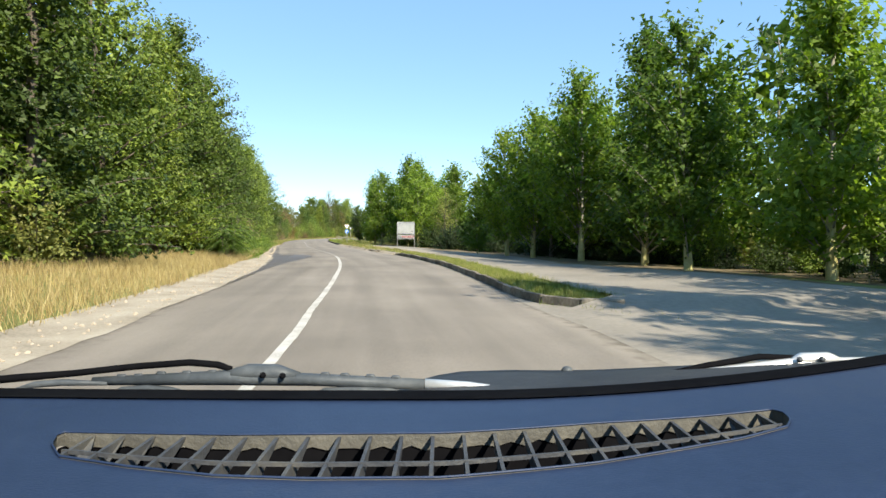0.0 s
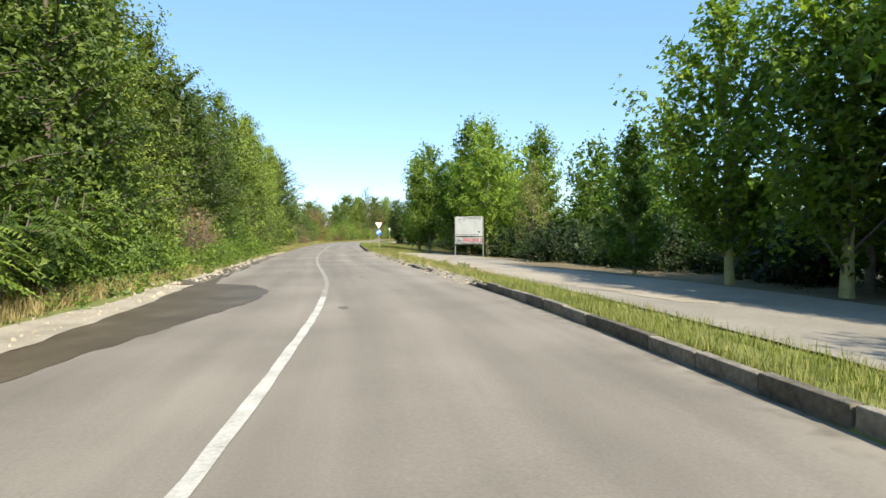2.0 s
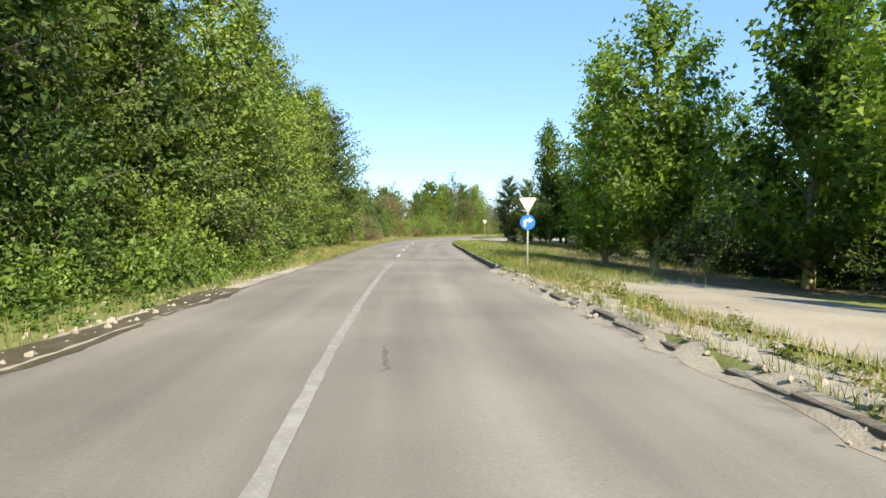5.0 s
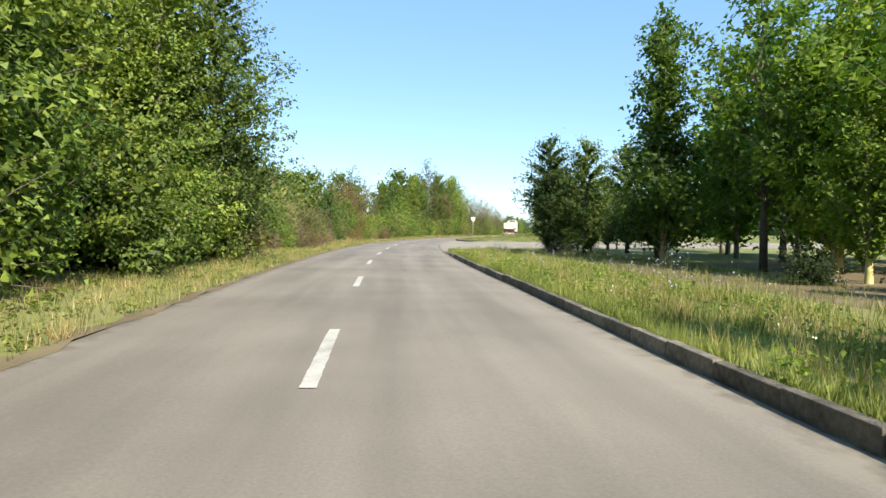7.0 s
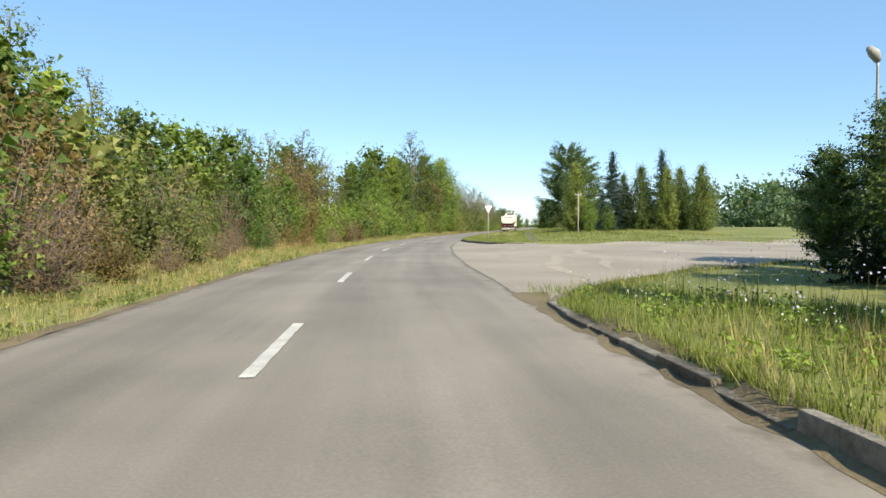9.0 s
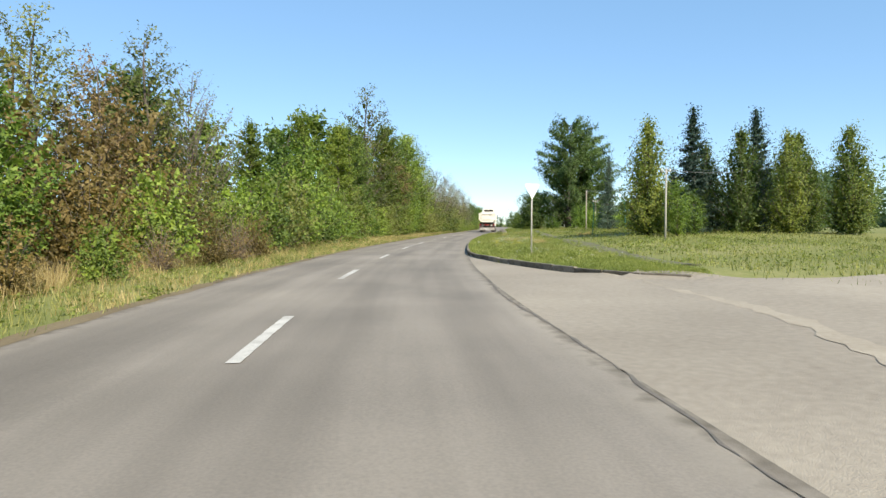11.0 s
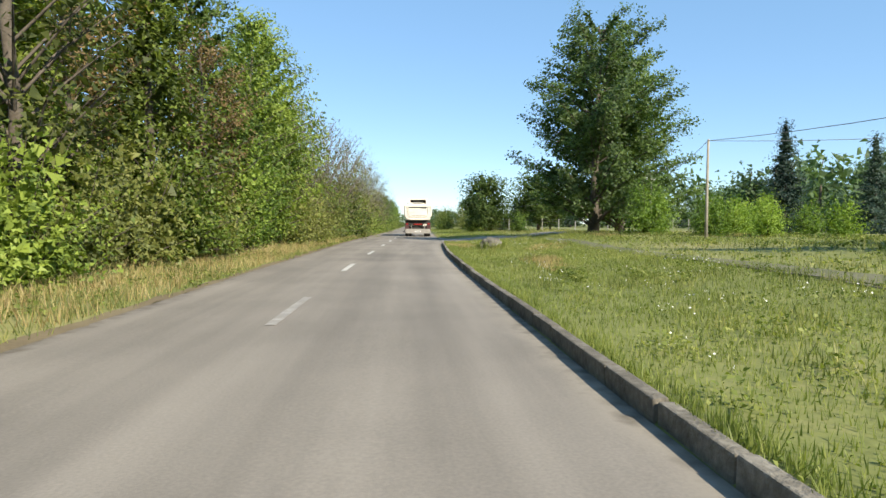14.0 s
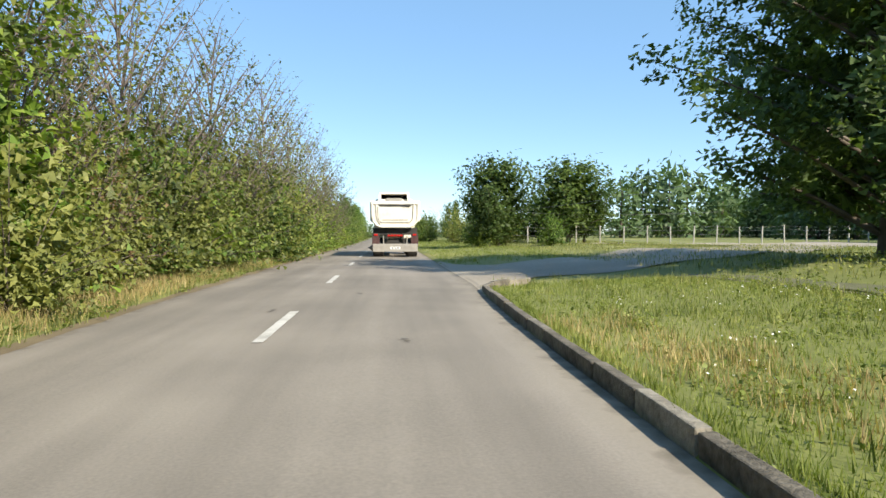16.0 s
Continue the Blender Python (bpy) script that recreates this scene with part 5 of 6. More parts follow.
BANNER = mat("white_vinyl_banner", [(0.6, 0.61, 0.62), (0.72, 0.73, 0.74)], 2, 15, 0.5, 0.3, 6)
INK = mat("dark_print", [(0.05, 0.05, 0.06), (0.1, 0.1, 0.11)], 3, 20, 0.7)
RED = mat("red_print", [(0.55, 0.03, 0.04), (0.66, 0.06, 0.06)], 3, 20, 0.6)
POLEWOOD = mat("grey_weathered_wood", [(0.2, 0.17, 0.13), (0.33, 0.29, 0.23), (0.42, 0.38, 0.31)], 2, 22, 0.9, 0.5, 30)
CONCRETE = mat("old_pale_concrete", [(0.27, 0.255, 0.22), (0.43, 0.41, 0.36)], 2, 20, 0.9, 0.4, 30)
GREENPAINT = mat("faded_green_paint", [(0.06, 0.2, 0.14), (0.12, 0.28, 0.2)], 3, 20, 0.6)
WIRE = mat("dark_wire", [(0.12, 0.12, 0.12), (0.2, 0.2, 0.2)], 3, 20, 0.6)


def prism(bm, outline, depth, centre=(0, 0, 0)):
    """A plate with that outline in x and z, its front at y = 0 and its back at y = depth."""
    c = Vector(centre)
    a = [bm.verts.new(c + Vector((x, 0, z))) for x, z in outline]
    b = [bm.verts.new(c + Vector((x, depth, z))) for x, z in outline]
    bm.faces.new(a)
    bm.faces.new(b[::-1])
    n = len(outline)
    for i in range(n):
        bm.faces.new((a[i], b[i], b[(i + 1) % n], a[(i + 1) % n]))
    bmesh.ops.recalc_face_normals(bm, faces=bm.faces[:])
    return bm


def round_triangle(side, r=0.04):
    """Point down, top edge level, corners rounded."""
    h = side * 0.866
    corners = [Vector((-side / 2, 0)), Vector((0, -h)), Vector((side / 2, 0))]
    mid = sum(corners, Vector((0, 0))) / 3
    out = []
    for i, c in enumerate(corners):
        p, n = corners[i - 1], corners[(i + 1) % 3]
        a, b = c + (p - c).normalized() * r * 1.7, c + (n - c).normalized() * r * 1.7
        for u in (0, 0.33, 0.67, 1):
            q = a.lerp(b, u) + (c - a.lerp(b, u)) * (0.55 * 4 * u * (1 - u))
            out.append((q.x, q.y))
    return out


def letters(text, size, material, parent, place, name="lettering", label=""):
    cu = bpy.data.curves.new("words", "FONT")
    cu.body, cu.size, cu.align_x, cu.align_y, cu.extrude = text, size, "CENTER", "CENTER", 0.001
    tmp = bpy.data.objects.new("words", cu)
    scene.collection.objects.link(tmp)
    me = bpy.data.meshes.new_from_object(tmp.evaluated_get(bpy.context.evaluated_depsgraph_get()))
    bpy.data.objects.remove(tmp)
    me.materials.clear()
    me.materials.append(material)
    return part(name, me, material, parent, label, place)


def give_way(x, y, z, yaw, top, side, label, border=True, arrow=False):
    sign = new("road_sign")
    sign.matrix_basis = pose(x, y, z, 0, 0, yaw)
    tagged(sign, label, "road sign")
    bm = bmesh.new()
    tube(bm, [(0, 0.03, -0.3), (0, 0.03, (top - z) * 0.5), (0.01, 0.03, top - z - 0.03)], [0.03, 0.03, 0.03], 10)
    part("post", bm, RUSTY, sign, "rust-streaked grey steel post", smooth=True)
    bm = bmesh.new()
    tri = round_triangle(side)
    prism(bm, tri, 0.012, (0, -0.012, top - z))
    if border:
        part("rim", bm, SIGN_R, sign, "faded red rim")
        bm = bmesh.new()
        prism(bm, [(a * 0.9, b * 0.9 - side * 0.03) for a, b in tri], 0.006, (0, -0.017, top - z))
    part("triangle", bm, SIGN_W, sign, "white triangle standing on its point")
    if arrow:
        r = 0.22
        bm = bmesh.new()
        prism(bm, [(r * math.cos(q), r * math.sin(q)) for q in np.linspace(0, math.tau, 33)[:-1]], 0.012, (0, -0.012, 1.52 - z))
        disc = part("disc", bm, SIGN_B, sign, "blue disc")
        bm = bmesh.new()
        prism(bm, [(-0.12, -0.13), (-0.05, -0.13), (-0.05, 0.0), (-0.03, 0.03), (0.04, 0.03), (0.04, -0.03), (0.15, 0.065), (0.04, 0.16), (0.04, 0.1), (-0.05, 0.1), (-0.1, 0.07), (-0.12, 0.02)],
              0.004, (0, -0.017, 1.52 - z))
        part("arrow", bm, SIGN_W, disc, "white arrow bent to the right")


give_way(-10.46, 70.0, -0.12, 8, 2.26, 0.56, "white give-way triangle over a blue arrow disc on a steel post", True, True)
give_way(-21.8, 151.6, 0.12, 27, 2.8, 0.68, "white give-way triangle on a rust-streaked steel post in the grass", False)


def build_billboard():
    z = -0.28
    board = new("billboard")
    board.matrix_basis = pose(-3.5, 60.45, z, 0, 0, -26)
    tagged(board, "grey weathered billboard with a white parking banner on two posts", "billboard")
    for x in (-0.93, 0.93):
        bm = bmesh.new()
        box(bm, x - 0.025, x + 0.025, 0.0, 0.05, -0.3, 2.6, 0.006)
        part("post", bm, STEEL, board, "thin grey steel post")
    bm = bmesh.new()
    box(bm, -0.9, 0.9, -0.02, 0.0, 1.5, 2.66, 0.006)
    panel = part("panel", bm, BOARD, board, "blank sun-bleached grey panel")
    for k, (x0, x1, zz, h) in enumerate(((-0.28, 0.87, 2.6, 0.018), (-0.28, 0.87, 2.53, 0.012))):
        bm = bmesh.new()
        box(bm, x0, x1, -0.035, -0.02, zz, zz + h, 0.003)
        part("batten", bm, STEEL, panel, "loose metal batten")
    rng = random.Random(3)
    x = -0.8
    while x < 0.62:
        w = rng.uniform(0.05, 0.12)
        bm = bmesh.new()
        box(bm, x, x + w, -0.024, -0.02, 1.545, 1.6)
        part("print_bar", bm, INK, panel, "dark bar of small print")
        x += w + rng.choice([0.02, 0.02, 0.06])
    for x, zz, a in ((-0.62, 2.5, 0.05), (-0.52, 2.52, 0.035), (0.68, 1.75, 0.07), (0.74, 1.7, 0.045), (-0.83, 2.2, 0.03), (-0.3, 2.47, 0.04)):
        bm = bmesh.new()
        prism(bm, [(a * rng.uniform(0.6, 1.2) * math.cos(q), a * rng.uniform(0.4, 0.9) * math.sin(q)) for q in np.linspace(0, math.tau, 10)[:-1]], 0.002, (x, -0.0235, zz))
        part("peeled_spot", bm, INK, panel, "dark spot where the print has peeled")
    bm = bmesh.new()
    n = 16
    front = [[bm.verts.new((-0.9 + 1.8 * i / n, -0.03 - 0.012 * math.sin(i * 1.1), (1.02, 1.46 - 0.035 * math.sin(math.pi * i / n))[j])) for i in range(n + 1)] for j in (0, 1)]
    for i in range(n):
        bm.faces.new((front[0][i], front[0][i + 1], front[1][i + 1], front[1][i]))
    bmesh.ops.solidify(bm, geom=bm.faces[:], thickness=0.004)
    banner = part("banner", bm, BANNER, board, "white vinyl banner with red and dark lettering")
    letters("PARCARE 2", 0.29, RED, banner, pose(0.27, -0.052, 1.25, 90, 0, 0) @ Matrix.Diagonal((0.86, 1, 1, 1)))
    letters("100m", 0.17, INK, banner, pose(-0.63, -0.052, 1.22, 90, 0, 0))
    x = -0.83
    while x < 0.75:
        w = rng.uniform(0.04, 0.1)
        bm = bmesh.new()
        box(bm, x, x + w, -0.05, -0.046, 1.05, 1.1)
        part("print_bar", bm, INK, banner, "dark bar of small print")
        x += w + rng.choice([0.015, 0.02, 0.05])


build_billboard()


def pole(x, y, z, tall, r, material, label, arm=0.0, yaw=0):
    p = new("utility_pole")
    p.matrix_basis = pose(x, y, z, 0, 0, yaw)
    tagged(p, label, "pole")
    bm = bmesh.new()
    tube(bm, [(0, 0, -0.4), (0, 0, tall * 0.5), (0.02, 0, tall)], [r * 1.2, r, r * 0.8], 10)
    part("shaft", bm, material, p, smooth=True)
    if arm:
        bm = bmesh.new()
        box(bm, -arm, arm, -0.03, 0.03, tall - 0.22, tall - 0.16, 0.01)
        bar = part("crossarm", bm, STEEL, p)
        for q in (-arm * 0.85, arm * 0.85):
            bm = bmesh.new()
            tube(bm, [(q, 0, tall - 0.17), (q, 0, tall - 0.1), (q, 0, tall - 0.05)], [0.03, 0.035, 0.02], 8)
            part("insulator", bm, SIGN_W, bar, "white porcelain insulator")
    return p


def wire(a, b, sag, name="wire"):
    bm = bmesh.new()
    a, b = Vector(a), Vector(b)
    tube(bm, [a.lerp(b, u) - Vector((0, 0, sag * 4 * u * (1 - u))) for u in np.linspace(0, 1, 13)], [0.012] * 13, 5)
    ob = part(name, bm, WIRE)
    tagged(ob, "thin dark overhead wire between poles", "wire")


pole(-11.0, 195.8, 0.5, 4.35, 0.06, POLEWOOD, "thin grey wooden utility pole in the garden", 0.0)
pole(-7.2, 209.1, 0.5, 3.8, 0.07, CONCRETE, "pale concrete utility pole beside the bushes", 0.35, 15)
pole(at(255.2, 9.3).x, at(255.2, 9.3).y, 0.3, 2.95, 0.07, CONCRETE, "pale concrete post at the corner of the fence", 0.0)
a = Vector((-13.8, 161.0, 0.4))
pole(a.x, a.y, 0.4, 3.8, 0.05, CONCRETE, "thin pale pole in front of the thujas", 0.3, 20)
b = at(178, 24)
pole(b.x, b.y, 0.5, 5.2, 0.06, CONCRETE, "pale concrete utility pole behind the thujas", 0.35, 10)
wire((-11.0, 195.8, 4.8), (-7.2, 209.1, 4.2), 0.35)
wire((-11.0, 195.8, 4.8), (6.5, 186.0, 5.6), 0.5)
wire((a.x, a.y, 4.1), (-11.0, 195.8, 4.8), 0.6)
wire((a.x, a.y, 4.1), (b.x, b.y, 5.6), 0.4)
wire((-7.2, 209.1, 4.2), (at(255.2, 9.3).x, at(255.2, 9.3).y, 3.2), 0.5)
wire((at(255.2, 9.3).x, at(255.2, 9.3).y, 3.2), (at(257, 30).x, at(257, 30).y, 3.2), 0.3)


def build_fence():
    start = at(255.3, 9.9)
    fence = new("fence")
    fence.location = start
    tagged(fence, "wire fence on pale concrete posts round a field", "fence")
    bm = bmesh.new()
    box(bm, -0.05, 0.05, -0.05, 0.05, -0.3, 1.55, 0.012)
    me = bpy.data.meshes.new("post")
    bm.to_mesh(me)
    bm.free()
    me.materials.append(CONCRETE)
    tops = []
    for k in range(22):
        q = at(255.3 + 0.05 * k, 9.9 + 2.15 * k) - start
        st = part("post", me, CONCRETE, fence, place=pose(q.x, q.y, q.z, random.uniform(-2, 2), random.uniform(-2, 2), 0))
        tops.append(q)
    for zz in (0.3, 0.75, 1.15, 1.45):
        bm = bmesh.new()
        tube(bm, [q + Vector((0, -0.06, zz)) for q in tops], [0.008] * len(tops), 4)
        part("wire_strand", bm, WIRE, fence)


build_fence()
for s, l, tilt in ((171.5, 9.6, 3), (172.6, 11.9, -2)):
    p = at(s, l)
    g = new("garden_post")
    g.matrix_basis = pose(p.x, p.y, p.z, 0, tilt, 20)
    tagged(g, "faded green steel fence post with bent top", "post")
    bm = bmesh.new()
    tube(bm, [(0, 0, -0.2), (0, 0, 1.9), (-0.06, 0, 2.05), (-0.2, 0, 2.15)], [0.03, 0.03, 0.03, 0.025], 8)
    part("shaft", bm, GREENPAINT, g, smooth=True)


def street_lamp(s, l):
    p = at(s, l)
    lamp = new("street_lamp")
    lamp.matrix_basis = pose(p.x, p.y, p.z, 0, 0, 30)
    tagged(lamp, "grey street lamp on a steel mast beside dark trees", "street lamp")
    bm = bmesh.new()
    tube(bm, [(0, 0, -0.3), (0, 0, 3), (0, 0, 6.2), (-0.05, 0, 6.5)], [0.07, 0.06, 0.045, 0.04], 10)
    part("mast", bm, STEEL, lamp, smooth=True)
    bm = bmesh.new()
    tube(bm, [(0.0, 0, 6.4), (-0.2, 0, 6.62), (-0.45, 0, 6.75)], [0.1, 0.17, 0.1], 10)
    part("head", bm, CONCRETE, lamp, "pale lamp head", smooth=True)


street_lamp(123, 15)


def lump(name, x, y, z, r, squash, seed, material, label, category):
    rng = random.Random(seed)
    bm = bmesh.new()
    bmesh.ops.create_icosphere(bm, subdivisions=4, radius=r)
    for v in bm.verts:
        q = v.co.normalized()
        k = 1 + 0.25 * noise.noise(q * 1.6 + Vector((seed, 0, 0))) + 0.24 * noise.noise(q * 4) + 0.2 * noise.noise(q * 9) + 0.12 * noise.noise(q * 20)
        v.co = Vector((q.x * r * k * 1.1, q.y * r * k, max(-0.1, q.z * r * k * squash)))
    ob = part(name, bm, material, smooth=True)
    ob.matrix_basis = pose(x, y, z, 0, 0, rng.uniform(0, 360))
    return tagged(ob, label, category)


p = at(201.6, 3.75)
lump("stone_heap", p.x, p.y, p.z + 0.02, 0.52, 0.95, 5, STONE, "rough grey boulder in the meadow grass", "boulder")
blades("boulder_grass", np.array([(201.6 + 0.65 * math.cos(q), 3.75 + 0.62 * math.sin(q)) for q in np.random.default_rng(5).uniform(0, math.tau, 700)]), 0.38, 0.012, G_GREEN, 51,
       "long grass round the boulder")


def build_stones():
    rng = random.Random(9)
    thing = new("loose_stones")
    tagged(thing, "pale broken stones along the edge of the asphalt", "stones", kind="stuff")
    bm = bmesh.new()
    for k in range(900):
        s = rng.uniform(-4, 74)
        l = float(left_edge(s)) - rng.choice([0.15, 0.3, 0.55, 0.8, 1.1]) * rng.uniform(0.4, 1.2)
        r = rng.uniform(0.012, 0.04) * (2.2 if 36 < s < 64 and rng.random() < 0.3 else 1)
        p = at(s, l)
        made = bmesh.ops.create_icosphere(bm, subdivisions=1, radius=r, matrix=Matrix.Translation(p + Vector((0, 0, 0.02 + r * 0.2))))
        for v in made["verts"]:
            v.co += Vector((rng.uniform(-1, 1), rng.uniform(-1, 1), rng.uniform(-1, 0.3))) * r * 0.3
    for k in range(500):
        s = rng.uniform(38, 74)
        p = at(s, float(right_edge(s)) + rng.gauss(0.2, 0.16))
        r = rng.uniform(0.012, 0.045)
        made = bmesh.ops.create_icosphere(bm, subdivisions=1, radius=r, matrix=Matrix.Translation(Vector((p.x, p.y, max(p.z, 0.0) + 0.02 + r * 0.3))))
        for v in made["verts"]:
            v.co += Vector((rng.uniform(-1, 1), rng.uniform(-1, 1), rng.uniform(-1, 0.3))) * r * 0.45
    part("stones", bm, DUST, thing)


build_stones()


# ---- feathery young trees of heaven at the verge ----
def heaven_tree(s, l, tall, seed):
    rng = np.random.default_rng(seed)
    t = new("tree_of_heaven")
    p = at(s, l)
    t.matrix_basis = pose(p.x, p.y, p.z, 0, 0, seed * 40)
    tagged(t, "young tree of heaven with long feathery green fronds", "tree")
    wood, spots, ways, leafs = bmesh.new(), [], [], []
    for k in range(5):
        a = rng.uniform(0, math.tau)
        top = Vector((0.7 * math.cos(a) * rng.random(), 0.7 * math.sin(a) * rng.random(), tall * rng.uniform(0.6, 1.0)))
        tube(wood, [Vector((0, 0, -0.05)), top * 0.5, top], [0.03, 0.022, 0.012], 6)
        for j in range(12):
            root = top * rng.uniform(0.35, 1.0)
            b = rng.uniform(0, math.tau)
            out = Vector((math.cos(b), math.sin(b), 0))
            long = rng.uniform(0.7, 1.05)
            prev = root
            for i in range(1, 13):
                u = i / 12
                q = root + out * long * u + Vector((0, 0, 0.45 * long * u - 0.75 * long * u * u))
                side = out.cross(Vector((0, 0, 1)))
                for sg in (-1, 1):
                    leafs.append((q, side * sg * 0.9 + out * 0.35 - Vector((0, 0, 0.25)), 0.2 * (1.1 - 0.6 * abs(u - 0.45))))
                prev = q
            tube(wood, [root, root + out * long * 0.5 + Vector((0, 0, 0.04 * long)), root + out * long - Vector((0, 0, 0.3 * long))], [0.008, 0.006, 0.003], 4)
    part("stems", wood, BARK, t, smooth=True)
    v, fc = [], []
    for q, d, size in leafs:
        d = d.normalized()
        w = d.cross(Vector((0, 0, 1))).normalized() * size * 0.15
        k = len(v)
        v += [q, q + d * size * 0.35 + w, q + d * size - Vector((0, 0, size * 0.15)), q + d * size * 0.35 - w]
        fc.append((k, k + 1, k + 2, k + 3))
    part("fronds", from_lists("fronds", v, fc, L_BRIGHT), L_BRIGHT, t)


for k, (s, l, tall) in enumerate(((31.4, -6.0, 1.5), (32.9, -6.1, 1.9), (34.6, -6.2, 2.2), (36.4, -6.4, 2.5), (38.4, -6.4, 2.4))):
    heaven_tree(s, l, tall, k + 3)


# ---- the tipper truck ahead ----
CREAM = mat("dusty_cream_truck_paint", [(0.55, 0.5, 0.42), (0.7, 0.65, 0.56), (0.78, 0.74, 0.66)], 1.2, 8, 0.5, 0.1, 12)
CHASSIS = mat("dirty_dark_chassis", [(0.025, 0.022, 0.02), (0.05, 0.045, 0.04)], 3, 20, 0.7, 0.2, 30)
MUD = mat("dusty_grey_mudguard", [(0.2, 0.185, 0.165), (0.38, 0.35, 0.31)], 3, 15, 0.75, 0.1, 30)
TYRE = mat("dusty_tyre_rubber", [(0.03, 0.028, 0.026), (0.07, 0.065, 0.06)], 4, 30, 0.9, 0.3, 40)
LAMP_R = mat("red_tail_lamp", [(0.3, 0.012, 0.01), (0.45, 0.02, 0.015)], 3, 9, 0.25)
MAROON = mat("maroon_frame_paint", [(0.03, 0.014, 0.014), (0.062, 0.026, 0.025), (0.1, 0.07, 0.06)], 3, 15, 0.6)
GLASS_D = mat("dark_cab_glass", [(0.02, 0.022, 0.025), (0.03, 0.033, 0.036)], 3, 9, 0.08)


def build_truck():
    t = new("tipper_truck")
    t.matrix_basis = pose(-19.85, 232.6, 0.02, 0, 0, -5.4)
    tagged(t, "dusty cream tipper truck with red tail lamps on the road", "truck")
    # the bed: a trough with a rounded floor, open above
    half = [(-1.27, 3.02), (-1.27, 2.25), (-1.2, 1.92), (-1.02, 1.7), (-0.8, 1.62)]
    u = half + [(-x, z) for x, z in half[::-1]]
    inner = [(x * 0.955, z + (0.0 if z > 2.9 else 0.05)) for x, z in u]
    bm = bmesh.new()
    rings = [[bm.verts.new((x, y, z)) for x, z in sec] for y, sec in ((0.16, u), (5.4, u), (5.4, inner), (0.16, inner))]
    n = len(u)
    for r, q in zip(rings, rings[1:] + rings[:1]):
        for i in range(n - 1):
            bm.faces.new((r[i], r[i + 1], q[i + 1], q[i]))
    box(bm, -1.27, 1.27, 5.38, 5.46, 1.64, 3.3, 0.02)
    for k in range(6):
        y = 0.5 + 0.92 * k
        for sx in (-1, 1):
            box(bm, sx * 1.32 - 0.045, sx * 1.32 + 0.045, y - 0.06, y + 0.06, 1.95, 2.95, 0.015)
    box(bm, -1.36, -1.24, 0.15, 5.4, 2.93, 3.06, 0.02)
    box(bm, 1.24, 1.36, 0.15, 5.4, 2.93, 3.06, 0.02)
    bmesh.ops.recalc_face_normals(bm, faces=bm.faces[:])
    bed = part("bed", bm, CREAM, t)
    # tailgate: a plate with a raised rim and an inner panel
    bm = bmesh.new()
    prism(bm, u, 0.07, (0, 0.05, 0))
    gate = part("tailgate", bm, CREAM, t)
    bm = bmesh.new()
    for (x0, z0), (x1, z1) in zip(u, u[1:]):
        tube(bm, [(x0 * 0.98, 0.03, z0 - 0.02 if z0 > 2.9 else z0 + 0.02), (x1 * 0.98, 0.03, z1 + 0.02)], [0.055, 0.055], 6)
    box(bm, -1.3, 1.3, -0.02, 0.1, 2.86, 3.04, 0.02)
    part("rim", bm, CREAM, gate)
    bm = bmesh.new()
    prism(bm, [(-0.92, 2.72), (-0.92, 2.2), (-0.86, 2.0), (-0.74, 1.9), (0.74, 1.9), (0.86, 2.0), (0.92, 2.2), (0.92, 2.72)], 0.03, (0, 0.025, 0))
    part("panel", bm, CREAM, gate, "pressed inner panel")
    seam = [(-0.95, 2.74), (-0.95, 2.2), (-0.89, 1.97), (-0.76, 1.86), (0.76, 1.86), (0.89, 1.97), (0.95, 2.2), (0.95, 2.74)]
    # grey tube drawing the groove round the panel as a darker outline
    bm = bmesh.new()
    tube(bm, [(x, 0.04, z) for x, z in seam], [0.022] * len(seam), 5)
    part("panel_seam", bm, MUD, gate, "grey line along the groove round the panel")
    # dark bar with stubs, modelled in place of the hinge bar's shadow line
    bm = bmesh.new()
    box(bm, -0.86, 0.86, 0.0, 0.04, 2.76, 2.81, 0.012)
    for k in range(5):
        box(bm, 0.35 + 0.09 * k, 0.39 + 0.09 * k, -0.01, 0.03, 2.7, 2.76, 0.006)
    part("hinge_shadow", bm, CHASSIS, gate, "dark bar standing in for the hinge bar's shadow")
    for x in (-0.98, 0.98):
        bm = bmesh.new()
        tube(bm, [(x * 1.05, 0.0, 2.9), (x, 0.0, 2.1), (x * 0.8, 0.0, 1.78)], [0.03, 0.03, 0.03], 6)
        part("rib", bm, CREAM, gate)
    bm = bmesh.new()
    box(bm, -0.7, 0.7, 0.0, 0.05, 2.0, 2.04, 0.01)
    part("crease", bm, MUD, gate)
    # chassis, axles, wheels
    bm = bmesh.new()
    for x in (-0.42, 0.42):
        box(bm, x - 0.06, x + 0.06, 0.3, 7.6, 0.95, 1.3, 0.01)
    box(bm, -1.2, 1.2, 0.35, 0.6, 1.2, 1.58, 0.02)
    box(bm, -0.6, 0.6, 0.5, 1.6, 0.6, 1.0, 0.05)
    part("chassis", bm, CHASSIS, t)
    tyre, rim = bmesh.new(), bmesh.new()
    tube(tyre, [(-0.3, 0, 0), (-0.27, 0, 0), (0.27, 0, 0), (0.3, 0, 0)], [0.44, 0.52, 0.52, 0.44], 28)
    tube(rim, [(-0.31, 0, 0), (-0.31, 0, 0.0001), (0.31, 0, 0)], [0.3, 0.29, 0.3], 20)
    tm, rm = bpy.data.meshes.new("tyre"), bpy.data.meshes.new("rim")
    for b, m, ma in ((tyre, tm, TYRE), (rim, rm, MUD)):
        b.to_mesh(m)
        b.free()
        m.materials.append(ma)
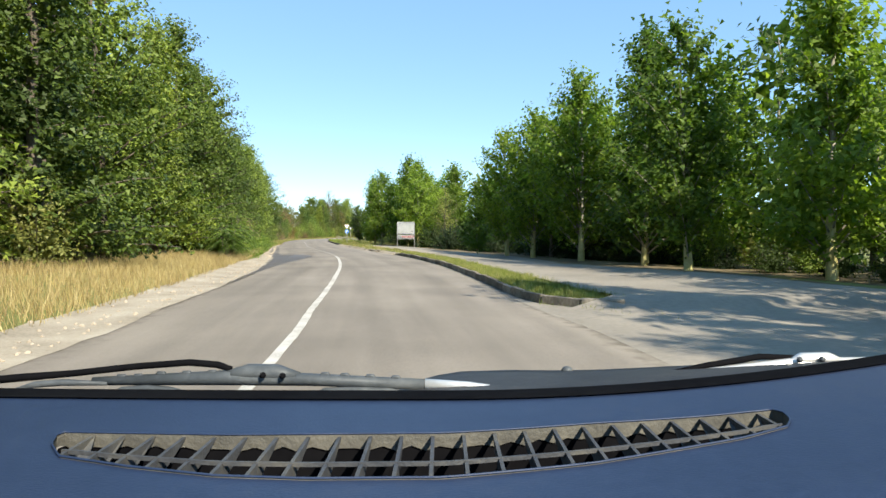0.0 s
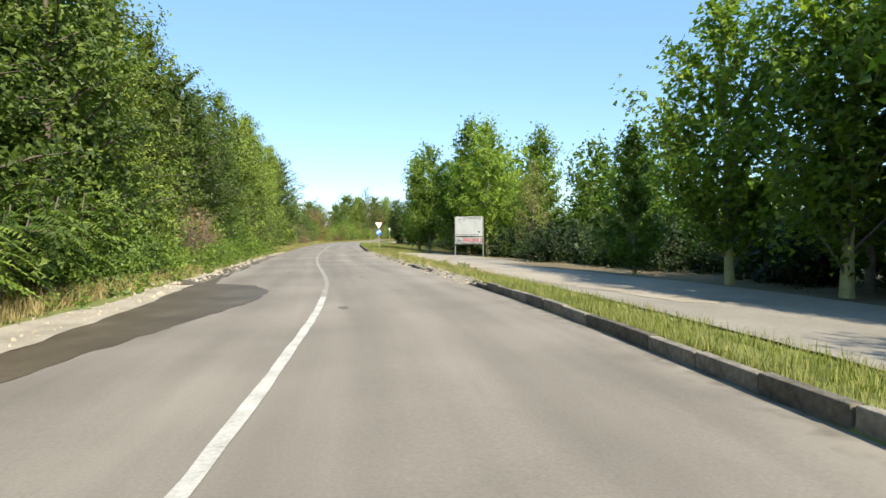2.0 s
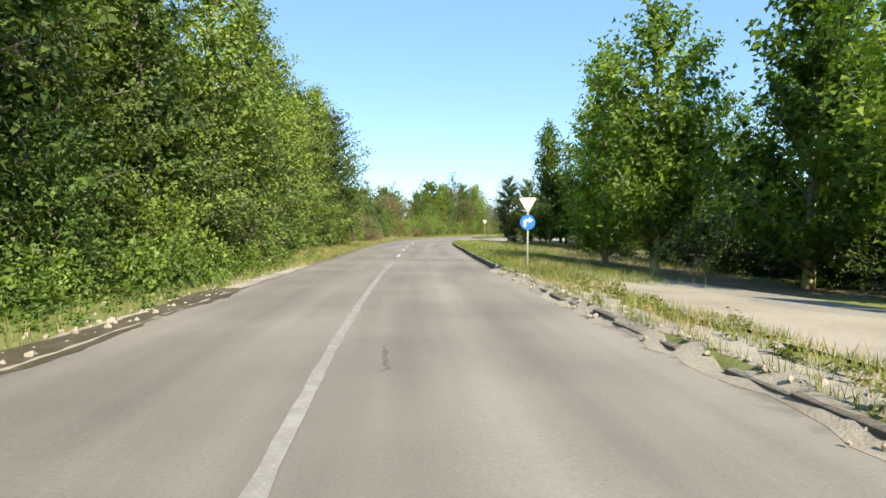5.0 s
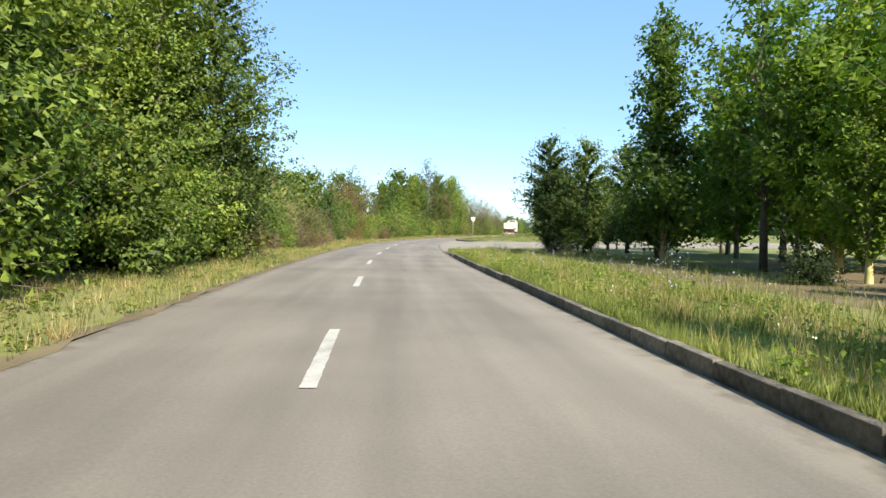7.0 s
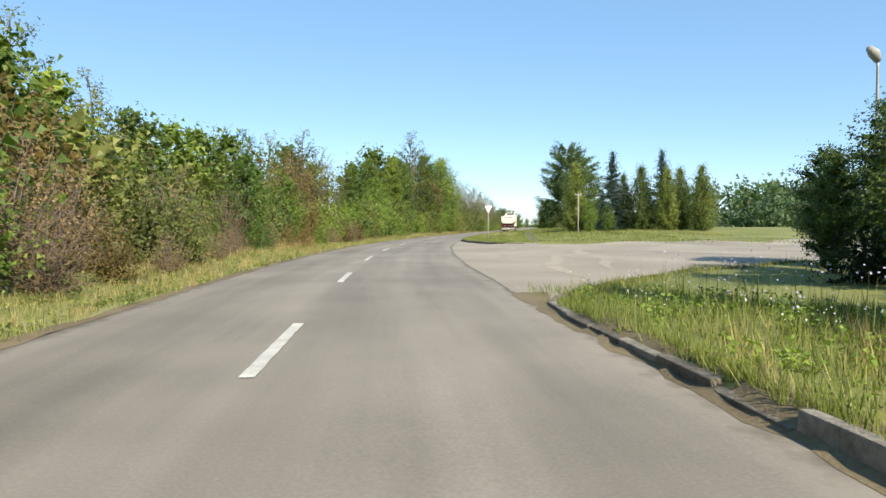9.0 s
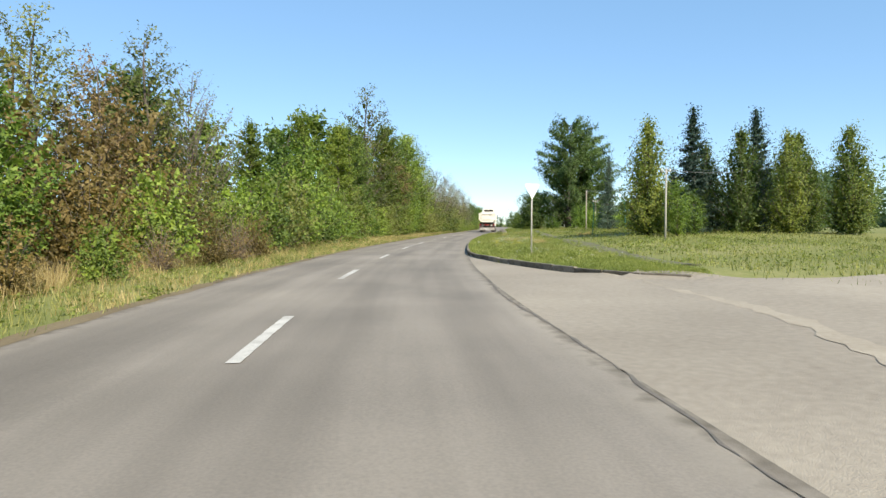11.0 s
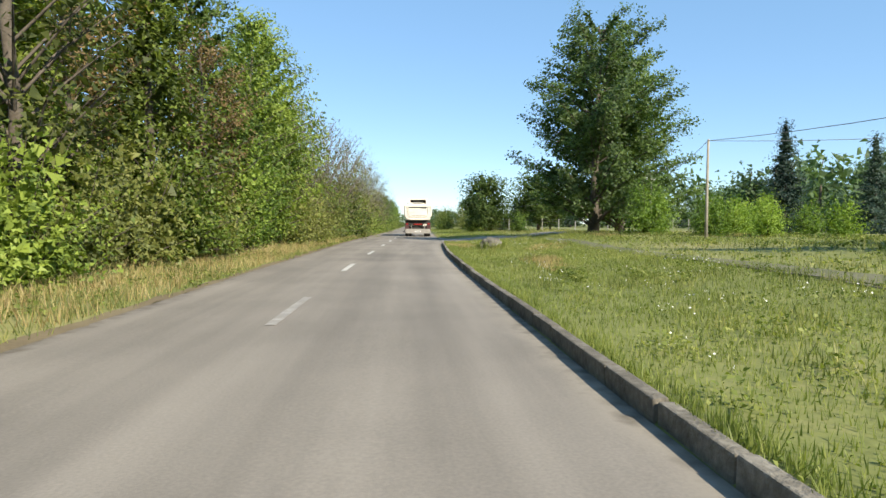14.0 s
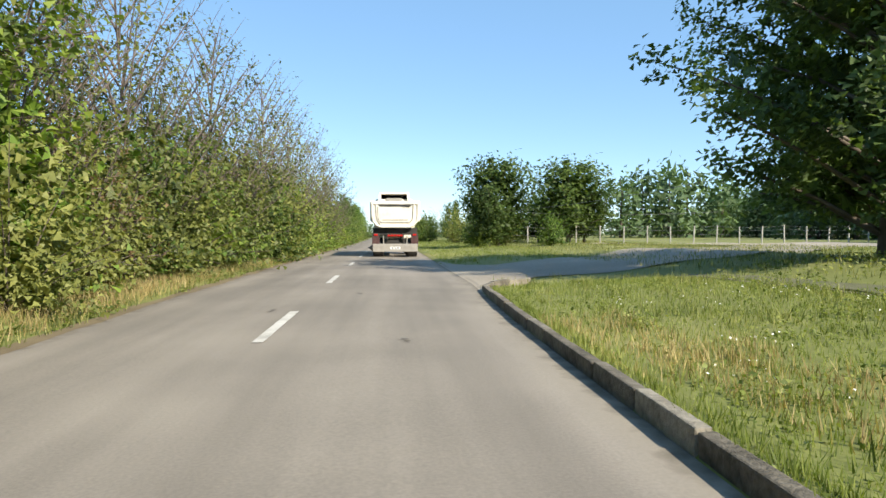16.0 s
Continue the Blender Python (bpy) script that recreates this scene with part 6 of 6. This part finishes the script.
    for y in (1.2, 2.6, 5.4, 7.0):
        for x in (-0.93, 0.93):
            w = part("wheel", tm, TYRE, t, place=pose(x, y, 0.5))
            part("rim", rm, MUD, w)
    # rear guards, bumper, lamps
    bm = bmesh.new()
    box(bm, -1.22, 1.22, 0.0, 0.1, 0.28, 0.72, 0.03)
    bumper = part("bumper", bm, MUD, t, "dusty pale under-run bumper")
    bm = bmesh.new()
    box(bm, -0.27, 0.27, -0.015, 0.0, 0.42, 0.55, 0.004)
    part("plate", bm, SIGN_W, bumper, "white number plate, blank")
    for x in (-0.15, 0.0, 0.14):
        bm = bmesh.new()
        box(bm, x - 0.05, x + 0.05, -0.019, -0.015, 0.45, 0.52)
        part("plate_bar", bm, INK, bumper)
    for x in (-1.05, 1.05):
        bm = bmesh.new()
        box(bm, x - 0.2, x + 0.2, 0.02, 0.14, 0.55, 1.12, 0.03)
        part("mudguard", bm, MAROON, t, "dirty dark mudguard")
        bm = bmesh.new()
        box(bm, x - 0.2, x + 0.2, 0.1, 0.3, 1.12, 1.3, 0.02)
        part("lamp_box", bm, CHASSIS, t)
        bm = bmesh.new()
        box(bm, x - 0.1, x + 0.1, 0.06, 0.1, 1.16, 1.26, 0.01)
        part("tail_lamp", bm, LAMP_R, t, "dark red tail lamp")
        bm = bmesh.new()
        tube(bm, [(x * 0.6, 0.1, 0.7), (x * 0.62, 0.15, 1.15)], [0.03, 0.03], 8)
        part("strut", bm, MUD, t)
    bm = bmesh.new()
    for k in range(5):
        x = -0.34 + 0.17 * k
        box(bm, x - 0.07, x + 0.07, 0.26, 0.3, 1.12, 1.22, 0.01)
    part("lamp_row", bm, LAMP_R, t, "row of red lamps")
    # the cab and its mirrors
    bm = bmesh.new()
    box(bm, -1.18, 1.18, 5.75, 7.9, 0.9, 3.45, 0.1)
    cab = part("cab", bm, CREAM, t)
    # the bed's canopy over the cab: a roof plate on two leaning cheeks, shade below drawn by a dark plate
    bm = bmesh.new()
    box(bm, -0.93, 0.93, 5.5, 6.9, 3.74, 3.86, 0.04)
    for sx in (-1, 1):
        prism(bm, [(sx * 1.0, 3.25), (sx * 0.84, 3.25), (sx * 0.8, 3.76), (sx * 0.93, 3.76)], 1.3, (0, 5.5, 0))
    part("canopy", bm, CREAM, bed, "cream canopy over the cab")
    # added dark plate, painting the shade under the canopy roof
    bm = bmesh.new()
    box(bm, -0.84, 0.84, 6.75, 6.8, 3.25, 3.75, 0.01)
    part("canopy_shade", bm, CHASSIS, bed, "dark plate standing in for the shade under the canopy")
    bm = bmesh.new()
    box(bm, -0.5, 0.5, 5.55, 5.7, 3.3, 3.5, 0.04)
    part("cover_roll", bm, MUD, bed, "rolled dusty cover")
    bm = bmesh.new()
    box(bm, -1.05, 1.05, 7.88, 7.93, 2.1, 3.0, 0.03)
    part("windscreen", bm, GLASS_D, cab)
    for x in (-1.42, 1.42):
        bm = bmesh.new()
        box(bm, x - 0.1, x + 0.1, 7.55, 7.68, 2.15, 2.85, 0.04)
        tube(bm, [(x * 0.8, 7.6, 2.9), (x, 7.6, 2.9)], [0.02, 0.02], 6)
        part("mirror", bm, CHASSIS, cab, "black door mirror")


build_truck()


# ---- the car that carries the camera, as it stands at the start: fascia, wipers, bonnet ----
FASCIA = mat("blue_grey_fascia_plastic", [(0.011, 0.021, 0.052), (0.018, 0.031, 0.07), (0.03, 0.041, 0.075)], 3, 60, 0.5, 0.12, 300, spec=0.4)
VENT_P = mat("dusty_vent_plastic", [(0.045, 0.044, 0.04), (0.095, 0.09, 0.076), (0.17, 0.157, 0.125)], 8, 50, 0.7, 0.2, 200)
FIN = mat("dark_dusty_fins", [(0.03, 0.034, 0.044), (0.06, 0.062, 0.066), (0.12, 0.112, 0.092)], 14, 70, 0.6, 0.2, 200)
BLACKP = mat("black_rubber", [(0.003, 0.003, 0.004), (0.008, 0.008, 0.009)], 8, 60, 0.85, spec=0.02)
WIPER = mat("worn_grey_wiper_steel", [(0.03, 0.036, 0.042), (0.06, 0.068, 0.075), (0.12, 0.13, 0.135)], 12, 60, 0.55, 0.1, 150, 0.1)
BRIGHT = mat("bare_wiper_metal", [(0.55, 0.55, 0.54), (0.7, 0.7, 0.68)], 12, 60, 0.35, 0.1, 150, 0.5)
COWL = mat("dusty_dark_cowl", [(0.018, 0.02, 0.022), (0.035, 0.037, 0.04), (0.06, 0.06, 0.06)], 6, 50, 0.6, 0.1, 150, spec=0.2)
BODY = mat("dark_car_paint", [(0.015, 0.017, 0.022), (0.022, 0.025, 0.032)], 2, 20, 0.3)

FASCIA_Z = 1.09


def on_fascia(u, v):
    """A point of the fascia's upper face: u from side to side (0 to 1568 parts), v in metres ahead."""
    return Vector(((u - 784) / 1136 * v, v, FASCIA_Z + 0.03 * max(0, (u - 784) / 784) ** 2 * (v / 0.8)))


def build_car():
    car = new("car")
    tagged(car, "car front with dark blue-grey fascia, air vent and two wipers", "car")
    us = np.linspace(-250, 1818, 95)
    far = lambda u: 0.81 + 0.06 * ((u - 784) / 784) ** 2 * (1 if u > 784 else 0.25)
    near = lambda u: 0.34
    top = lambda u: float(np.interp(u, [86, 95, 110, 400, 784, 1053, 1240, 1370, 1390, 1402], [0.635, 0.66, 0.67, 0.66, 0.665, 0.689, 0.693, 0.699, 0.685, 0.662]))
    low = lambda u: float(np.interp(u, [86, 95, 100, 215, 376, 538, 784, 1053, 1322, 1397, 1402], [0.632, 0.605, 0.597, 0.571, 0.548, 0.541, 0.543, 0.57, 0.615, 0.639, 0.655]))
    bm = bmesh.new()
    cols = []
    us = np.unique(np.concatenate([us, [85.5, 86, 88, 91, 95, 100, 110, 1370, 1380, 1390, 1397, 1402, 1402.5]]))
    for u in us:
        inside = 86 <= u <= 1402
        a, b = (top(u), low(u)) if inside else (0.633 if u < 86 else 0.658,) * 2
        cols.append([bm.verts.new(on_fascia(u, q)) for q in (far(u), (far(u) + a) / 2, a)] + [bm.verts.new(on_fascia(u, q)) for q in (b, (b + near(u)) / 2, near(u))]
                    + [bm.verts.new(on_fascia(u, near(u)) - Vector((0, 0.05, 0.45)))])
    for c, d in zip(cols, cols[1:]):
        for i in (0, 1, 3, 4, 5):
            bm.faces.new((c[i], c[i + 1], d[i + 1], d[i]))
    bmesh.ops.remove_doubles(bm, verts=bm.verts[:], dist=0.0005)
    bmesh.ops.recalc_face_normals(bm, faces=bm.faces[:])
    fascia = part("fascia", bm, FASCIA, car, "dark blue-grey fascia top", smooth=True)
    # the air vent: a slot with walls, one long bar and many fins
    bm = bmesh.new()
    ends = [86.5, 88, 91, 95, 100, 110] + list(np.linspace(120, 1360, 50)) + [1370, 1380, 1390, 1397, 1401.5]
    ring = [(u, top(u)) for u in ends] + [(u, low(u)) for u in ends[::-1]]
    up = [bm.verts.new(on_fascia(u, v) + Vector((0, 0, 0.002))) for u, v in ring]
    dn = [bm.verts.new(on_fascia(u, v) - Vector((0, 0, 0.014 + 0.003 * math.sin(u * 0.11)))) for u, v in ring]
    for i in range(len(ring)):
        j = (i + 1) % len(ring)
        bm.faces.new((up[i], up[j], dn[j], dn[i]))
    part("vent_wall", bm, VENT_P, fascia, "dusty wall of the air vent")
    bm = bmesh.new()
    up = [bm.verts.new(on_fascia(u, v) - Vector((0, 0, 0.013)) + Vector((0, 0.003 if v > 0.62 else -0.003, 0))) for u, v in ring]
    dn = [bm.verts.new(on_fascia(u, v) - Vector((0, 0, 0.1))) for u, v in ring]
    bm.faces.new(dn)
    for i in range(len(ring)):
        j = (i + 1) % len(ring)
        bm.faces.new((up[i], up[j], dn[j], dn[i]))
    part("vent_floor", bm, BLACKP, fascia, "black depth of the air vent")
    bm = bmesh.new()
    tube(bm, [on_fascia(u, v) + Vector((0, 0, 0.002)) for u, v in ring + ring[:1]], [0.0011] * (len(ring) + 1), 6, False)
    part("vent_rim", bm, FASCIA, fascia, smooth=True)
    mid = lambda u: top(u) * 0.36 + low(u) * 0.64
    bm = bmesh.new()
    for u0, u1 in zip(np.linspace(104, 1388, 41), np.linspace(104, 1388, 41)[1:]):
        a, b = on_fascia(u0, mid(u0)), on_fascia(u1, mid(u1))
        vs = [bm.verts.new(q + Vector((0, dy, dz))) for q in (a, b) for dy, dz in ((-0.0012, 0), (0.0012, 0), (0.0012, -0.004), (-0.0012, -0.004))]
        for i in range(4):
            j = (i + 1) % 4
            bm.faces.new((vs[i], vs[j], vs[4 + j], vs[4 + i]))
    part("vent_bar", bm, FIN, fascia)
    for k in range(23):
        x = -0.366 + 0.0323 * k
        far_u = 784 + 1136 * x / 0.675
        far_u = 784 + 1136 * x / top(far_u)
        near_u = 784 + 1136 * x / 0.56
        near_u = max(98.0, min(1390.0, 784 + 1136 * x / low(near_u)))
        a, b = on_fascia(far_u, top(far_u)), on_fascia(near_u, low(near_u))
        b.x, m = a.x, a.lerp(b, 0.64)
        bm = bmesh.new()
        d = Vector((0.0018, 0, 0))
        tri = [a - Vector((0, 0, 0.001)), b - Vector((0, 0, 0.001)), b - Vector((0, 0, 0.026)), m - Vector((0, 0, 0.02)), a - Vector((0, 0, 0.003))]
        f, g = [bm.verts.new(q - d) for q in tri], [bm.verts.new(q + d) for q in tri]
        bm.faces.new(f)
        bm.faces.new(g[::-1])
        for i in range(5):
            j = (i + 1) % 5
            bm.faces.new((f[i], g[i], g[j], f[j]))
        bmesh.ops.recalc_face_normals(bm, faces=bm.faces[:])
        part("vent_fin", bm, FIN, fascia)

    def spot(u, w, d):
        """A point d metres ahead, seen from the windscreen mount towards (u, w)."""
        e = radians(-1.4)
        x, y, z = (u - 784) / 1136, 1.0, (441 - w) / 1136
        return Vector((x, y * math.cos(e) - z * math.sin(e), y * math.sin(e) + z * math.cos(e))) * d + Vector((0, 0, 1.3))

    def bar(name, pts, radii, material, parent, d=0.9, label="", sides=6):
        bm = bmesh.new()
        tube(bm, [spot(u, w, d) for u, w in pts], radii, sides)
        return part(name, bm, material, parent, label, smooth=True)

    # black edge of the screen and the scuttle below the wipers
    bm = bmesh.new()
    cols = [[bm.verts.new(on_fascia(u, far(u)) + Vector((0, dy, dz))) for dy, dz in ((-0.012, 0.003), (0.02, 0.006), (0.16, -0.05))] for u in np.linspace(-250, 1818, 50)]
    for c, e in zip(cols, cols[1:]):
        for i in (0, 1):
            bm.faces.new((c[i], c[i + 1], e[i + 1], e[i]))
    part("screen_seal", bm, BLACKP, car, "black rubber seal and scuttle under the screen", smooth=True)
    w1 = bar("wiper", [(165, 674), (400, 668), (560, 672), (755, 681)], [0.006, 0.011, 0.009, 0.008], WIPER, car, 0.9, "grey steel wiper")
    bar("wiper_hump", [(395, 664), (440, 658), (490, 659), (530, 666)], [0.006, 0.012, 0.012, 0.006], WIPER, w1)
    bar("wiper_tip", [(752, 681), (830, 683), (880, 689), (917, 698)], [0.009, 0.006, 0.005, 0.002], BRIGHT, w1, 0.9, "bright bare metal end")
    bar("wiper_arm", [(-60, 676), (30, 668), (130, 660), (240, 648), (335, 641), (385, 645), (410, 653)], [0.006, 0.006, 0.005, 0.005, 0.005, 0.005, 0.004], BLACKP, w1, 0.9, "black wiper arm")
    bar("wiper_blade", [(-60, 699), (200, 701), (550, 704), (720, 701)], [0.004] * 4, BLACKP, w1, 0.88, "black rubber blade")
    bar("wiper_spring", [(30, 692), (200, 698), (550, 702), (700, 699)], [0.0022] * 4, BRIGHT, w1, 0.89)
    for pts in (((20, 692), (60, 680), (110, 676), (190, 678)), ((190, 700), (215, 690), (260, 686), (300, 690), (355, 701)), ((550, 702), (575, 692), (620, 690), (690, 692), (725, 699))):
        bar("wiper_claw", pts, [0.003] + [0.005] * (len(pts) - 2) + [0.003], WIPER, w1, 0.895)
    w2 = bar("wiper", [(1225, 664), (1300, 656), (1400, 645), (1650, 642)], [0.008, 0.009, 0.01, 0.009], BRIGHT, car, 0.98, "bright worn steel wiper")
    bar("wiper_hump", [(1395, 643), (1420, 636), (1465, 635), (1490, 642)], [0.006, 0.01, 0.01, 0.006], BRIGHT, w2, 0.98)
    bar("wiper_arm", [(1085, 688), (1160, 668), (1250, 648), (1345, 632), (1410, 634)], [0.003, 0.005, 0.005, 0.005, 0.004], BLACKP, w2, 0.985, "black wiper arm")
    bar("wiper_claw", [(1080, 689), (1130, 677), (1180, 670), (1240, 669)], [0.002, 0.005, 0.006, 0.006], WIPER, w2, 0.98)
    bar("wiper_blade", [(1090, 692), (1300, 677), (1650, 662)], [0.005] * 3, BLACKP, w2, 0.97)
    for u, w in ((465, 664), (500, 665), (1415, 638), (1455, 637)):
        bm = bmesh.new()
        d = 0.885 if u < 784 else 0.968
        tube(bm, [spot(u, w, d), spot(u, w, d - 0.004)], [0.0045, 0.0035], 8)
        part("rivet", bm, WIPER if u > 784 else BLACKP, w1 if u < 784 else w2, smooth=True)
    for u in (215, 245, 285, 330, 375, 575, 610, 655, 700):
        w = float(np.interp(u, [165, 400, 560, 755], [674, 668, 672, 681])) - 9 + 3 * (u < 250)
        bar("wiper_tooth", [(u - 9, w + 3), (u - 5, w - 2), (u + 5, w - 2), (u + 9, w + 3)], [0.002, 0.003, 0.003, 0.002], WIPER, w1, 0.9)
    # dark cowl under the second wiper
    bm = bmesh.new()
    rim = [(690, 699), (740, 672), (800, 658), (900, 655), (1003, 656), (1080, 654), (1160, 650), (1250, 646), (1360, 641), (1700, 636)]
    cols = []
    for i in range(25):
        u = 690 + 1010 * i / 24
        w = float(np.interp(u, [p[0] for p in rim], [p[1] for p in rim]))
        a, b = spot(u, w, 1.06), on_fascia(u, far(u)) + Vector((0, 0.03, -0.002))
        cols.append([bm.verts.new(a - Vector((0, -0.02, 0.05)))] + [bm.verts.new(a.lerp(b, k / 4) + Vector((0, 0, 0.004 * math.sin(math.pi * k / 4)))) for k in range(5)])
    for c, e in zip(cols, cols[1:]):
        for i in range(5):
            bm.faces.new((c[i], c[i + 1], e[i + 1], e[i]))
    part("cowl", bm, COWL, car, "dark dusty cowl under the wiper", smooth=True)
    bm = bmesh.new()
    bmesh.ops.create_icosphere(bm, subdivisions=2, radius=0.008, matrix=Matrix.Translation(spot(1003, 656, 1.05)) @ Matrix.Diagonal((1.2, 1, 0.9, 1)))
    part("washer_nozzle", bm, WIPER, car, smooth=True)
    # bonnet, flanks and wheels below
    bm = bmesh.new()
    grid = [[bm.verts.new((x * (0.86 - 0.08 * k), 0.96 + 0.22 * k, 1.045 - 0.012 * k * k - 0.028 * k - 0.05 * x * x)) for x in np.linspace(-1, 1, 13)] for k in range(6)]
    for r, q in zip(grid, grid[1:]):
        for i in range(12):
            bm.faces.new((r[i], r[i + 1], q[i + 1], q[i]))
    part("bonnet", bm, BODY, car, "dark bonnet", smooth=True)
    for sx in (-1, 1):
        bm = bmesh.new()
        box(bm, sx * 0.85 - 0.04, sx * 0.85 + 0.04, -1.6, 2.0, 0.2, 0.72, 0.03)
        part("flank", bm, BODY, car)
    bm = bmesh.new()
    box(bm, -0.8, 0.8, -1.6, 2.05, 0.2, 0.3, 0.03)
    box(bm, -0.8, 0.8, 0.75, 0.82, 0.3, 1.0, 0.01)
    part("floor_pan", bm, CHASSIS, car)
    tyre = bmesh.new()
    tube(tyre, [(-0.1, 0, 0), (-0.09, 0, 0), (0.09, 0, 0), (0.1, 0, 0)], [0.25, 0.3, 0.3, 0.25], 24)
    tm = bpy.data.meshes.new("tyre")
    tyre.to_mesh(tm)
    tyre.free()
    tm.materials.append(TYRE)
    for y in (-1.2, 1.5):
        for x in (-0.7, 0.7):
            part("wheel", tm, TYRE, car, place=pose(x, y, 0.31))


build_car()
